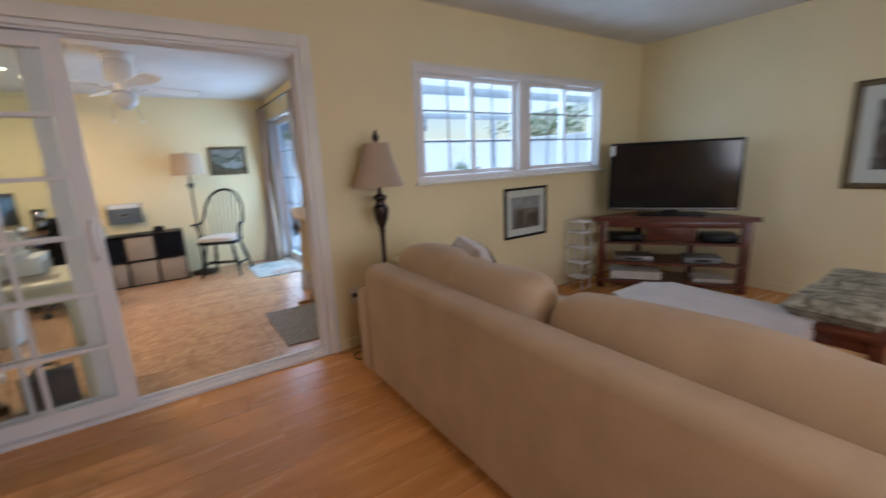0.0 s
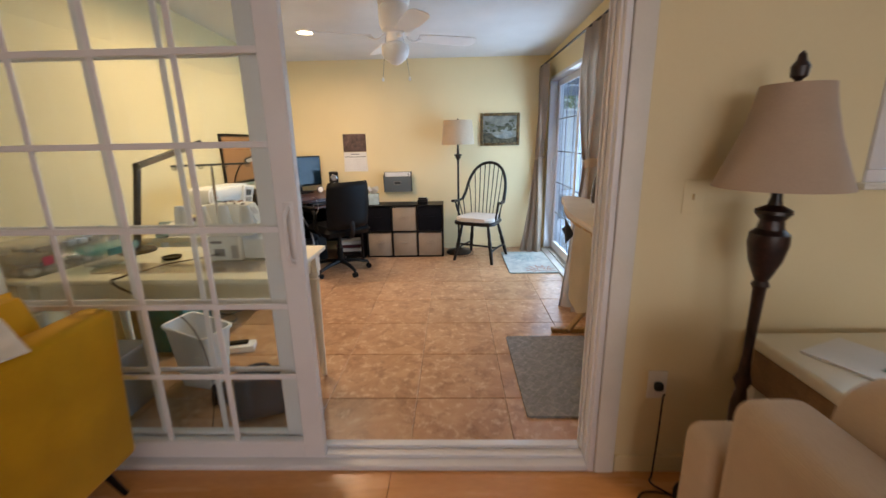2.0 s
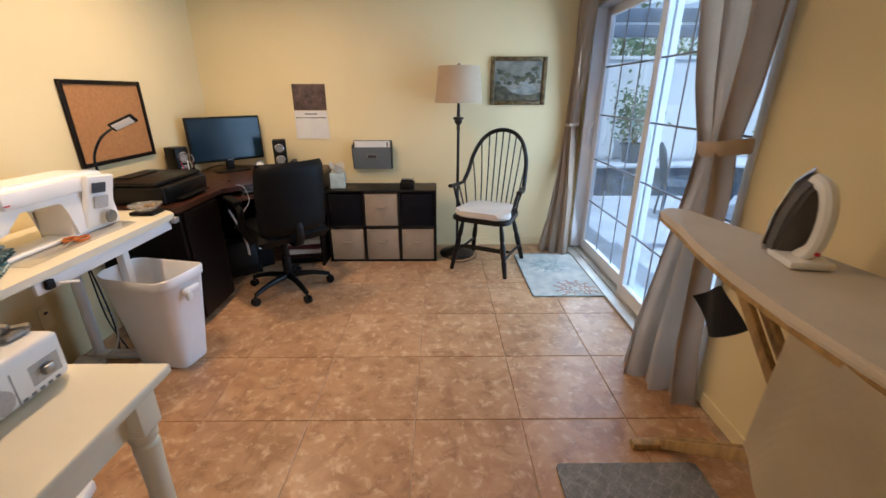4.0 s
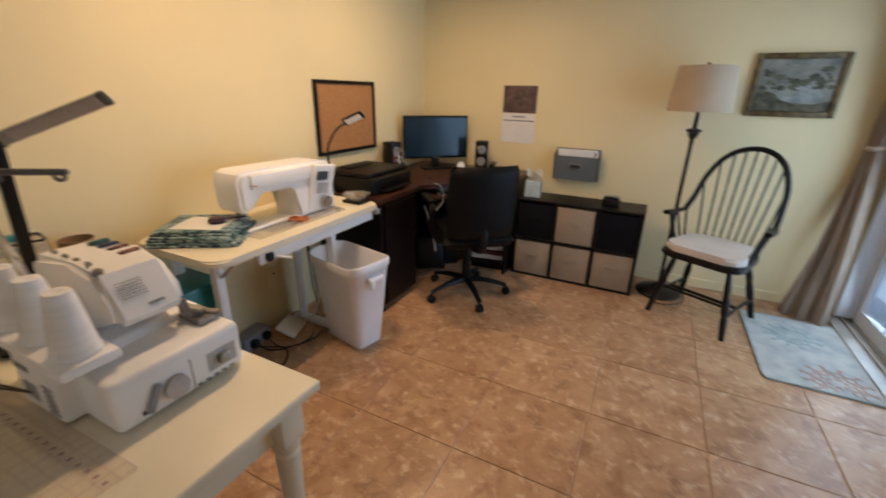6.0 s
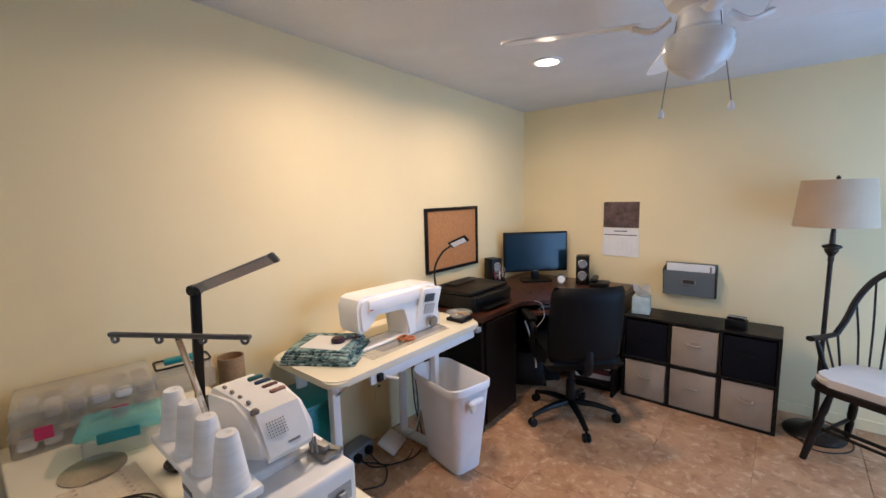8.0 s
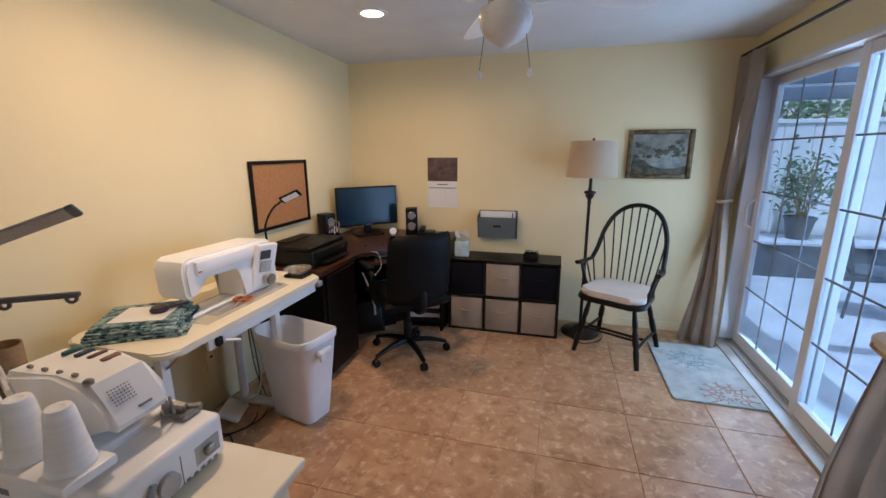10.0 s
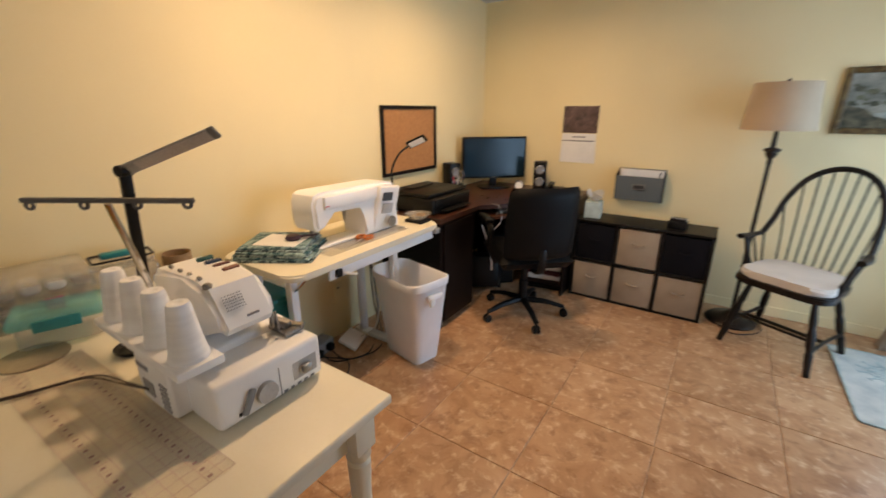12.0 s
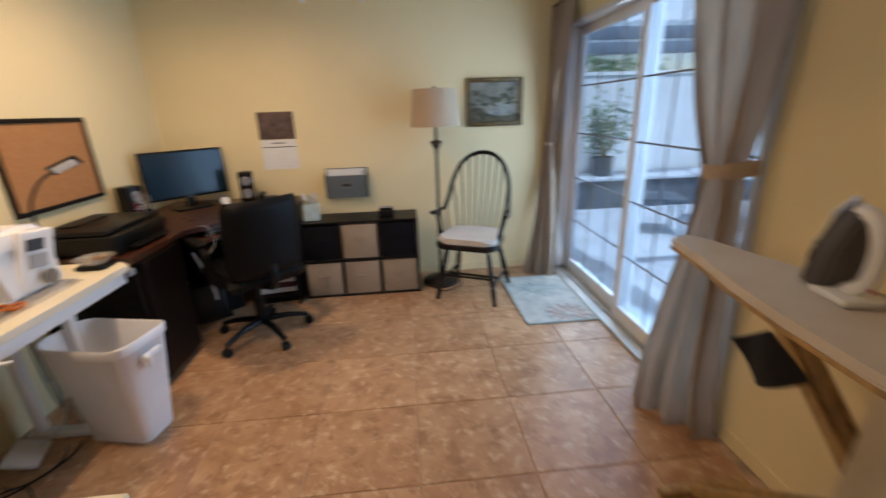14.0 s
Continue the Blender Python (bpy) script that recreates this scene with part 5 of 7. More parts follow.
def windsor(at, turn):
    """A bow-back armchair; it faces local -y."""
    c = thing("windsor_chair", "black painted bow-back Windsor armchair", "chair", at, turn)
    w = CHAIRBLACK
    bm = B()
    plate(bm, [(x * (1 - 0.42 * (y + 0.02)), y) for x, y in rounded(-0.218, 0.218, -0.235, 0.200, 0.085, 6)], 0.415, 0.45)
    bmesh.ops.bevel(bm, geom=[e for e in bm.edges if abs(e.verts[0].co.z - e.verts[1].co.z) < 1e-5], offset=0.008, segments=2, affect="EDGES")
    part("seat", bm, w, c)
    half = [(-0.248, 0.07, 0.655), (-0.236, 0.135, 0.735), (-0.218, 0.190, 0.855), (-0.170, 0.238, 0.965), (-0.095, 0.268, 1.030), (0, 0.278, 1.052)]
    bow = half + [(-x, y, z) for x, y, z in half[-2::-1]]
    arm = [(-0.272, -0.13, 0.655), (-0.268, -0.02, 0.648), (-0.248, 0.07, 0.655)]
    part("bow", tube(B(), bow, 0.016, 10, sub=8), w, c, "bent wood hoop")
    for s in (-1, 1):
        part("arm", tube(B(), [(s * abs(x), y, z) for x, y, z in arm], (0.022, 0.017), 10, flat=0.7), w, c)
        part("arm_post", lathe(B(), [(0.010, 0), (0.015, 0.05), (0.010, 0.09), (0.014, 0.13), (0.008, 0.215)], 10, (s * 0.205, -0.07, 0.445), pose(0, 0, 0, 8, s * 14, 0)), w, c)
        for k, y in enumerate((0.0, 0.055)):
            part("arm_spindle", rod(B(), (s * 0.205, y, 0.448), (s * (0.262 - 0.03 * k), y, 0.655), 0.006, n=8), w, c)
    for i in range(9):
        u = -1 + 2 * i / 8
        x0, x1 = u * 0.165, u * 0.222
        z1 = 1.050 - 0.20 * abs(u) ** 2.6
        y1 = 0.278 - 0.092 * abs(u) ** 2.6
        part("spindle", tube(B(), [(x0, 0.165 - 0.03 * abs(u), 0.448), ((x0 + x1) / 2, (0.165 + y1) / 2, (0.45 + z1) / 2), (x1, y1, z1)], 0.0055, 8), w, c)
    lg = [(0.016, 0), (0.017, 0.04), (0.020, 0.12), (0.015, 0.14), (0.021, 0.17), (0.021, 0.24), (0.015, 0.27), (0.019, 0.30), (0.012, 0.435)]
    for sx in (-1, 1):
        for sy in (-1, 1):
            foot = Vector((sx * 0.225, sy * 0.20 + (0.05 if sy > 0 else 0), 0))
            top = Vector((sx * 0.15, sy * 0.135, 0.42))
            m = (top - foot).to_track_quat("Z", "Y").to_matrix().to_4x4()
            part("leg", lathe(B(), [(0, 0)] + lg + [(0, 0.435)], 12, foot, m), w, c)
        part("side_stretcher", tube(B(), [(sx * 0.205, -0.18, 0.135), (sx * 0.20, 0.02, 0.14), (sx * 0.205, 0.215, 0.135)], 0.011, 8), w, c)
    part("cross_stretcher", tube(B(), [(-0.20, 0.0, 0.14), (0, 0.0, 0.142), (0.20, 0.0, 0.14)], 0.011, 8), w, c)
    part("front_stretcher", rod(B(), (-0.20, -0.165, 0.19), (0.20, -0.165, 0.19), 0.009, n=8), w, c)
    bm = B()
    plate(bm, [(x * (1 - 0.42 * (y + 0.02)), y) for x, y in rounded(-0.205, 0.205, -0.220, 0.165, 0.075, 6)], 0.452, 0.495)
    bmesh.ops.bevel(bm, geom=[e for e in bm.edges if abs(e.verts[0].co.z - e.verts[1].co.z) < 1e-5], offset=0.014, segments=3, affect="EDGES")
    cu = solid("seat_cushion", bm, SEATCLOTH, "cream cloth cushion on the Windsor chair seat", "cushion", at, turn)
    return c


windsor((0.910, 5.845, 0), -27)

# door mat
dm = thing("door_mat", "pale floral door mat by the patio door", "mat", (1.43, 5.66, 0))
part("mat_base", plate(B(), rounded(-0.255, 0.255, -0.395, 0.395, 0.02), 0.0, 0.009), MATRUG, dm)
part("binding", tube(B(), [(x, y, 0.006) for x, y in rounded(-0.255, 0.255, -0.395, 0.395, 0.02, 3)] + [(0.255, 0.375, 0.006)], 0.006, 6, curve=False), MATSAGE, dm)
for nm, cx, cy, r, m in (("rosette", -0.03, 0.15, 0.12, MATSAGE), ("rosette", 0.07, -0.29, 0.13, MATROSE)):
    bm = B()
    for ring, k in ((1.0, 12), (0.66, 9), (0.34, 6)):
        for i in range(k):
            t = 2 * math.pi * i / k + ring
            px, py = cx + r * ring * math.cos(t), cy + r * ring * math.sin(t)
            if abs(px) > 0.235 or abs(py) > 0.375:
                continue
            tube(bm, [(px + 0.035 * ring * math.cos(t + a), py + 0.035 * ring * math.sin(t + a), 0.0095) for a in (0.9, 1.9, 3.1, 4.3, 5.3)], 0.005, 5, sub=2, flat=0.3)
    part(nm, bm, m, dm, "woven flower motif")

# ---- curtains and rod ----
def curtain(name, label, rows, folds, seed):
    """A pleated curtain. rows: height, centre x, centre y, width, pleat depth, turn in degrees."""
    top = thing(name, label, "curtain")
    bm = B()
    n = 96
    rnd = random.Random(seed)
    ph = [rnd.uniform(0, 6.28) for _ in range(3)]
    zs = np.linspace(rows[0][0], rows[-1][0], 40)
    cols = [np.interp(-zs, [-r[0] for r in rows], [r[k] for r in rows]) for k in range(6)]
    grid = []
    for j, z in enumerate(zs):
        _, cx, cy, w, dep, turn = (c[j] for c in cols)
        t = radians(turn)
        row = []
        for i in range(n + 1):
            u = i / n - 0.5
            a = 2 * math.pi * folds * u
            off = dep * (math.sin(a + ph[0] + 0.5 * math.sin(z * 2.2)) + 0.35 * math.sin(2.3 * a + ph[1] + z * 1.4))
            s = u * w + 0.25 * dep * math.sin(2 * a + ph[2])
            row.append(bm.verts.new((cx + s * math.cos(t) - off * math.sin(t), cy + s * math.sin(t) + off * math.cos(t), z)))
        grid.append(row)
    for a, b in zip(grid, grid[1:]):
        for i in range(n):
            bm.faces.new((a[i], a[i + 1], b[i + 1], b[i]))
    bmesh.ops.solidify(bm, geom=bm.faces[:], thickness=0.003)
    part("panel", bm, CURTAIN, top, soft=80)
    return top


near = curtain("curtain", "taupe curtain panel tied back beside the patio door",
               [(2.06, 1.615, 4.42, 0.50, 0.030, 90), (1.75, 1.60, 4.42, 0.46, 0.034, 90), (1.35, 1.60, 4.37, 0.30, 0.036, 92), (1.13, 1.60, 4.335, 0.15, 0.034, 95),
                (0.98, 1.60, 4.33, 0.19, 0.036, 98), (0.6, 1.58, 4.35, 0.28, 0.036, 106), (0.25, 1.565, 4.36, 0.34, 0.036, 114), (-0.006, 1.555, 4.33, 0.38, 0.044, 122)], 3, 3)
tie = B()
tube(tie, [(1.695, 4.275, 1.14), (1.64, 4.250, 1.14), (1.575, 4.268, 1.13), (1.553, 4.335, 1.12), (1.568, 4.40, 1.12), (1.61, 4.425, 1.13), (1.66, 4.41, 1.13)], 0.006, 10, flat=5.0)
part("tie_back", tie, CURTAIN, near, "wide cloth tie-back band")
far = curtain("curtain", "taupe curtain panel tied back in the corner",
              [(2.06, 1.615, 6.13, 0.32, 0.026, 90), (1.6, 1.615, 6.17, 0.24, 0.026, 92), (1.2, 1.61, 6.235, 0.14, 0.026, 96), (1.08, 1.61, 6.25, 0.11, 0.024, 98), (0.9, 1.60, 6.235, 0.14, 0.026, 108),
               (0.5, 1.57, 6.175, 0.20, 0.028, 124), (-0.006, 1.515, 6.12, 0.28, 0.028, 142)], 3, 8)
part("tie_back", tube(B(), [(1.69, 6.29, 1.09), (1.62, 6.315, 1.09), (1.575, 6.27, 1.08), (1.585, 6.205, 1.08), (1.66, 6.19, 1.09)], 0.005, 10, flat=2.5), CURTAIN, far, "cloth tie-back band")
cr = thing("curtain_rod", "dark metal curtain rod on brackets", "curtain rod")
part("rod", rod(B(), (1.615, 4.13, 2.075), (1.615, 6.31, 2.075), 0.009), BRONZE, cr)
for y in (4.17, 6.29):
    part("bracket", tube(B(), [(XR - 0.001, y, 2.06), (1.66, y, 2.055), (1.615, y, 2.064)], 0.006, 6), BRONZE, cr)
part("finial", lathe(B(), [(0, 0), (0.012, 0.002), (0.018, 0.015), (0.012, 0.032), (0, 0.036)], 12, (1.615, 4.132, 2.075), pose(0, 0, 0, 90, 0, 0)), BRONZE, cr)

# ---- office: the desk corner ----
ds = thing("corner_desk", "dark brown wooden corner desk", "desk", (0, 0, 0))
top = [(XL + 0.01, 4.885), (-0.895, 4.885), (-0.895, 5.36), (-0.52, 5.80), (-0.41, 5.80), (-0.41, YF - 0.015), (XL + 0.01, YF - 0.015)]
bm = B()
plate(bm, top, 0.715, 0.745)
bmesh.ops.bevel(bm, geom=[e for e in bm.edges if abs(e.verts[0].co.z - e.verts[1].co.z) < 1e-5 and e.verts[0].co.z > 0.74], offset=0.004, segments=2, affect="EDGES")
part("desk_top", bm, DESKTOP, ds, "polished dark brown desk top")
part("end_panel", bx(B(), XL + 0.02, -0.905, 4.895, 4.92, 0, 0.714, 0.002, 1), ESPRESSO, ds)
part("drawer_case", bx(B(), XL + 0.02, -0.91, 4.921, 5.30, 0.03, 0.714, 0.002, 1), ESPRESSO, ds)
part("cupboard_door", bx(B(), -0.9095, -0.893, 4.93, 5.29, 0.05, 0.70, 0.003, 1), ESPRESSO, ds)
part("end_panel", bx(B(), -0.435, -0.415, 5.83, YF - 0.02, 0, 0.714, 0.002, 1), ESPRESSO, ds)
part("modesty_panel", bx(B(), XL + 0.03, XL + 0.05, 5.32, YF - 0.05, 0.12, 0.714), ESPRESSO, ds)
part("modesty_panel", bx(B(), XL + 0.06, -0.44, YF - 0.05, YF - 0.03, 0.12, 0.714), ESPRESSO, ds)
part("keyboard_tray", plate(B(), [(-0.28, -0.12), (0.28, -0.12), (0.28, 0.12), (-0.28, 0.12)], 0, 0.018, pose(-0.72, 5.66, 0.655, 0, 0, 49.5)), DESKTOP, ds)
part("tray_rail", rod(B(), (-0.93, 5.60, 0.68), (-0.80, 5.45, 0.68), 0.008), GREYMETAL, ds)

tw = thing("computer_tower", "black computer tower under the desk", "computer", (-1.05, 5.95, 0), 45)
part("case", bx(B(), -0.10, 0.10, -0.20, 0.20, 0.0, 0.42, 0.006), BLACKPLASTIC, tw)
part("power_light", bx(B(), -0.012, 0.012, -0.202, -0.2003, 0.16, 0.175), WHITEPLASTIC, tw)
kb = thing("keyboard", "grey keyboard on the pull-out tray", "keyboard", (-0.72, 5.66, 0.6735), 49.5)
part("case", box(B(), (0, 0, 0.009), (0.42, 0.14, 0.018), 0.005, 2), BLACKPLASTIC, kb)
for j in range(4):
    part("key_row", bx(B(), -0.195, 0.195, -0.055 + 0.029 * j, -0.032 + 0.029 * j, 0.0185, 0.023, 0.002, 1), GREYPLASTIC, kb)

mo = thing("monitor", "black flat computer monitor, switched off", "monitor", (-1.135, 6.04, 0.7455), 44.5)
mcase = part("case", box(B(), (0, 0.02, 0.245), (0.545, 0.035, 0.335), 0.008, 2), BLACKPLASTIC, mo)
part("screen", bx(B(), -0.257, 0.257, -0.0005, 0.0022, 0.095, 0.398), SCREEN, mcase)
part("brand_mark", bx(B(), -0.02, 0.02, -0.0008, 0.0022, 0.083, 0.089), GREYMETAL, mo)
part("neck", bx(B(), -0.03, 0.03, 0.015, 0.04, 0.012, 0.09, 0.004), BLACKPLASTIC, mo)
part("foot", plate(B(), rounded(-0.13, 0.13, -0.085, 0.10, 0.05), 0, 0.012), BLACKPLASTIC, mo)


def speaker(at, turn):
    s = thing("speaker", "small black two-cone speaker with silver rings", "speaker", at, turn, "desk speakers")
    cabinet = part("cabinet", box(B(), (0, 0, 0.115), (0.10, 0.11, 0.23), 0.008, 2), BLACKPLASTIC, s)
    for z, r in ((0.165, 0.036), (0.072, 0.038)):
        y = pose(0, -0.055, z, 90, 0, 0)
        part("ring", lathe(B(), [(r * 0.78, -0.001), (r, -0.001), (r, 0.005), (r * 0.86, 0.007), (r * 0.78, 0.003)], 24, (0, 0, 0), y), CHROME, cabinet)
        part("cone", lathe(B(), [(0, 0.004), (r * 0.3, 0.004), (r * 0.35, 0.0005), (r * 0.76, 0.004), (r * 0.76, 0.0)], 24, (0, 0, 0), y), GREYPLASTIC, cabinet)


speaker((-0.775, 6.15, 0.7455), 18)
speaker((-1.315, 5.66, 0.7455), 68)
ck = thing("desk_clock", "small round silver desk clock", "clock", (-0.90, 6.02, 0.7455), 30)
part("case", lathe(B(), [(0, -0.008), (0.034, -0.008), (0.038, 0), (0.034, 0.012), (0, 0.012)], 24, (0, 0, 0.046), pose(0, 0, 0, 80, 0, 0)), GREYMETAL, ck)
part("dial", lathe(B(), [(0, 0), (0.029, 0), (0.029, 0.0012), (0, 0.0012)], 24, (0, -0.0125, 0.0435), pose(0, 0, 0, 80, 0, 0)), PAPER, ck)
part("foot", bx(B(), -0.025, 0.025, -0.02, 0.02, 0, 0.010, 0.003), GREYMETAL, ck)
ph = thing("desk_phone", "black desk phone handset on its base", "phone", (-0.63, 6.12, 0.7455), 12)
part("base", box(B(), (0, 0, 0.018), (0.14, 0.15, 0.036), 0.008, 2), BLACKPLASTIC, ph)
part("handset", box(B(), (-0.035, 0.01, 0.055), (0.045, 0.17, 0.030), 0.012, 3), BLACKPLASTIC, ph)
pcup = thing("pen_cup", "black wire cup with pens and scissors", "pen cup", (-1.19, 5.56, 0.7455))
part("cup", lathe(B(), [(0, 0), (0.038, 0), (0.042, 0.095), (0.039, 0.095), (0.036, 0.005), (0, 0.005)], 18), BLACKPLASTIC, pcup)
rnd = random.Random(5)
for i in range(6):
    a = i * 1.05
    part("pen", rod(B(), (0.012 * math.cos(a), 0.012 * math.sin(a), 0.006), (0.045 * math.cos(a), 0.045 * math.sin(a), 0.135 + 0.02 * rnd.random()), 0.004, n=6), (BLACKPLASTIC, REDINK, WHITEPLASTIC)[i % 3], pcup)
sc = B()
for s in (-1, 1):
    tube(sc, [(s * 0.022 + 0.022 * math.cos(t), 0.0, 0.165 + 0.026 * math.sin(t)) for t in [k * 0.7 for k in range(10)]], 0.004, 6, sub=3)
part("scissors_handle", sc, GREYPLASTIC, pcup, "grey scissors handle loops")
md = thing("desk_box", "low dark desk box beside the pen cup", "box", (-1.30, 5.50, 0.7455), 10)
part("body", bx(B(), -0.06, 0.06, -0.05, 0.05, 0, 0.05, 0.004), BLACKPLASTIC, md)

pr = thing("printer", "black all-in-one inkjet printer on the desk", "printer", (-1.165, 5.15, 0.7455), 90)
part("body", box(B(), (0, 0, 0.051), (0.44, 0.37, 0.100), 0.014, 3), BLACKPLASTIC, pr)
part("scanner_lid", box(B(), (0, 0.012, 0.115), (0.435, 0.34, 0.024), 0.008, 2), BLACKPLASTIC, pr)
part("front_panel", box(B(), (0.0, -0.186, 0.072), (0.40, 0.02, 0.050), 0.004, 2), BLACKPLASTIC, pr, "black control panel")
part("output_tray", bx(B(), -0.15, 0.15, -0.235, -0.186, 0.018, 0.026, 0.002, 1), BLACKPLASTIC, pr)
part("top_ridge", bx(B(), -0.12, 0.12, 0.05, 0.14, 0.1275, 0.134, 0.003, 1), BLACKPLASTIC, pr)

gl = thing("gooseneck_lamp", "black gooseneck desk lamp with a flat head", "lamp", (-1.285, 4.935, 0.7455))
part("base", lathe(B(), [(0, 0), (0.024, 0), (0.026, 0.012), (0.022, 0.03), (0.010, 0.035), (0, 0.035)], 18), BLACKPLASTIC, gl)
part("gooseneck", tube(B(), [(0, 0, 0.03), (-0.005, -0.01, 0.14), (0.0, -0.02, 0.26), (0.035, 0.015, 0.36), (0.075, 0.07, 0.41)], 0.0065, 8), BLACKPLASTIC, gl)
gz = -Vector((0.42, -0.62, -0.62)).normalized()
gy = (Vector((0.55, 0.45, 0.62)) - gz * gz.dot(Vector((0.55, 0.45, 0.62)))).normalized()
gx = gy.cross(gz)
gm = Matrix((gx, gy, gz)).transposed().to_4x4()
gc = Vector((0.075, 0.07, 0.412)) + gy * 0.055
part("head", box(B(), gc, (0.056, 0.135, 0.014), 0.0065, 3, gm), BLACKPLASTIC, gl)
part("diffuser", box(B(), gc - gz * 0.0085, (0.040, 0.105, 0.004), 0.0015, 1, gm), WHITEPLASTIC, gl)
bw = thing("trinket_bowl", "clear glass bowl of pins on a black stand", "bowl", (-1.00, 4.80, 0.7385))
part("stand", bx(B(), -0.06, 0.06, -0.05, 0.05, 0, 0.018, 0.003), BLACKPLASTIC, bw)
part("bowl", lathe(B(), [(0, 0.0185), (0.04, 0.0185), (0.072, 0.045), (0.078, 0.05), (0.074, 0.05), (0.038, 0.023), (0, 0.022)], 22), CLEARPLASTIC, bw)
pn = B()
for i in range(14):
    a = rnd.uniform(0, 6.28)
    r = rnd.uniform(0, 0.045)
    box(pn, (r * math.cos(a), r * math.sin(a), 0.035 + 0.01 * rnd.random()), (0.014, 0.010, 0.006), 0.001, 1, pose(0, 0, 0, 20 * rnd.random(), 0, 360 * rnd.random()))
part("pins", pn, KRAFT, bw)

# cork board
cb = thing("cork_board", "cork notice board in a dark wooden frame", "notice board", (XL, 5.262, 1.168))
w, h = 0.605, 0.452
bm = B()
for y in (-w / 2, w / 2 - 0.022):
    bx(bm, 0.001, 0.020, y, y + 0.022, -h / 2, h / 2, 0.003)
for z in (-h / 2, h / 2 - 0.022):
    bx(bm, 0.001, 0.0195, -w / 2 + 0.022, w / 2 - 0.022, z, z + 0.022, 0.003)
part("frame", bm, ESPRESSO, cb)
part("cork_panel", bx(B(), 0.001, 0.010, -w / 2 + 0.022, w / 2 - 0.022, -h / 2 + 0.022, h / 2 - 0.022), CORK, cb)

# office chair
oc = thing("office_chair", "black leather swivel office chair on castors", "office chair", (-0.555, 5.405, 0), 42)
bm = B()
for i in range(5):
    a = radians(-90 + 72 * i)
    d = Vector((math.cos(a), math.sin(a), 0))
    arm = tube(B(), [d * 0.03 + Vector((0, 0, 0.115)), d * 0.16 + Vector((0, 0, 0.105)), d * 0.28 + Vector((0, 0, 0.075))], (0.026, 0.017), 8, flat=0.8)
    spoke = part("base_arm", arm, BLACKPLASTIC, oc)
    ca = B()
    for s in (-1, 1):
        m = pose(d.x * 0.285 + s * 0.013 * -d.y, d.y * 0.285 + s * 0.013 * d.x, 0.028) @ pose(0, 0, 0, 90, 0, math.degrees(a))
        lathe(ca, [(0, -0.008), (0.024, -0.008), (0.028, 0), (0.024, 0.008), (0, 0.008)], 14, (0, 0, 0), m)
    rod(ca, d * 0.283 + Vector((0, 0, 0.03)), d * 0.283 + Vector((0, 0, 0.07)), 0.008)
    part("castor", ca, BLACKPLASTIC, spoke)
part("gas_lift", lathe(B(), [(0.03, 0.10), (0.03, 0.26), (0.022, 0.262), (0.022, 0.40), (0, 0.40)], 18), BLACKPLASTIC, oc)
part("seat_plate", bx(B(), -0.12, 0.12, -0.12, 0.14, 0.395, 0.415), BLACKPLASTIC, oc)
part("seat", pillow(B(), (0, 0.0, 0.465), (0.50, 0.50, 0.11), 0.25, seed=41), LEATHER, oc)
bm = B()
n, mrows = 14, 16
gs = []
for side in (-1, 1):
    g = []
    for j in range(mrows + 1):
        v = j / mrows
        z = 0.49 + 0.455 * v
        wd = 0.225 * (1 - 0.05 * (2 * v - 0.9) ** 2) * (1 - max(0, v - 0.93) * 1.0)
        row = []
        for i in range(n + 1):
            u = 2 * i / n - 1
            ed = (1 - abs(u) ** 5) ** 0.5 * (1 - abs(2 * v - 1) ** 8) ** 0.5
            crease = 0.010 * math.exp(-((z - 0.70) / 0.010) ** 2) if side < 0 else 0.012 * math.exp(-((z - 0.66) / 0.02) ** 2)
            y = -0.255 - 0.06 * v + 0.045 * (u * u) + side * (0.042 * ed - crease)
            row.append(bm.verts.new((u * wd, y, z)))
        g.append(row)
    gs.append(g)
for side, g in zip((-1, 1), gs):
    for j in range(mrows):
        for i in range(n):
            bm.faces.new((g[j][i], g[j][i + 1], g[j + 1][i + 1], g[j + 1][i]))
bmesh.ops.remove_doubles(bm, verts=bm.verts[:], dist=1e-4)
part("backrest", bm, LEATHER, oc, "tall black leather back with a cross seam", 60)
part("back_bracket", tube(B(), [(0, -0.05, 0.40), (0, -0.24, 0.40), (0, -0.30, 0.47), (0, -0.295, 0.62)], 0.026, 8, flat=0.35), BLACKPLASTIC, oc)
for s in (-1, 1):
    part("armrest", tube(B(), [(s * 0.22, -0.06, 0.42), (s * 0.262, -0.04, 0.52), (s * 0.262, -0.06, 0.64), (s * 0.26, 0.06, 0.665), (s * 0.26, 0.18, 0.66)], 0.020, 8), BLACKPLASTIC, oc)
part("arm_pad", box(B(), (-0.26, 0.08, 0.687), (0.06, 0.22, 0.03), 0.012, 3), LEATHER, oc)
part("arm_pad", box(B(), (0.26, 0.08, 0.687), (0.06, 0.22, 0.03), 0.012, 3), LEATHER, oc)
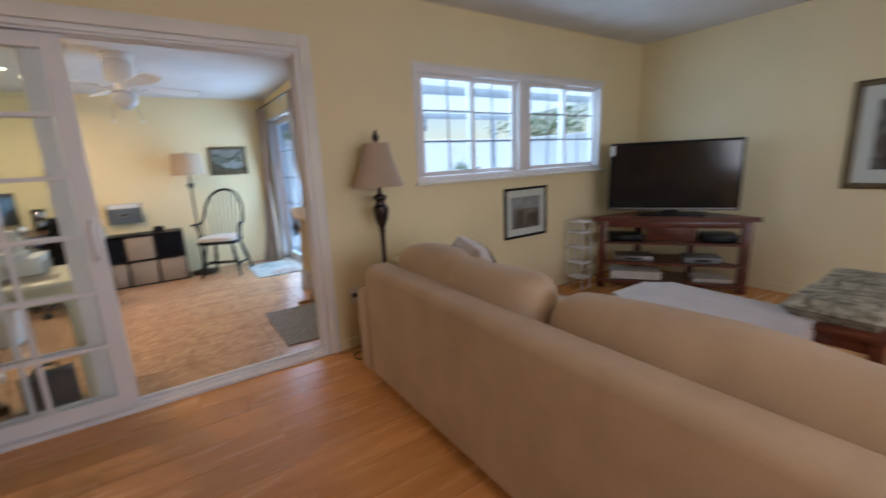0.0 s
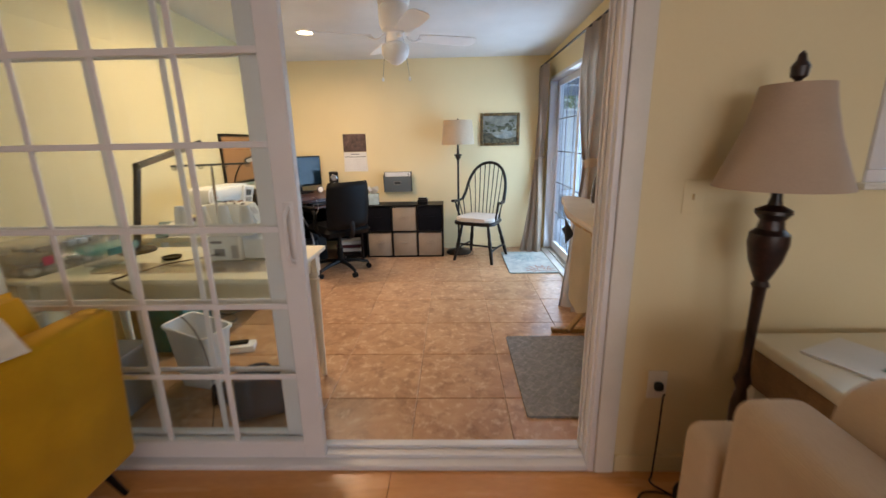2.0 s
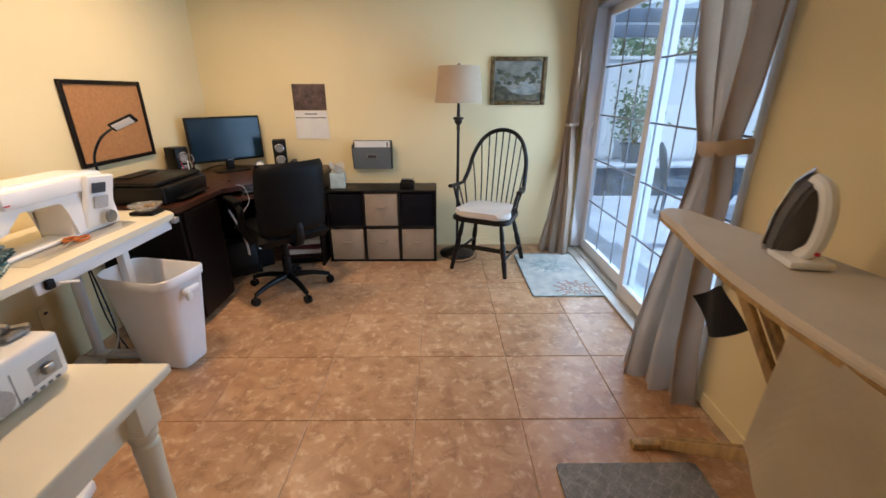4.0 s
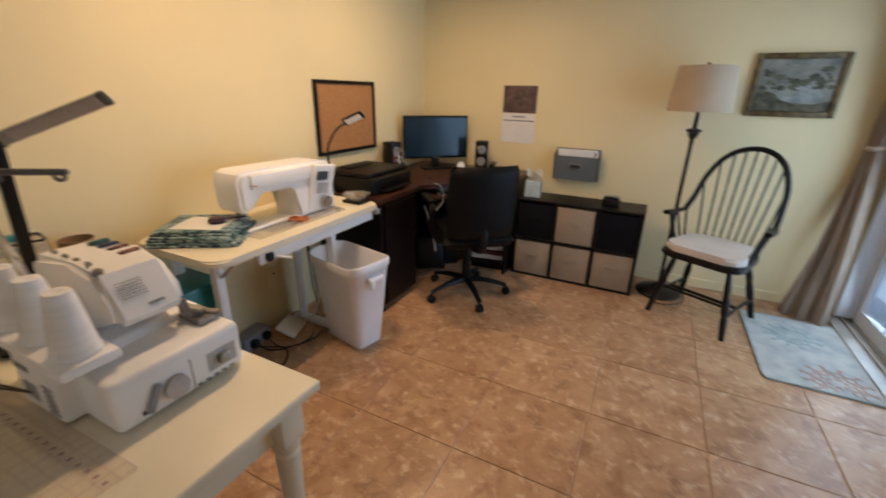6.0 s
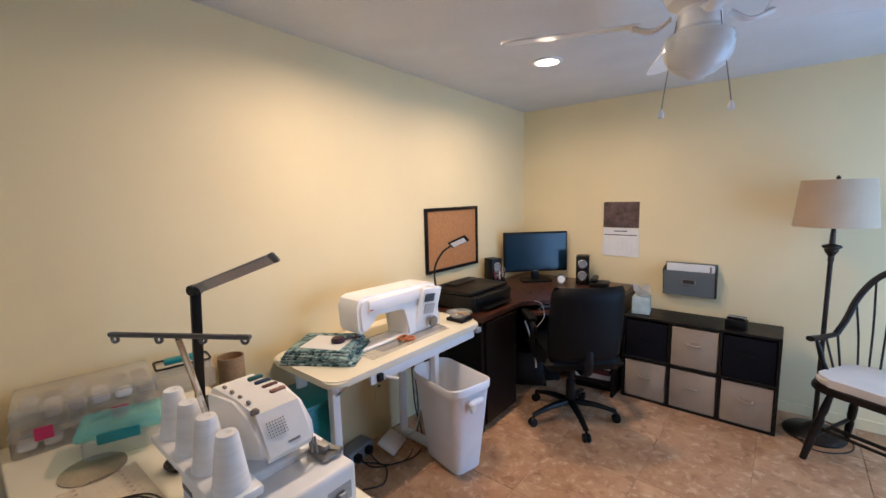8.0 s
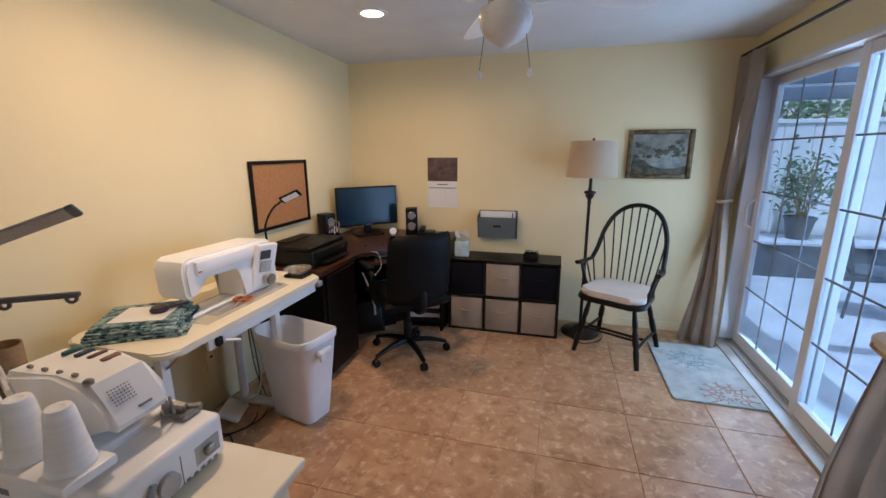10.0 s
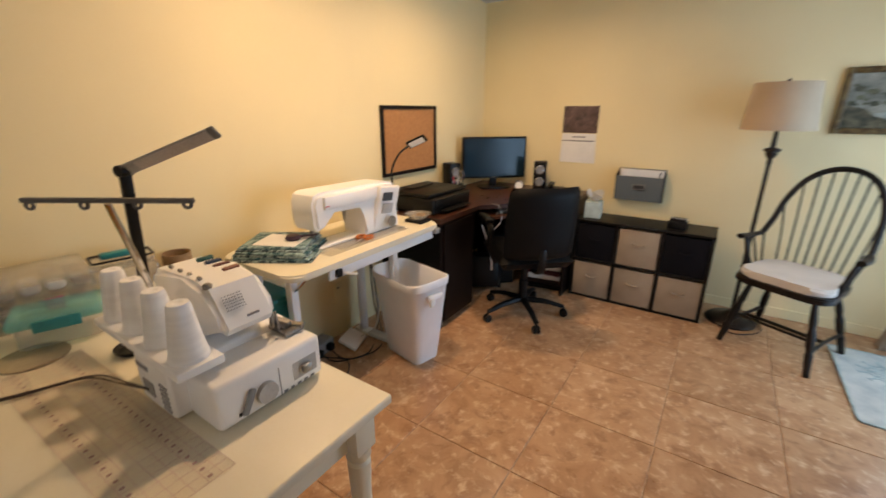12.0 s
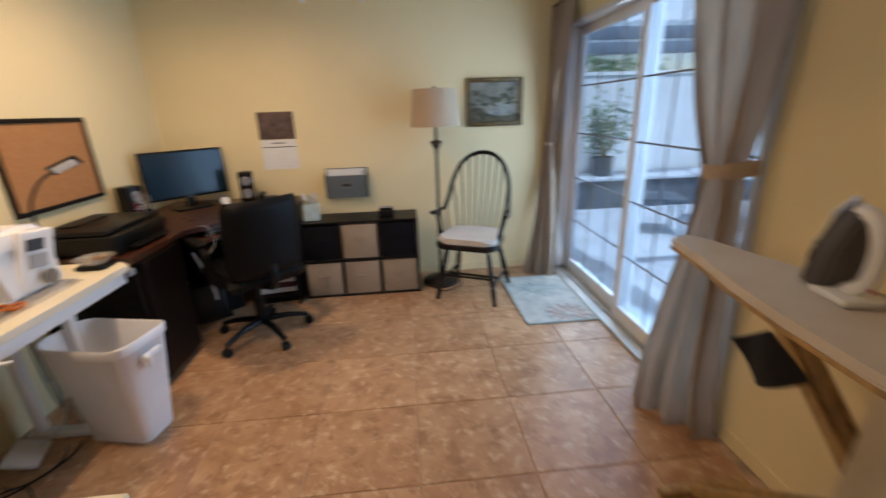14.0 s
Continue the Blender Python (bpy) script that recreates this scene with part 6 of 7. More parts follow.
# things under the desk
ub = thing("book_stack", "stack of books and magazines under the desk", "books", (-0.60, 6.0, 0), 6)
for i, m in enumerate((BLACKPLASTIC, REDBRONZE, PAPER, mat("maroon_cover", (0.10, 0.015, 0.02), 0.6), PAPER)):
    part("book", box(B(), (0.004 * (-1) ** i, 0, 0.02 + 0.04 * i), (0.27, 0.21, 0.038), 0.003, 1, pose(0, 0, 0, 0, 0, 4 * (-1) ** i)), m, ub)
sb = thing("shoulder_bag", "dark bag with a white strap under the desk", "bag", (-0.93, 5.52, 0), 30)
part("body", pillow(B(), (0, 0.16, 0.15), (0.30, 0.30, 0.20), 0.5, 10, pose(0, 0, 0, 80, 0, 0), 44), BLACKPLASTIC, sb)
part("strap", tube(B(), [(-0.02, 0.0, 0.56), (0.02, -0.05, 0.45), (0.05, -0.06, 0.33), (0.06, -0.02, 0.22)], 0.008, 6), WHITECABLE, sb, "white cable loop")
part("printer_cable", tube(B(), [(0.03, -0.34, 0.80), (0.08, -0.26, 0.76), (0.10, -0.22, 0.66), (0.05, -0.20, 0.58)], 0.003, 6), WHITECABLE, sb)

# ---- office: sewing table and what stands on it ----
sw = thing("sewing_table", "white sewing table with rounded corners on folding legs", "sewing table", (0, 0, 0))
bm = B()
plate(bm, rounded(-1.395, -0.875, 3.815, 4.865, 0.07), 0.708, 0.738)
bmesh.ops.bevel(bm, geom=[e for e in bm.edges if abs(e.verts[0].co.z - e.verts[1].co.z) < 1e-5], offset=0.008, segments=3, affect="EDGES")
part("tabletop", bm, CREAMPAINT, sw)
part("front_rail", bx(B(), -0.905, -0.89, 4.02, 4.80, 0.655, 0.7075, 0.004), WHITEPLASTIC, sw)
part("machine_inset", bx(B(), -1.20, -0.985, 4.18, 4.66, 0.7385, 0.7405), GREYPLASTIC, sw, "sunken machine platform")
part("clear_insert", bx(B(), -1.06, -0.945, 4.08, 4.64, 0.7408, 0.7438, 0.001, 1), CLEARPLASTIC, sw)
for y in (3.92, 4.60):
    part("leg_column", tube(B(), [(-1.30, y, 0.0), (-1.30, y, 0.35), (-1.29, y, 0.706)], 0.030, 10, flat=0.6), WHITEPLASTIC, sw)
    part("leg_post", bx(B(), -1.05, -1.01, y - 0.02, y + 0.02, 0.40 if y > 4.2 else 0.02, 0.7075, 0.006), WHITEPLASTIC, sw)
    part("leg_foot", bx(B(), -1.36, -0.98, y - 0.03, y + 0.03, 0, 0.03, 0.01), WHITEPLASTIC, sw)
part("support_arm", tube(B(), [(-0.93, 3.93, 0.69), (-1.03, 3.92, 0.60), (-1.25, 3.92, 0.46)], 0.007, 6), CHROME, sw)
part("clamp_lever", tube(B(), [(-0.885, 4.10, 0.672), (-0.84, 4.14, 0.66)], 0.006, 6, curve=False), WHITEPLASTIC, sw)
part("latch", bx(B(), -0.889, -0.872, 4.05, 4.08, 0.665, 0.70, 0.003), BLACKPLASTIC, sw)
part("edge_clip", bx(B(), -0.89, -0.86, 4.79, 4.83, 0.685, 0.715, 0.004), GREYPLASTIC, sw)

sm = thing("sewing_machine", "white computerised sewing machine with a grey display", "sewing machine", (0, 0, 0))
prof = [(4.085, 0.86), (4.08, 0.965), (4.095, 1.0), (4.125, 1.012), (4.57, 1.005), (4.62, 0.995), (4.645, 0.97), (4.668, 0.7445), (4.40, 0.7445), (4.405, 0.86), (4.385, 0.905), (4.36, 0.918), (4.19, 0.925), (4.165, 0.90), (4.15, 0.85), (4.10, 0.835)]
bm = B()
plate(bm, prof, -1.20, -1.03, Matrix(((0, 0, 1, 0), (1, 0, 0, 0), (0, 1, 0, 0), (0, 0, 0, 1))))
bmesh.ops.bevel(bm, geom=[e for e in bm.edges if abs(e.verts[0].co.x - e.verts[1].co.x) < 1e-6], offset=0.014, segments=3, affect="EDGES", clamp_overlap=True)
part("body", bm, WHITEPLASTIC, sm)
part("face_cover", box(B(), (-1.025, 4.335, 0.962), (0.02, 0.40, 0.062), 0.006, 2), WHITEPLASTIC, sm)
panel = part("control_panel", box(B(), (-1.02, 4.545, 0.872), (0.028, 0.155, 0.235), 0.010, 3, pose(0, 0, 0, -7, 10, 0)), WHITEPLASTIC, sm)
for nm, y, z, sy, sz, mt in (("display", 4.53, 0.935, 0.075, 0.045, mat("dark_grey_display", (0.07, 0.085, 0.10), 0.3)), ("key_pad", 4.535, 0.870, 0.080, 0.055, mat("pale_grey_keys", (0.45, 0.45, 0.46), 0.5))):
    part(nm, box(B(), (-0.9990 + (z - 0.872) * 0.176, y, z), (0.006, sy, sz), 0.002, 1, pose(0, 0, 0, -7, 10, 0)), mt, panel)
part("dial", lathe(B(), [(0, 0), (0.030, 0), (0.028, 0.010), (0.012, 0.012), (0, 0.010)], 22, (-0.994, 4.556, 0.797), pose(0, 0, 0, 0, 94, 0)), GREYMETAL, panel, "silver jog dial")
part("brand_mark", bx(B(), -1.0145, -1.0138, 4.135, 4.158, 0.946, 0.951), REDINK, sm, "small red lettering mark")
part("needle_clamp", rod(B(), (-1.10, 4.115, 0.838), (-1.10, 4.115, 0.775), 0.010), GREYMETAL, sm)
part("presser_foot", bx(B(), -1.13, -1.08, 4.095, 4.14, 0.757, 0.774, 0.003), GREYMETAL, sm)
part("free_arm", box(B(), (-1.10, 4.22, 0.751), (0.11, 0.36, 0.013), 0.004, 2), WHITEPLASTIC, sm)

fs = thing("fabric_stack", "folded teal print fabrics piled on the sewing table", "fabric", (-1.180, 4.005, 0.7385), 30)
rnd = random.Random(11)
for i in range(6):
    bm = B()
    s = (0.35 - 0.012 * i, 0.29 - 0.008 * i, 0.0105)
    box(bm, (rnd.uniform(-0.01, 0.01), rnd.uniform(-0.01, 0.01), 0.005 + 0.0100 * i), s, 0.0045, 3, pose(0, 0, 0, 0, 0, rnd.uniform(-5, 5)))
    for v in bm.verts:
        v.co.z += 0.003 * noise.noise((v.co.x * 12, v.co.y * 12, i * 3.0))
    part("folded_cloth", bm, FABRICTEAL if i % 2 else FABRICDARK, fs)
pt = thing("pattern_card", "white paper pattern lying on the folded fabric", "paper", (-1.17, 4.0, 0.8005), 26)
part("card", box(B(), (0, 0, 0), (0.20, 0.17, 0.003), 0.001, 1), PAPER, pt)
br = thing("lint_brush", "dark oval lint brush on the fabric pile", "brush", (-1.13, 4.03, 0.8025), 60)
part("head", lathe(B(), [(0, 0), (0.030, 0.002), (0.036, 0.010), (0.028, 0.022), (0, 0.026)], 20), mat("plum_plastic", (0.030, 0.012, 0.030), 0.35), br)
part("handle", tube(B(), [(0.03, 0, 0.012), (0.07, 0.0, 0.012), (0.11, 0.0, 0.012)], (0.010, 0.006), 8, flat=0.6), mat("plum_grip", (0.035, 0.015, 0.03), 0.4), br)
tl = thing("seam_scissors", "orange-handled scissors on the machine bed", "scissors", (-0.995, 4.33, 0.7445), 20)
sc = B()
for s in (-1, 1):
    tube(sc, [(0.022 * s + 0.020 * math.cos(t), 0.035 + 0.030 * math.sin(t), 0.008) for t in [k * 0.7 for k in range(10)]], 0.006, 6, sub=3)
part("handle", sc, ORANGE, tl)
part("blade", plate(B(), [(-0.008, 0.0), (0.008, 0.0), (0.0, -0.09)], 0.006, 0.010), CHROME, tl)

# waste bin
wb = thing("waste_bin", "tall white plastic waste bin with a rounded rim", "bin", (-0.905, 4.595, 0), -12)
bm = B()
rings = []
for z, w, d, r, ox, oy in ((0.0, 0.29, 0.17, 0.035, 0, 0), (0.01, 0.295, 0.175, 0.04, 0, 0), (0.25, 0.345, 0.215, 0.055, 0.024, -0.020), (0.475, 0.392, 0.255, 0.068, 0.050, -0.045), (0.478, 0.405, 0.268, 0.072, 0.051, -0.045), (0.515, 0.410, 0.274, 0.072, 0.052, -0.046),
                           (0.522, 0.400, 0.264, 0.070, 0.052, -0.046), (0.515, 0.388, 0.252, 0.066, 0.052, -0.046), (0.25, 0.335, 0.205, 0.052, 0.024, -0.020), (0.02, 0.285, 0.165, 0.035, 0, 0)):
    rings.append([bm.verts.new((x + ox, y + oy, z + (0.018 * (x / 0.19) ** 2 if 0.47 < z else 0))) for x, y in rounded(-w / 2, w / 2, -d / 2, d / 2, r, 4)])
for a, b in zip(rings, rings[1:]):
    k = len(a)
    for i in range(k):
        bm.faces.new((a[i], a[(i + 1) % k], b[(i + 1) % k], b[i]))
bm.faces.new(rings[0][::-1])
bm.faces.new(rings[-1])
part("shell", bm, BINWHITE, wb, soft=50)
part("handle_lug", box(B(), (0.248, -0.045, 0.450), (0.032, 0.10, 0.035), 0.012, 3), BINWHITE, wb)
part("liner_tuft", pillow(B(), (0.262, -0.075, 0.43), (0.022, 0.03, 0.05), 0.7, 6, None, 61), PAPER, wb, "wisp of a white liner bag")

# under the sewing table
tc = thing("storage_crate", "teal plastic crate standing under the sewing table", "crate", (-1.22, 3.83, 0), 0)
part("shell", bx(B(), -0.13, 0.13, -0.14, 0.14, 0, 0.55, 0.015), TEAL, tc)
part("rim", bx(B(), -0.14, 0.14, -0.15, 0.15, 0.5505, 0.575, 0.008), TEAL, tc)
part("strap", tube(B(), [(0.145, 0.10, 0.56), (0.16, 0.12, 0.40), (0.15, 0.145, 0.25)], 0.012, 6, flat=0.4), CABLE, tc, "black carry strap")
ps = thing("power_strip", "grey power strip with plugs on the floor", "power strip", (-1.345, 4.255, 0), 8)
part("body", box(B(), (0, 0, 0.04), (0.10, 0.20, 0.08), 0.015, 3), GREYPLASTIC, ps)
for y in (-0.05, 0.04):
    part("plug", box(B(), (0.06, y, 0.045), (0.05, 0.04, 0.04), 0.008, 2), BLACKPLASTIC, ps)
ad = thing("router", "flat white router box leaning by the wall", "router", (-1.24, 4.44, 0), 20)
part("case", box(B(), (0, 0, 0.045), (0.12, 0.16, 0.022), 0.006, 2, pose(0, 0, 0, 0, 26, 0)), WHITEPLASTIC, ad)
cbk = thing("cable_bundle", "black and white power cables on the floor", "cables", (0, 0, 0))
for pts, m in (([(-1.29, 4.22, 0.05), (-1.20, 4.25, 0.006), (-1.12, 4.35, 0.006), (-1.08, 4.48, 0.006), (-1.16, 4.62, 0.01), (-1.26, 4.66, 0.20), (-1.28, 4.66, 0.60)], CABLE),
               ([(-1.29, 4.29, 0.05), (-1.17, 4.30, 0.006), (-1.10, 4.42, 0.006), (-1.20, 4.60, 0.006), (-1.25, 4.68, 0.15), (-1.24, 4.64, 0.45), (-1.25, 4.60, 0.68)], CABLE),
               ([(-1.20, 4.47, 0.06), (-1.16, 4.56, 0.10), (-1.22, 4.66, 0.2), (-1.30, 4.70, 0.25)], WHITECABLE),
               ([(-1.10, 4.10, 0.006), (-1.05, 4.20, 0.006), (-1.15, 4.30, 0.006), (-1.25, 4.22, 0.03)], CABLE)):
    part("cable", tube(B(), pts, 0.004, 6), m, cbk)
wo = thing("wall_outlet", "yellowed wall outlet low on the wall", "outlet", (XL, 4.50, 0.30))
part("plate", box(B(), (0.003, 0, 0), (0.006, 0.07, 0.115), 0.002, 1), WALL, wo)
part("slot", box(B(), (0.0065, 0, 0.02), (0.001, 0.02, 0.012)), BLACKINK, wo)

# ---- office: cream table with the overlocker ----
TZ = 0.757
tb = thing("craft_table", "cream painted wooden table with tapered turned legs", "table", (0, 0, 0))
bm = B()
bx(bm, -1.30, -0.085, 2.925, 3.495, TZ - 0.024, TZ, 0.006, 3)
part("tabletop", bm, CREAMPAINT, tb)
part("apron", bx(B(), -1.22, -0.165, 2.985, 3.003, 0.632, TZ - 0.0245), CREAMPAINT, tb)
part("apron", bx(B(), -1.22, -0.165, 3.417, 3.435, 0.632, TZ - 0.0245), CREAMPAINT, tb)
part("apron", bx(B(), -0.163, -0.145, 3.005, 3.415, 0.632, TZ - 0.0245), CREAMPAINT, tb)
part("apron", bx(B(), -1.24, -1.222, 3.005, 3.415, 0.632, TZ - 0.0245), CREAMPAINT, tb)
for x in (-1.24, -0.145):
    for y in (2.985, 3.435):
        lg = B()
        bx(lg, x - 0.030, x + 0.030, y - 0.030, y + 0.030, 0.625, TZ - 0.0245, 0.004)
        lathe(lg, [(0, 0), (0.016, 0), (0.018, 0.02), (0.025, 0.50), (0.028, 0.585), (0.022, 0.592), (0.030, 0.605), (0.030, 0.624), (0, 0.624)], 18, (x, y, 0))
        part("leg", lg, CREAMPAINT, tb)

# overlocker; its front faces +y, its needle end +x
so = thing("overlock_machine", "white overlock sewing machine with four thread cones", "overlocker", (0, 0, 0))
bm = B()
bx(bm, -0.392, -0.275, 3.208, 3.462, TZ + 0.006, 0.866, 0.012, 3)
front_base = part("base", bm, WHITEPLASTIC, so)
part("rear_base", bx(B(), -0.540, -0.388, 3.178, 3.455, TZ + 0.006, 0.884, 0.010, 3), WHITEPLASTIC, so)
bm = B()
plate(bm, [(-0.64, 0.885), (-0.64, 0.992), (-0.625, 1.011), (-0.485, 1.020), (-0.397, 1.012), (-0.362, 0.963), (-0.343, 0.933), (-0.353, 0.917), (-0.42, 0.917), (-0.445, 0.907), (-0.45, 0.885)], -3.406, -3.280, pose(0, 0, 0, 90, 0, 0))
bmesh.ops.bevel(bm, geom=[e for e in bm.edges if abs(e.verts[0].co.y - e.verts[1].co.y) < 1e-6], offset=0.012, segments=3, affect="EDGES", clamp_overlap=True)
head = part("head", bm, WHITEPLASTIC, so, "sloped white machine head")
dots = B()
for i in range(7):
    for j in range(6):
        box(dots, (-0.3610 - 0.0035 * j, 3.306 + 0.0065 * i, 0.967 + 0.0052 * j), (0.002, 0.0024, 0.0024), 0, 1, pose(0, 0, 0, 0, -35, 0))
part("vent_holes", dots, GREYINK, head)
part("brand_mark", box(B(), (-0.3500, 3.353, 0.946), (0.002, 0.028, 0.005), 0, 1, pose(0, 0, 0, 0, -32, 0)), GREYINK, so)
for i, c in enumerate(((0.012, 0.09, 0.08), (0.012, 0.035, 0.09), (0.10, 0.02, 0.015), (0.25, 0.10, 0.06))):
    x = -0.578 + 0.038 * i
    part("tension_dial", box(B(), (x, 3.380, 1.018), (0.014, 0.038, 0.010), 0.003, 2), mat("tension_colour", c, 0.5), head, "coloured thread tension dial")
for i in range(4):
    part("thread_guide", box(B(), (-0.578 + 0.042 * i, 3.303, 1.021), (0.012, 0.008, 0.008), 0.002, 1), GREYMETAL, head)
part("pressure_knob", lathe(B(), [(0.009, 0), (0.010, 0.008), (0.006, 0.012), (0, 0.013)], 14, (-0.408, 3.296, 1.010)), GREYMETAL, so)
# dials on the end face
part("end_panel_seam", bx(B(), -0.2752, -0.2742, 3.345, 3.347, 0.77, 0.838), GREYINK, so)
part("length_dial", lathe(B(), [(0, 0), (0.024, 0), (0.023, 0.010), (0, 0.012)], 22, (-0.275, 3.312, 0.800), pose(0, 0, 0, 0, 90, 0)), mat("pale_grey_dial", (0.42, 0.41, 0.41), 0.4), front_base, "round stitch length dial")
part("feed_lever", box(B(), (-0.270, 3.270, 0.803), (0.010, 0.014, 0.056), 0.004, 2, pose(0, 0, 0, -28, 0, 0)), GREYPLASTIC, front_base)
part("lever_slot", bx(B(), -0.2755, -0.2742, 3.248, 3.256, 0.778, 0.786, 0), BLACKINK, so)
part("width_knob", box(B(), (-0.268, 3.412, 0.806), (0.014, 0.026, 0.022), 0.006, 2), GREYMETAL, so)
part("knob_recess", bx(B(), -0.2755, -0.2744, 3.380, 3.444, 0.785, 0.828), mat("recess_grey", (0.42, 0.42, 0.42), 0.5), so)
ticks = B()
for i in range(5):
    bx(ticks, -0.2752, -0.2743, 3.352 + 0.018 * i, 3.362 + 0.018 * i, 0.770, 0.776)
part("marking_bar", ticks, GREYINK, so)
vents = B()
for i in range(6):
    bx(vents, -0.432, -0.398, 3.1765, 3.1785, 0.778 + 0.011 * i, 0.783 + 0.011 * i)
part("cooling_slots", vents, GREYINK, so)
part("socket_recess", bx(B(), -0.512, -0.464, 3.1765, 3.1785, 0.788, 0.822), GREYPLASTIC, so)
part("name_plate", bx(B(), -0.528, -0.474, 3.1768, 3.1785, 0.848, 0.860), GREYINK, so, "grey name lettering")
ft = B()
box(ft, (-0.365, 3.43, 0.874), (0.09, 0.05, 0.012), 0.003, 1)
box(ft, (-0.36, 3.42, 0.890), (0.05, 0.022, 0.018), 0.004, 1, pose(0, 0, 0, 0, 12, 20))
rod(ft, (-0.365, 3.405, 0.885), (-0.365, 3.40, 0.93), 0.006)
rod(ft, (-0.345, 3.405, 0.885), (-0.345, 3.40, 0.93), 0.003)
box(ft, (-0.335, 3.445, 0.878), (0.035, 0.02, 0.012), 0.003, 1, pose(0, 0, 0, 0, 0, 30))
part("presser_foot", ft, GREYMETAL, so, "steel presser foot and needles")
# spool tray and cones along the rear
tray = part("spool_tray", bx(B(), -0.718, -0.316, 3.171, 3.263, 0.8845, 0.905, 0.006), WHITEPLASTIC, so)
for i in range(4):
    x = -0.362 - 0.1025 * i
    cone = part("thread_cone", lathe(B(), [(0, 0.898), (0.037, 0.898), (0.037, 0.905), (0.035, 0.908), (0.022, 1.008), (0.019, 1.015), (0.010, 1.015), (0, 1.008)], 24, (x, 3.217, 0.0075)), CONE, tray, "white cone of thread")
part("thread_pole", tube(B(), [(-0.515, 3.250, 0.900), (-0.494, 3.220, 1.05), (-0.468, 3.183, 1.205)], 0.0065, 8), CHROME, so, "telescopic chrome thread pole")
bar = B()
p0, p1 = Vector((-0.331, 3.267, 1.214)), Vector((-0.596, 3.097, 1.210))
d = p1 - p0
ang = math.degrees(math.atan2(d.y, d.x))
box(bar, (p0 + p1) / 2, (d.length, 0.012, 0.009), 0.002, 1, pose(0, 0, 0, 0, 0, ang))
for k in (0.04, 0.33, 0.64, 0.96):
    q = p0 + d * k - Vector((0, 0, 0.008))
    lathe(bar, [(0.0045, -0.002), (0.0095, -0.002), (0.0095, 0.002), (0.0045, 0.002), (0.0045, -0.002)], 14, q, pose(0, 0, 0, 90, 0, ang))
part("thread_bar", bar, mat("dark_grey_bar", (0.085, 0.082, 0.08), 0.45), so, "grey bar with thread eyelets")
so_cord = thing("machine_cord", "black doubled power cord running off the table", "cord", (0, 0, 0))
for k in (0, 1):
    part("cord", tube(B(), [(-0.490, 3.176, 0.800), (-0.60, 3.160 + 0.008 * k, TZ + 0.022), (-0.71, 3.13 + 0.012 * k, TZ + 0.010), (-0.755 - 0.008 * k, 3.04, TZ + 0.007), (-0.785 - 0.012 * k, 2.955, TZ + 0.006), (-0.79 - 0.012 * k, 2.915, TZ - 0.02), (-0.52, 2.908, 0.58), (-0.45, 2.905, 0.30), (-0.5, 2.91, 0.01)], 0.0022, 6), mat("brown_black_cord", (0.022, 0.010, 0.008), 0.5), so_cord)

ru = thing("quilting_ruler", "clear acrylic quilting ruler with a printed grid", "ruler", (-0.54, 3.095, TZ + 0.0005), 1.5)
RL, RW = 0.70, 0.165
sheet = part("sheet", bx(B(), -RL / 2, RL / 2, -RW / 2, RW / 2, 0, 0.003), RULER, ru)
sheet.visible_shadow = False
ROSEINK = mat("rose_grey_ink", (0.52, 0.37, 0.33), 0.7)
line_y = mesh_of("grid_line", bx(B(), -0.0005, 0.0005, -RW / 2, RW / 2, 0.0031, 0.0034), ROSEINK)
line_x = mesh_of("grid_line", bx(B(), -RL / 2, RL / 2, -0.0005, 0.0005, 0.0031, 0.00345), ROSEINK)
bar_mesh = mesh_of("number_bar", bx(B(), -0.003, 0.003, 0.004, 0.012, 0.0031, 0.0036), mat("rose_brown_ink", (0.34, 0.22, 0.20), 0.7))
for i in range(29):
    ob = new("grid_line", line_y)
    ob.parent, ob.matrix_basis = ru, pose(-RL / 2 + RL * i / 28, 0, 0)
for j in range(8):
    ob = new("grid_line", line_x)
    ob.parent, ob.matrix_basis = ru, pose(0, -RW / 2 + RW * j / 7, 0)
for i in range(28):
    for j in (1, 5):
        ob = new("number_bar", bar_mesh)
        ob.parent, ob.matrix_basis = ru, pose(-RL / 2 + RL * (i + 0.5) / 28, -RW / 2 + RW * j / 7, 0)

# led lamp
ll = thing("led_desk_lamp", "black LED desk lamp with a long flat grey arm", "lamp", (-1.06, 3.400, TZ))
part("base", lathe(B(), [(0, 0), (0.085, 0), (0.088, 0.008), (0.08, 0.018), (0, 0.020)], 28), BLACKPLASTIC, ll)
e0, e1 = Vector((0.0, 0.0, 0.018)), Vector((0.097, -0.012, 0.446))
m = (e1 - e0).to_track_quat("Z", "Y").to_matrix().to_4x4()
part("stem", box(B(), (e0 + e1) / 2, (0.030, 0.022, (e1 - e0).length), 0.004, 2, m), BLACKPLASTIC, ll)
part("hinge", lathe(B(), [(0, -0.02), (0.016, -0.02), (0.018, 0), (0.016, 0.02), (0, 0.02)], 16, e1, pose(0, 0, 0, 90, 0, 20)), BLACKPLASTIC, ll)
a1 = Vector((0.353, 0.123, 0.551))
m = (a1 - e1).to_track_quat("X", "Z").to_matrix().to_4x4() @ pose(0, 0, 0, -54, 0, 0)
part("light_arm", box(B(), (e1 + a1) / 2, ((a1 - e1).length + 0.02, 0.036, 0.010), 0.004, 2, m), mat("arm_grey", (0.30, 0.285, 0.27), 0.45), ll, "flat grey light arm")
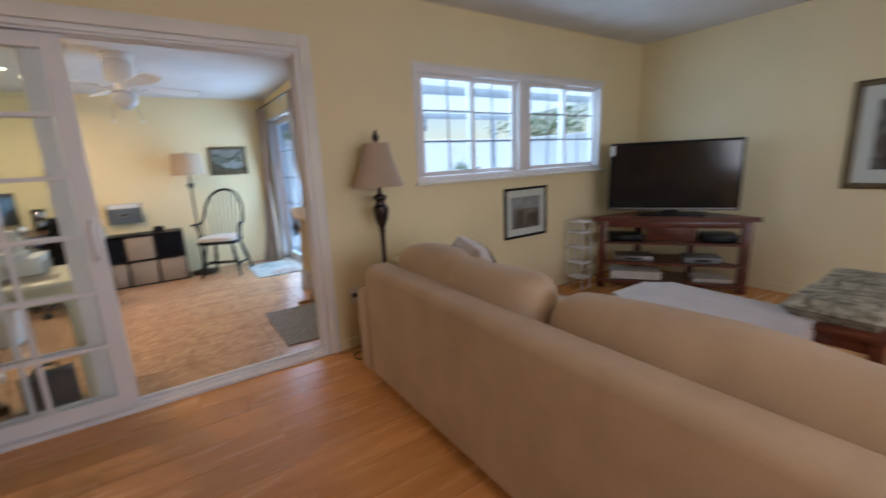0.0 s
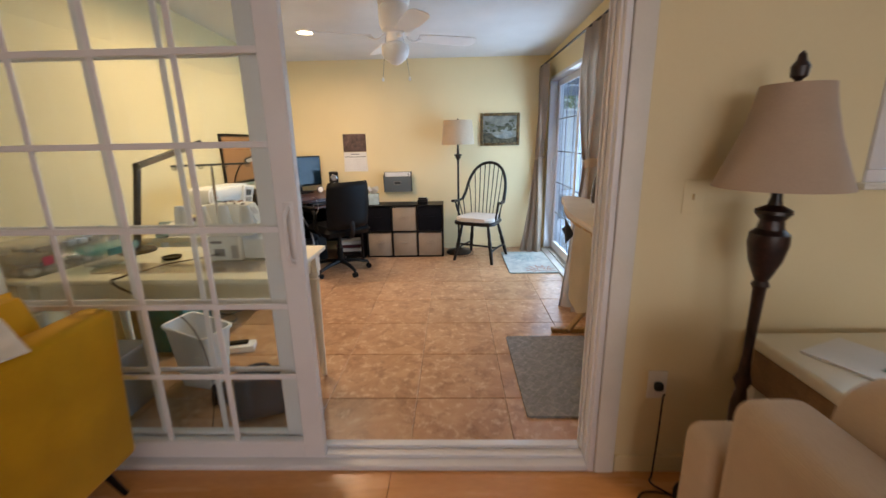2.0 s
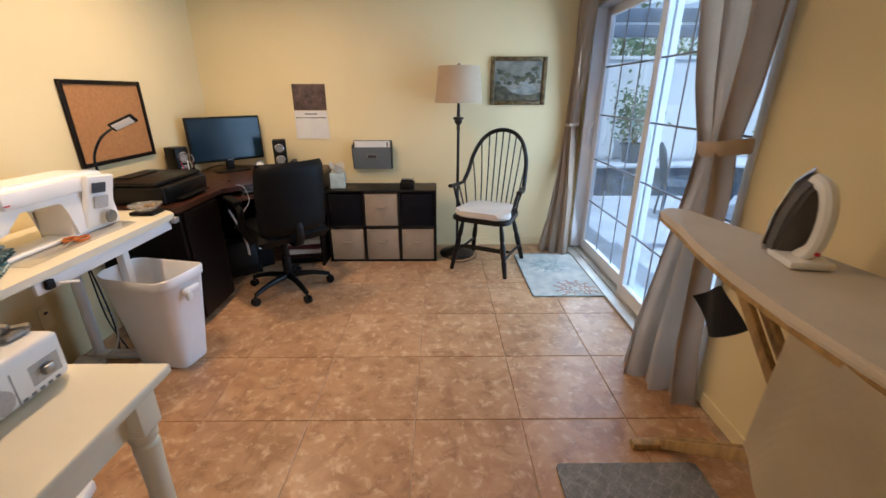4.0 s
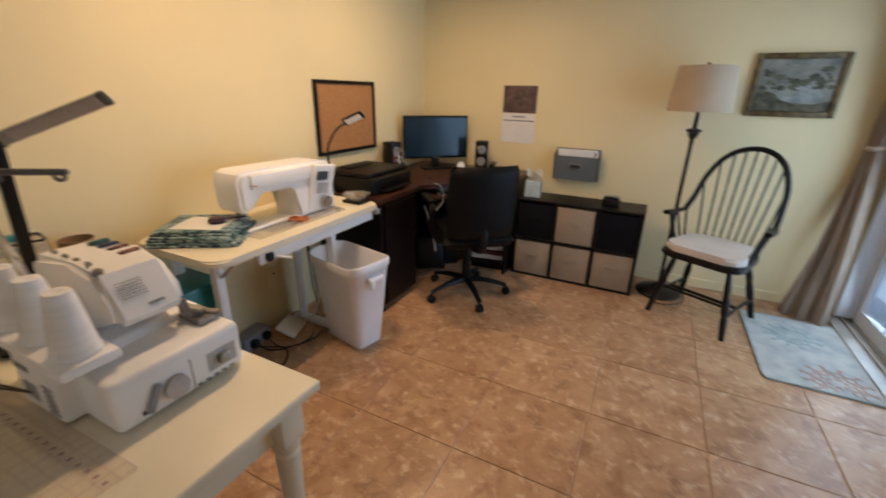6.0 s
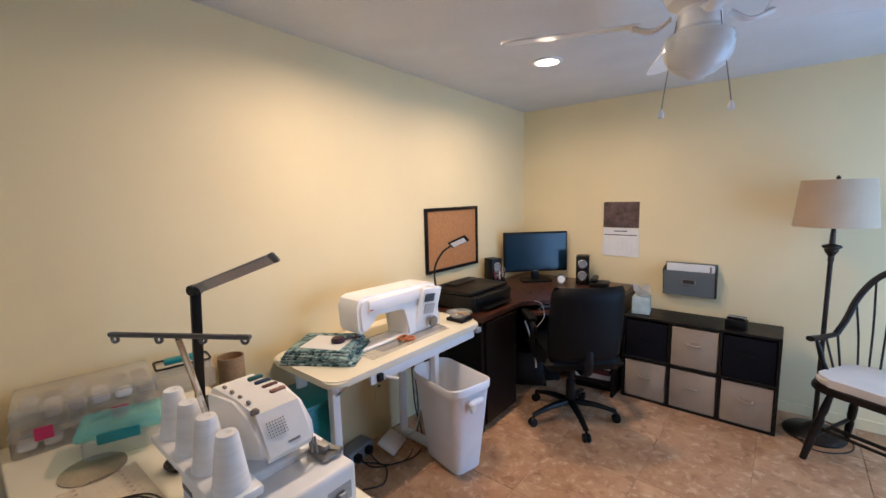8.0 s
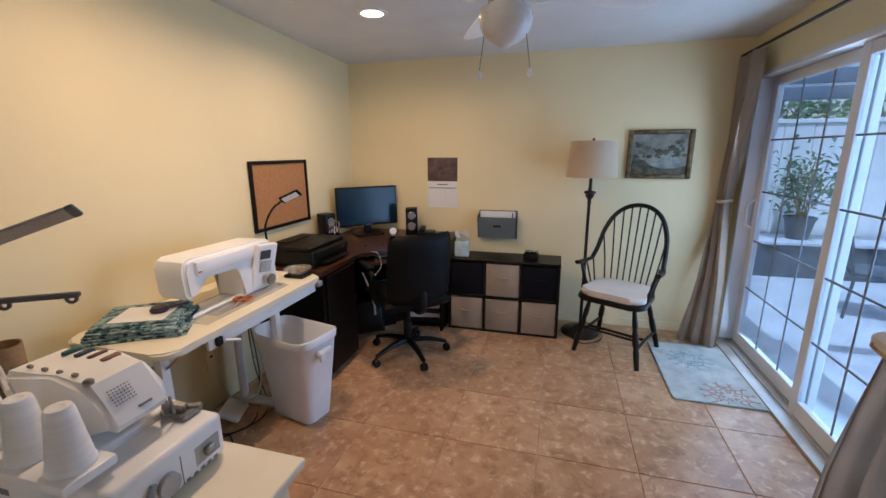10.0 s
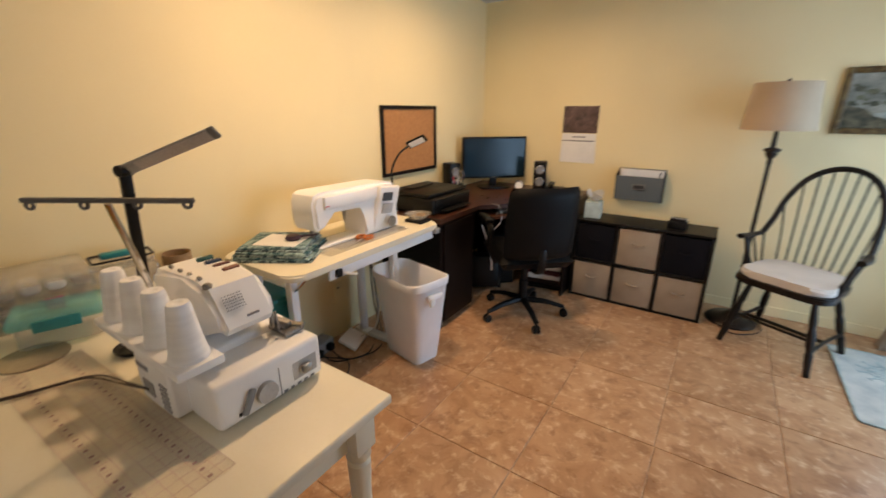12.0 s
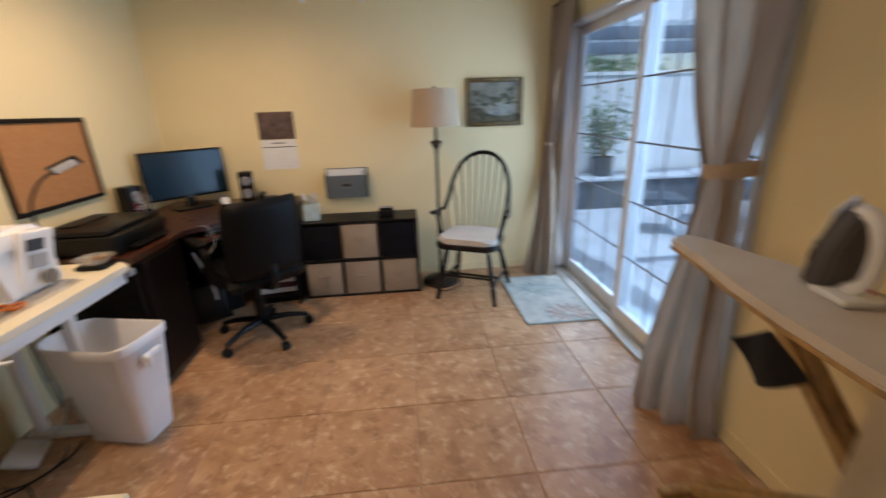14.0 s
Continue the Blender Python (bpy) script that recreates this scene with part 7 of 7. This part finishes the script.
part("arm_diffuser", box(B(), (e1 + a1) / 2 + m.to_3x3() @ Vector((0.02, 0, -0.0062)), ((a1 - e1).length * 0.80, 0.028, 0.002), 0, 1, m), mat("unlit_led_strip", (0.40, 0.35, 0.32), 0.5), ll)
part("arm_tip", box(B(), a1 + m.to_3x3() @ Vector((0.0, 0, 0)), (0.022, 0.037, 0.012), 0.005, 3, m), mat("arm_end_grey", (0.10, 0.095, 0.09), 0.4), ll)


def bead_case(at, turn, label, n, tall, labels=()):
    c = thing("craft_case", label, "storage case", at, turn, "clear craft cases")
    sh = part("case", bx(B(), -0.175, 0.175, -0.11, 0.11, 0, tall, 0.008, 2), CLEARPLASTIC, c)
    part("lid_edge", bx(B(), -0.177, 0.177, -0.112, 0.112, tall * 0.72, tall * 0.78, 0.001, 1), CLEARPLASTIC, c)
    rnd = random.Random(n)
    for i in range(6):
        for j in range(3):
            if rnd.random() < 0.75:
                part("contents", box(B(), (-0.142 + 0.057 * i, -0.068 + 0.068 * j, 0.022), (0.045, 0.05, 0.028), 0.012, 2), (PAPER, BINCLOTH, MATBOARD, OTTOMAN)[rnd.randrange(4)], c)
    for x in labels:
        part("label", bx(B(), x - 0.021, x + 0.021, -0.1145, -0.1125, 0.043, 0.082), PINK, c, "magenta price label")
    return c


bead_case((-1.258, 3.135, TZ + 0.0005), 81, "clear plastic craft case with magenta labels", 1, 0.084, (-0.10, 0.078))
bead_case((-1.262, 3.14, TZ + 0.0850), 83, "clear plastic craft case stacked on another case", 2, 0.058, ())
tt = thing("teal_box", "clear teal plastic box with a teal latch", "storage box", (-1.022, 3.175, TZ + 0.004), 72)
part("tub", bx(B(), -0.090, 0.090, -0.064, 0.064, 0, 0.064, 0.014, 3), CLEARPLASTIC, tt)
part("lid", bx(B(), -0.102, 0.102, -0.075, 0.075, 0.0645, 0.092, 0.012, 3), TEALCLEAR, tt, "translucent teal lid")
part("latch", bx(B(), -0.050, 0.050, -0.083, -0.0755, 0.054, 0.086, 0.004), TEAL, tt)
mat_disc = thing("round_mat", "thin grey round mat on the table", "mat", (-0.952, 3.088, TZ + 0.0005))
part("disc", lathe(B(), [(0, 0), (0.075, 0), (0.075, 0.003), (0, 0.003)], 28), mat("khaki_felt", (0.33, 0.28, 0.19), 0.9), mat_disc)
pd2 = thing("pin_dish", "small round black dish on the table", "dish", (-0.775, 3.250, TZ + 0.0005))
part("dish", lathe(B(), [(0, 0), (0.036, 0), (0.044, 0.010), (0.045, 0.014), (0.041, 0.014), (0.034, 0.005), (0, 0.005)], 26), BLACKPLASTIC, pd2)
kb = thing("paper_bag", "rolled brown paper tube standing on the table", "paper roll", (-1.33, 3.62, 0.0))
part("tube_wall", lathe(B(), [(0.052, 0.0), (0.052, 0.82), (0.048, 0.82), (0.048, 0.0), (0.052, 0.0)], 20), KRAFT, kb)
tr = thing("tool_tray", "black-rimmed clear tray with teal tools", "tray", (-1.30, 3.43, 0.833 + TZ - 0.757), 80)
part("tray", bx(B(), -0.09, 0.09, -0.05, 0.05, 0, 0.035, 0.008), CLEARPLASTIC, tr)
part("tray_rim", tube(B(), [(x, y, 0.036) for x, y in rounded(-0.09, 0.09, -0.05, 0.05, 0.01, 2)] + [(0.09, 0.04, 0.036)], 0.004, 6, curve=False), BLACKPLASTIC, tr)
part("tool", bx(B(), -0.06, 0.05, -0.02, 0.02, 0.0355, 0.055, 0.006), TEAL, tr)
fv = thing("craft_case", "clear plastic craft case under the tool tray", "storage case", (-1.30, 3.43, TZ + 0.0005), 80, "clear craft cases")
part("case", bx(B(), -0.10, 0.10, -0.055, 0.055, 0, 0.075, 0.008), CLEARPLASTIC, fv)

# under the cream table
pa = thing("storage_tub", "white plastic tub with a slanted rim on the floor", "tub", (-0.80, 3.38, 0), -14)
bm = B()
rings = []
for z, w, d in ((0, 0.20, 0.15), (0.008, 0.205, 0.155), (0.30, 0.265, 0.20), (0.304, 0.285, 0.22), (0.318, 0.285, 0.22), (0.318, 0.262, 0.197), (0.02, 0.20, 0.15)):
    rings.append([bm.verts.new((x, y, z + (0.05 * (0.5 - x / 0.27) if z > 0.29 else 0))) for x, y in rounded(-w / 2, w / 2, -d / 2, d / 2, 0.03, 4)])
for a, b in zip(rings, rings[1:]):
    for i in range(len(a)):
        bm.faces.new((a[i], a[(i + 1) % len(a)], b[(i + 1) % len(a)], b[i]))
bm.faces.new(rings[0][::-1])
bm.faces.new(rings[-1])
part("shell", bm, BINWHITE, pa, soft=50)
part("label", bx(B(), 0.04, 0.10, -0.0965, -0.089, 0.16, 0.20), PAPER, pa)
SLATECLOTH = weave("slate_bag_cloth", (0.075, 0.085, 0.105), 0.95, 500, 0.12)
bg = thing("dark_bag", "soft slate-grey cloth bag slumped under the table", "bag", (-0.34, 3.09, 0), 20)
part("body", pillow(B(), (0, 0, 0.115), (0.25, 0.24, 0.17), 0.6, 12, pose(0, 0, 0, 86, 0, 0), 51), SLATECLOTH, bg)
part("handle", tube(B(), [(-0.06, 0, 0.21), (-0.04, 0.0, 0.26), (0.04, 0, 0.26), (0.06, 0, 0.21)], 0.008, 6), SLATECLOTH, bg)
fp = thing("foot_pedal", "black sewing foot pedal with its cord on the floor", "foot pedal", (-0.62, 3.22, 0), 30)
part("pedal", box(B(), (0, 0, 0.025), (0.10, 0.15, 0.05), 0.012, 3), BLACKPLASTIC, fp)
part("cord", tube(B(), [(0.0, -0.07, 0.02), (0.06, -0.16, 0.006), (0.16, -0.12, 0.006), (0.24, -0.02, 0.006), (0.32, 0.06, 0.006), (0.26, 0.14, 0.006)], 0.004, 6), CABLE, fp)
sw2 = thing("white_caddy", "small white plastic caddy on the floor", "caddy", (-0.78, 3.73, 0), 15)
part("tray", bx(B(), -0.09, 0.09, -0.05, 0.05, 0, 0.045, 0.008), WHITEPLASTIC, sw2)
part("tool", bx(B(), -0.07, 0.05, -0.02, 0.02, 0.0455, 0.065, 0.006), BLACKPLASTIC, sw2)
ax = thing("storage_crate", "dark grey plastic storage crate under the table", "crate", (-1.14, 3.12, 0))
part("shell", bx(B(), -0.15, 0.15, -0.12, 0.12, 0, 0.30, 0.012), GREYPLASTIC, ax)
part("lid", bx(B(), -0.16, 0.16, -0.13, 0.13, 0.3005, 0.325, 0.008), GREYPLASTIC, ax)

# ---- office: ironing board, rug, fan, ceiling lights ----
ib = thing("ironing_board", "ironing board with a pale cover and wooden legs", "ironing board", (0, 0, 0))
out = []
for i in range(15):
    t = math.pi * i / 14
    out.append((1.432 + 0.055 * math.cos(t), 4.225 + 0.055 * math.sin(t)))
left = [(1.345, 4.05), (1.295, 3.85), (1.262, 3.65), (1.245, 3.45), (1.240, 3.05), (1.255, 2.985)]
right = [(1.615, 2.985), (1.630, 3.05), (1.625, 3.45), (1.605, 3.65), (1.572, 3.85), (1.525, 4.05)]
bm = B()
plate(bm, out + left + right, 0.876, 0.903)
bmesh.ops.bevel(bm, geom=[e for e in bm.edges if abs(e.verts[0].co.z - e.verts[1].co.z) < 1e-5], offset=0.008, segments=3, affect="EDGES", clamp_overlap=True)
part("cover", bm, IRONCOVER, ib, "pale grey-beige cloth cover")
sk = B()
plate(sk, out + left + right, 0.862, 0.8755, Matrix.Translation((0.0, 0, 0)))
part("board", sk, WOOD, ib)
for s in (-0.055, 0.055):
    part("leg", box(B(), (0, 0, 0), (0.020, 1.24, 0.036), 0.004, 2, pose(1.46 + s, 3.50, 0.44, -42.5, 0, 0)), WOOD, ib)
for s in (-0.025, 0.025):
    part("leg", box(B(), (0, 0, 0), (0.020, 1.22, 0.036), 0.004, 2, pose(1.46 + s, 3.47, 0.44, 43.5, 0, 0)), WOOD, ib)
part("foot_bar", bx(B(), 1.285, 1.625, 3.945, 3.985, 0.0, 0.032, 0.006), WOOD, ib)
part("foot_bar", bx(B(), 1.285, 1.625, 3.01, 3.05, 0.0, 0.032, 0.006), WOOD, ib)
bm = B()
n = 8
g = []
for i in range(n + 1):
    u = i / n
    row = []
    for j in range(n + 1):
        v = j / n
        y = 3.795 - 0.115 * u - 0.102 * v
        z = 0.765 + 0.089 * u - 0.074 * v - 0.012 * math.sin(math.pi * u) * v
        row.append(bm.verts.new((1.272 + 0.010 * math.sin(5 * u + 3 * v), y, z)))
    g.append(row)
for i in range(n):
    for j in range(n):
        bm.faces.new((g[i][j], g[i + 1][j], g[i + 1][j + 1], g[i][j + 1]))
bmesh.ops.solidify(bm, geom=bm.faces[:], thickness=0.006)
part("hanging_pocket", bm, POCKET, ib, "charcoal cloth pocket hanging from the board")
dr = B()
n = 16
g = []
for i in range(n + 1):
    u = i / n
    g.append([dr.verts.new((1.243 + 0.01 * math.sin(9 * u) - 0.03 * v + 0.012 * math.sin(14 * u) * v, 3.02 + 0.42 * u, 0.874 - (0.30 + 0.10 * math.sin(3 * u)) * v)) for v in (0, 0.33, 0.66, 1.0)])
for a, b in zip(g, g[1:]):
    for k in range(3):
        dr.faces.new((a[k], a[k + 1], b[k + 1], b[k]))
bmesh.ops.solidify(dr, geom=dr.faces[:], thickness=0.004)
pc2 = thing("press_cloth", "cream pressing cloth draped over the ironing board edge", "cloth", (0, 0, 0))
part("cloth", dr, PRESSCLOTH, pc2, soft=70)

ir = thing("steam_iron", "dark grey and white steam iron standing on its heel", "iron", (1.48, 3.73, 0.9035), -12)
bm = B()
sole = [(0.0, 0.24), (0.035, 0.20), (0.055, 0.12), (0.058, 0.02), (0.050, 0.0), (-0.050, 0.0), (-0.058, 0.02), (-0.055, 0.12), (-0.035, 0.20)]
plate(bm, sole, -0.004, 0.004, pose(0, 0.062, 0.006, 98, 0, 0))
part("soleplate", bm, CHROME, ir)
bm = B()
plate(bm, [(x * 0.94, y * 0.95 + 0.004) for x, y in sole], 0.005, 0.055, pose(0, 0.062, 0.006, 98, 0, 0))
bmesh.ops.bevel(bm, geom=bm.edges[:], offset=0.010, segments=3, affect="EDGES", clamp_overlap=True)
part("body", bm, mat("iron_grey", (0.10, 0.09, 0.095), 0.35), ir)
part("handle", tube(B(), [(0, 0.01, 0.215), (0, -0.04, 0.20), (0, -0.068, 0.14), (0, -0.060, 0.06), (0, -0.01, 0.015)], 0.019, 10), WHITEPLASTIC, ir, "white curved handle")
part("heel", box(B(), (0, -0.02, 0.012), (0.105, 0.12, 0.022), 0.008, 2), WHITEPLASTIC, ir)
part("indicator", box(B(), (0.0, -0.077, 0.045), (0.012, 0.006, 0.01), 0.002, 1), REDINK, ir)
rg = thing("floor_rug", "grey patterned anti-fatigue rug in front of the ironing board", "rug", (1.225, 3.46, 0))
part("pad", plate(B(), rounded(-0.265, 0.265, -0.42, 0.42, 0.02), 0, 0.012), GREYRUG, rg)
pat = B()
for i in range(7):
    for j in range(11):
        cx, cy = -0.225 + 0.075 * i, -0.375 + 0.075 * j
        ring = [(cx + 0.036 * math.cos(t) * (1 + 0.18 * math.cos(4 * t)), cy + 0.036 * math.sin(t) * (1 + 0.18 * math.cos(4 * t)), 0.0125) for t in [k * math.pi / 6 for k in range(13)]]
        tube(pat, ring, 0.0028, 4, curve=False, flat=0.4)
part("lattice_pattern", pat, RUGLINE, rg, "pale quatrefoil lattice")

fz = office_ceiling(4.45)
fan = thing("ceiling_fan", "white four-blade ceiling fan with a frosted globe", "ceiling fan", (0.225, 4.45, 0))
part("canopy", lathe(B(), [(0, fz + 0.01), (0.115, fz + 0.01), (0.115, fz - 0.015), (0.108, fz - 0.02), (0.112, fz - 0.028), (0.106, fz - 0.036), (0.110, fz - 0.044), (0.10, fz - 0.055), (0, fz - 0.055)], 32), WHITEPLASTIC, fan)
part("motor", lathe(B(), [(0, fz - 0.055), (0.095, fz - 0.056), (0.105, fz - 0.08), (0.105, fz - 0.17), (0.09, fz - 0.205), (0.055, fz - 0.225), (0.05, fz - 0.25), (0, fz - 0.25)], 32), WHITEPLASTIC, fan)
part("light_fitter", lathe(B(), [(0, 2.025), (0.045, 2.025), (0.06, 2.01), (0.062, 1.97), (0.05, 1.96), (0, 1.96)], 24), WHITEPLASTIC, fan)
part("globe", lathe(B(), [(0.052, 1.966), (0.066, 1.958), (0.092, 1.946), (0.098, 1.930), (0.094, 1.890), (0.078, 1.858), (0.045, 1.834), (0.02, 1.820), (0, 1.817)], 28), FROST, fan, "frosted glass globe")
for i in range(4):
    a = 22 + 90 * i
    m = pose(0, 0, 2.005, 0, 0, a)
    iron_arm = part("blade_iron", tube(B(), [m @ Vector((0.08, 0, 0.0)), m @ Vector((0.13, 0, -0.028)), m @ Vector((0.19, 0, -0.012))], 0.018, 8, flat=0.4), WHITEPLASTIC, fan)
    bm = B()
    plate(bm, [(0.17, -0.050), (0.42, -0.066), (0.56, -0.066), (0.60, -0.045), (0.61, 0.0), (0.60, 0.045), (0.56, 0.066), (0.42, 0.066), (0.17, 0.050)], -0.003, 0.003, m @ pose(0, 0, -0.004, -13, 0, 0))
    part("blade", bm, WHITEPLASTIC, iron_arm)
for x in (-0.096, 0.094):
    part("pull_chain", rod(B(), (x * 0.6, -0.02, 2.0), (x, 0, 1.74), 0.0016, n=6), GREYMETAL, fan)
    part("chain_knob", lathe(B(), [(0, 1.712), (0.009, 1.716), (0.010, 1.728), (0.004, 1.742), (0, 1.744)], 12, (x, 0, 0)), WHITEPLASTIC, fan)

for x, y in ((-0.65, 5.22), (-0.66, 4.09)):
    z = office_ceiling(y)
    dl = thing("downlight", "lit round recessed ceiling light", "ceiling light", (x, y, z), 0, "recessed ceiling lights")
    part("trim_ring", lathe(B(), [(0.066, -0.001), (0.090, -0.001), (0.088, -0.006), (0.066, -0.008), (0.066, -0.001)], 32), VINYL, dl)
    part("diffuser", lathe(B(), [(0, -0.003), (0.066, -0.003), (0.066, -0.002), (0, -0.002)], 28), BULB, dl, "glowing warm diffuser")
# Made-up fitting, out of view, to go with the added living room lamp.
dl = thing("downlight", "lit round recessed ceiling light", "ceiling light", (0.62, -0.9, LZ), 0, "recessed ceiling lights")
part("trim_ring", lathe(B(), [(0.066, -0.001), (0.090, -0.001), (0.088, -0.006), (0.066, -0.008), (0.066, -0.001)], 32), VINYL, dl)
part("diffuser", lathe(B(), [(0, -0.003), (0.066, -0.003), (0.066, -0.002), (0, -0.002)], 28), BULB, dl, "glowing warm diffuser")

# ---- floors, piece by piece ----
fl = structure("floor_office", bx(B(), XL - 0.1, XR + 0.02, YO - 0.02, YF + 0.1, -0.12, -0.004), GROUT, "brown stone-look ceramic tile floor")
T, G = 0.4585, 0.004
gx, gy = 0.415 - 4 * T, 5.037 - 5 * T
shared = {}
for i in range(8):
    for j in range(9):
        x0, x1 = max(gx + i * T, XL), min(gx + (i + 1) * T, XR - 0.046)
        y0, y1 = max(gy + j * T, YO + 0.012), min(gy + (j + 1) * T, YF)
        if x1 - x0 < 0.02 or y1 - y0 < 0.02:
            continue
        key = (round(x1 - x0, 3), round(y1 - y0, 3), (i * 3 + j) % 2)
        if key not in shared:
            shared[key] = mesh_of("tile", box(B(), (0, 0, -0.004), (x1 - x0 - G, y1 - y0 - G, 0.008), 0.0022, 1), TILE)
        ob = new("tile", shared[key])
        ob.parent = fl
        ob.matrix_basis = pose((x0 + x1) / 2, (y0 + y1) / 2, 0)

lf = structure("floor_living", bx(B(), LX0 - 0.1, LX1 + 0.1, LY0 - 0.1, YW - 0.008, -0.12, -0.006), SEAM, "orange-brown laminate plank floor")
shared, PW, PL = {}, 0.193, 1.29
rnd = random.Random(7)
row, y = 0, YW - 0.007
while y - PW > LY0:
    x = LX0 - rnd.uniform(0, PL)
    while x < LX1:
        a, b = max(x, LX0), min(x + PL, LX1)
        if b - a > 0.02:
            key = round(b - a, 2)
            if key not in shared:
                shared[key] = mesh_of("plank", box(B(), (0, 0, -0.005), (b - a - 0.0014, PW - 0.0014, 0.010), 0.0008, 1), PLANK)
            ob = new("plank", shared[key])
            ob.parent = lf
            ob.matrix_basis = pose((a + b) / 2, y - PW / 2, 0, 0, 0, 180 * (row % 2))
        x += PL
    y -= PW
    row += 1
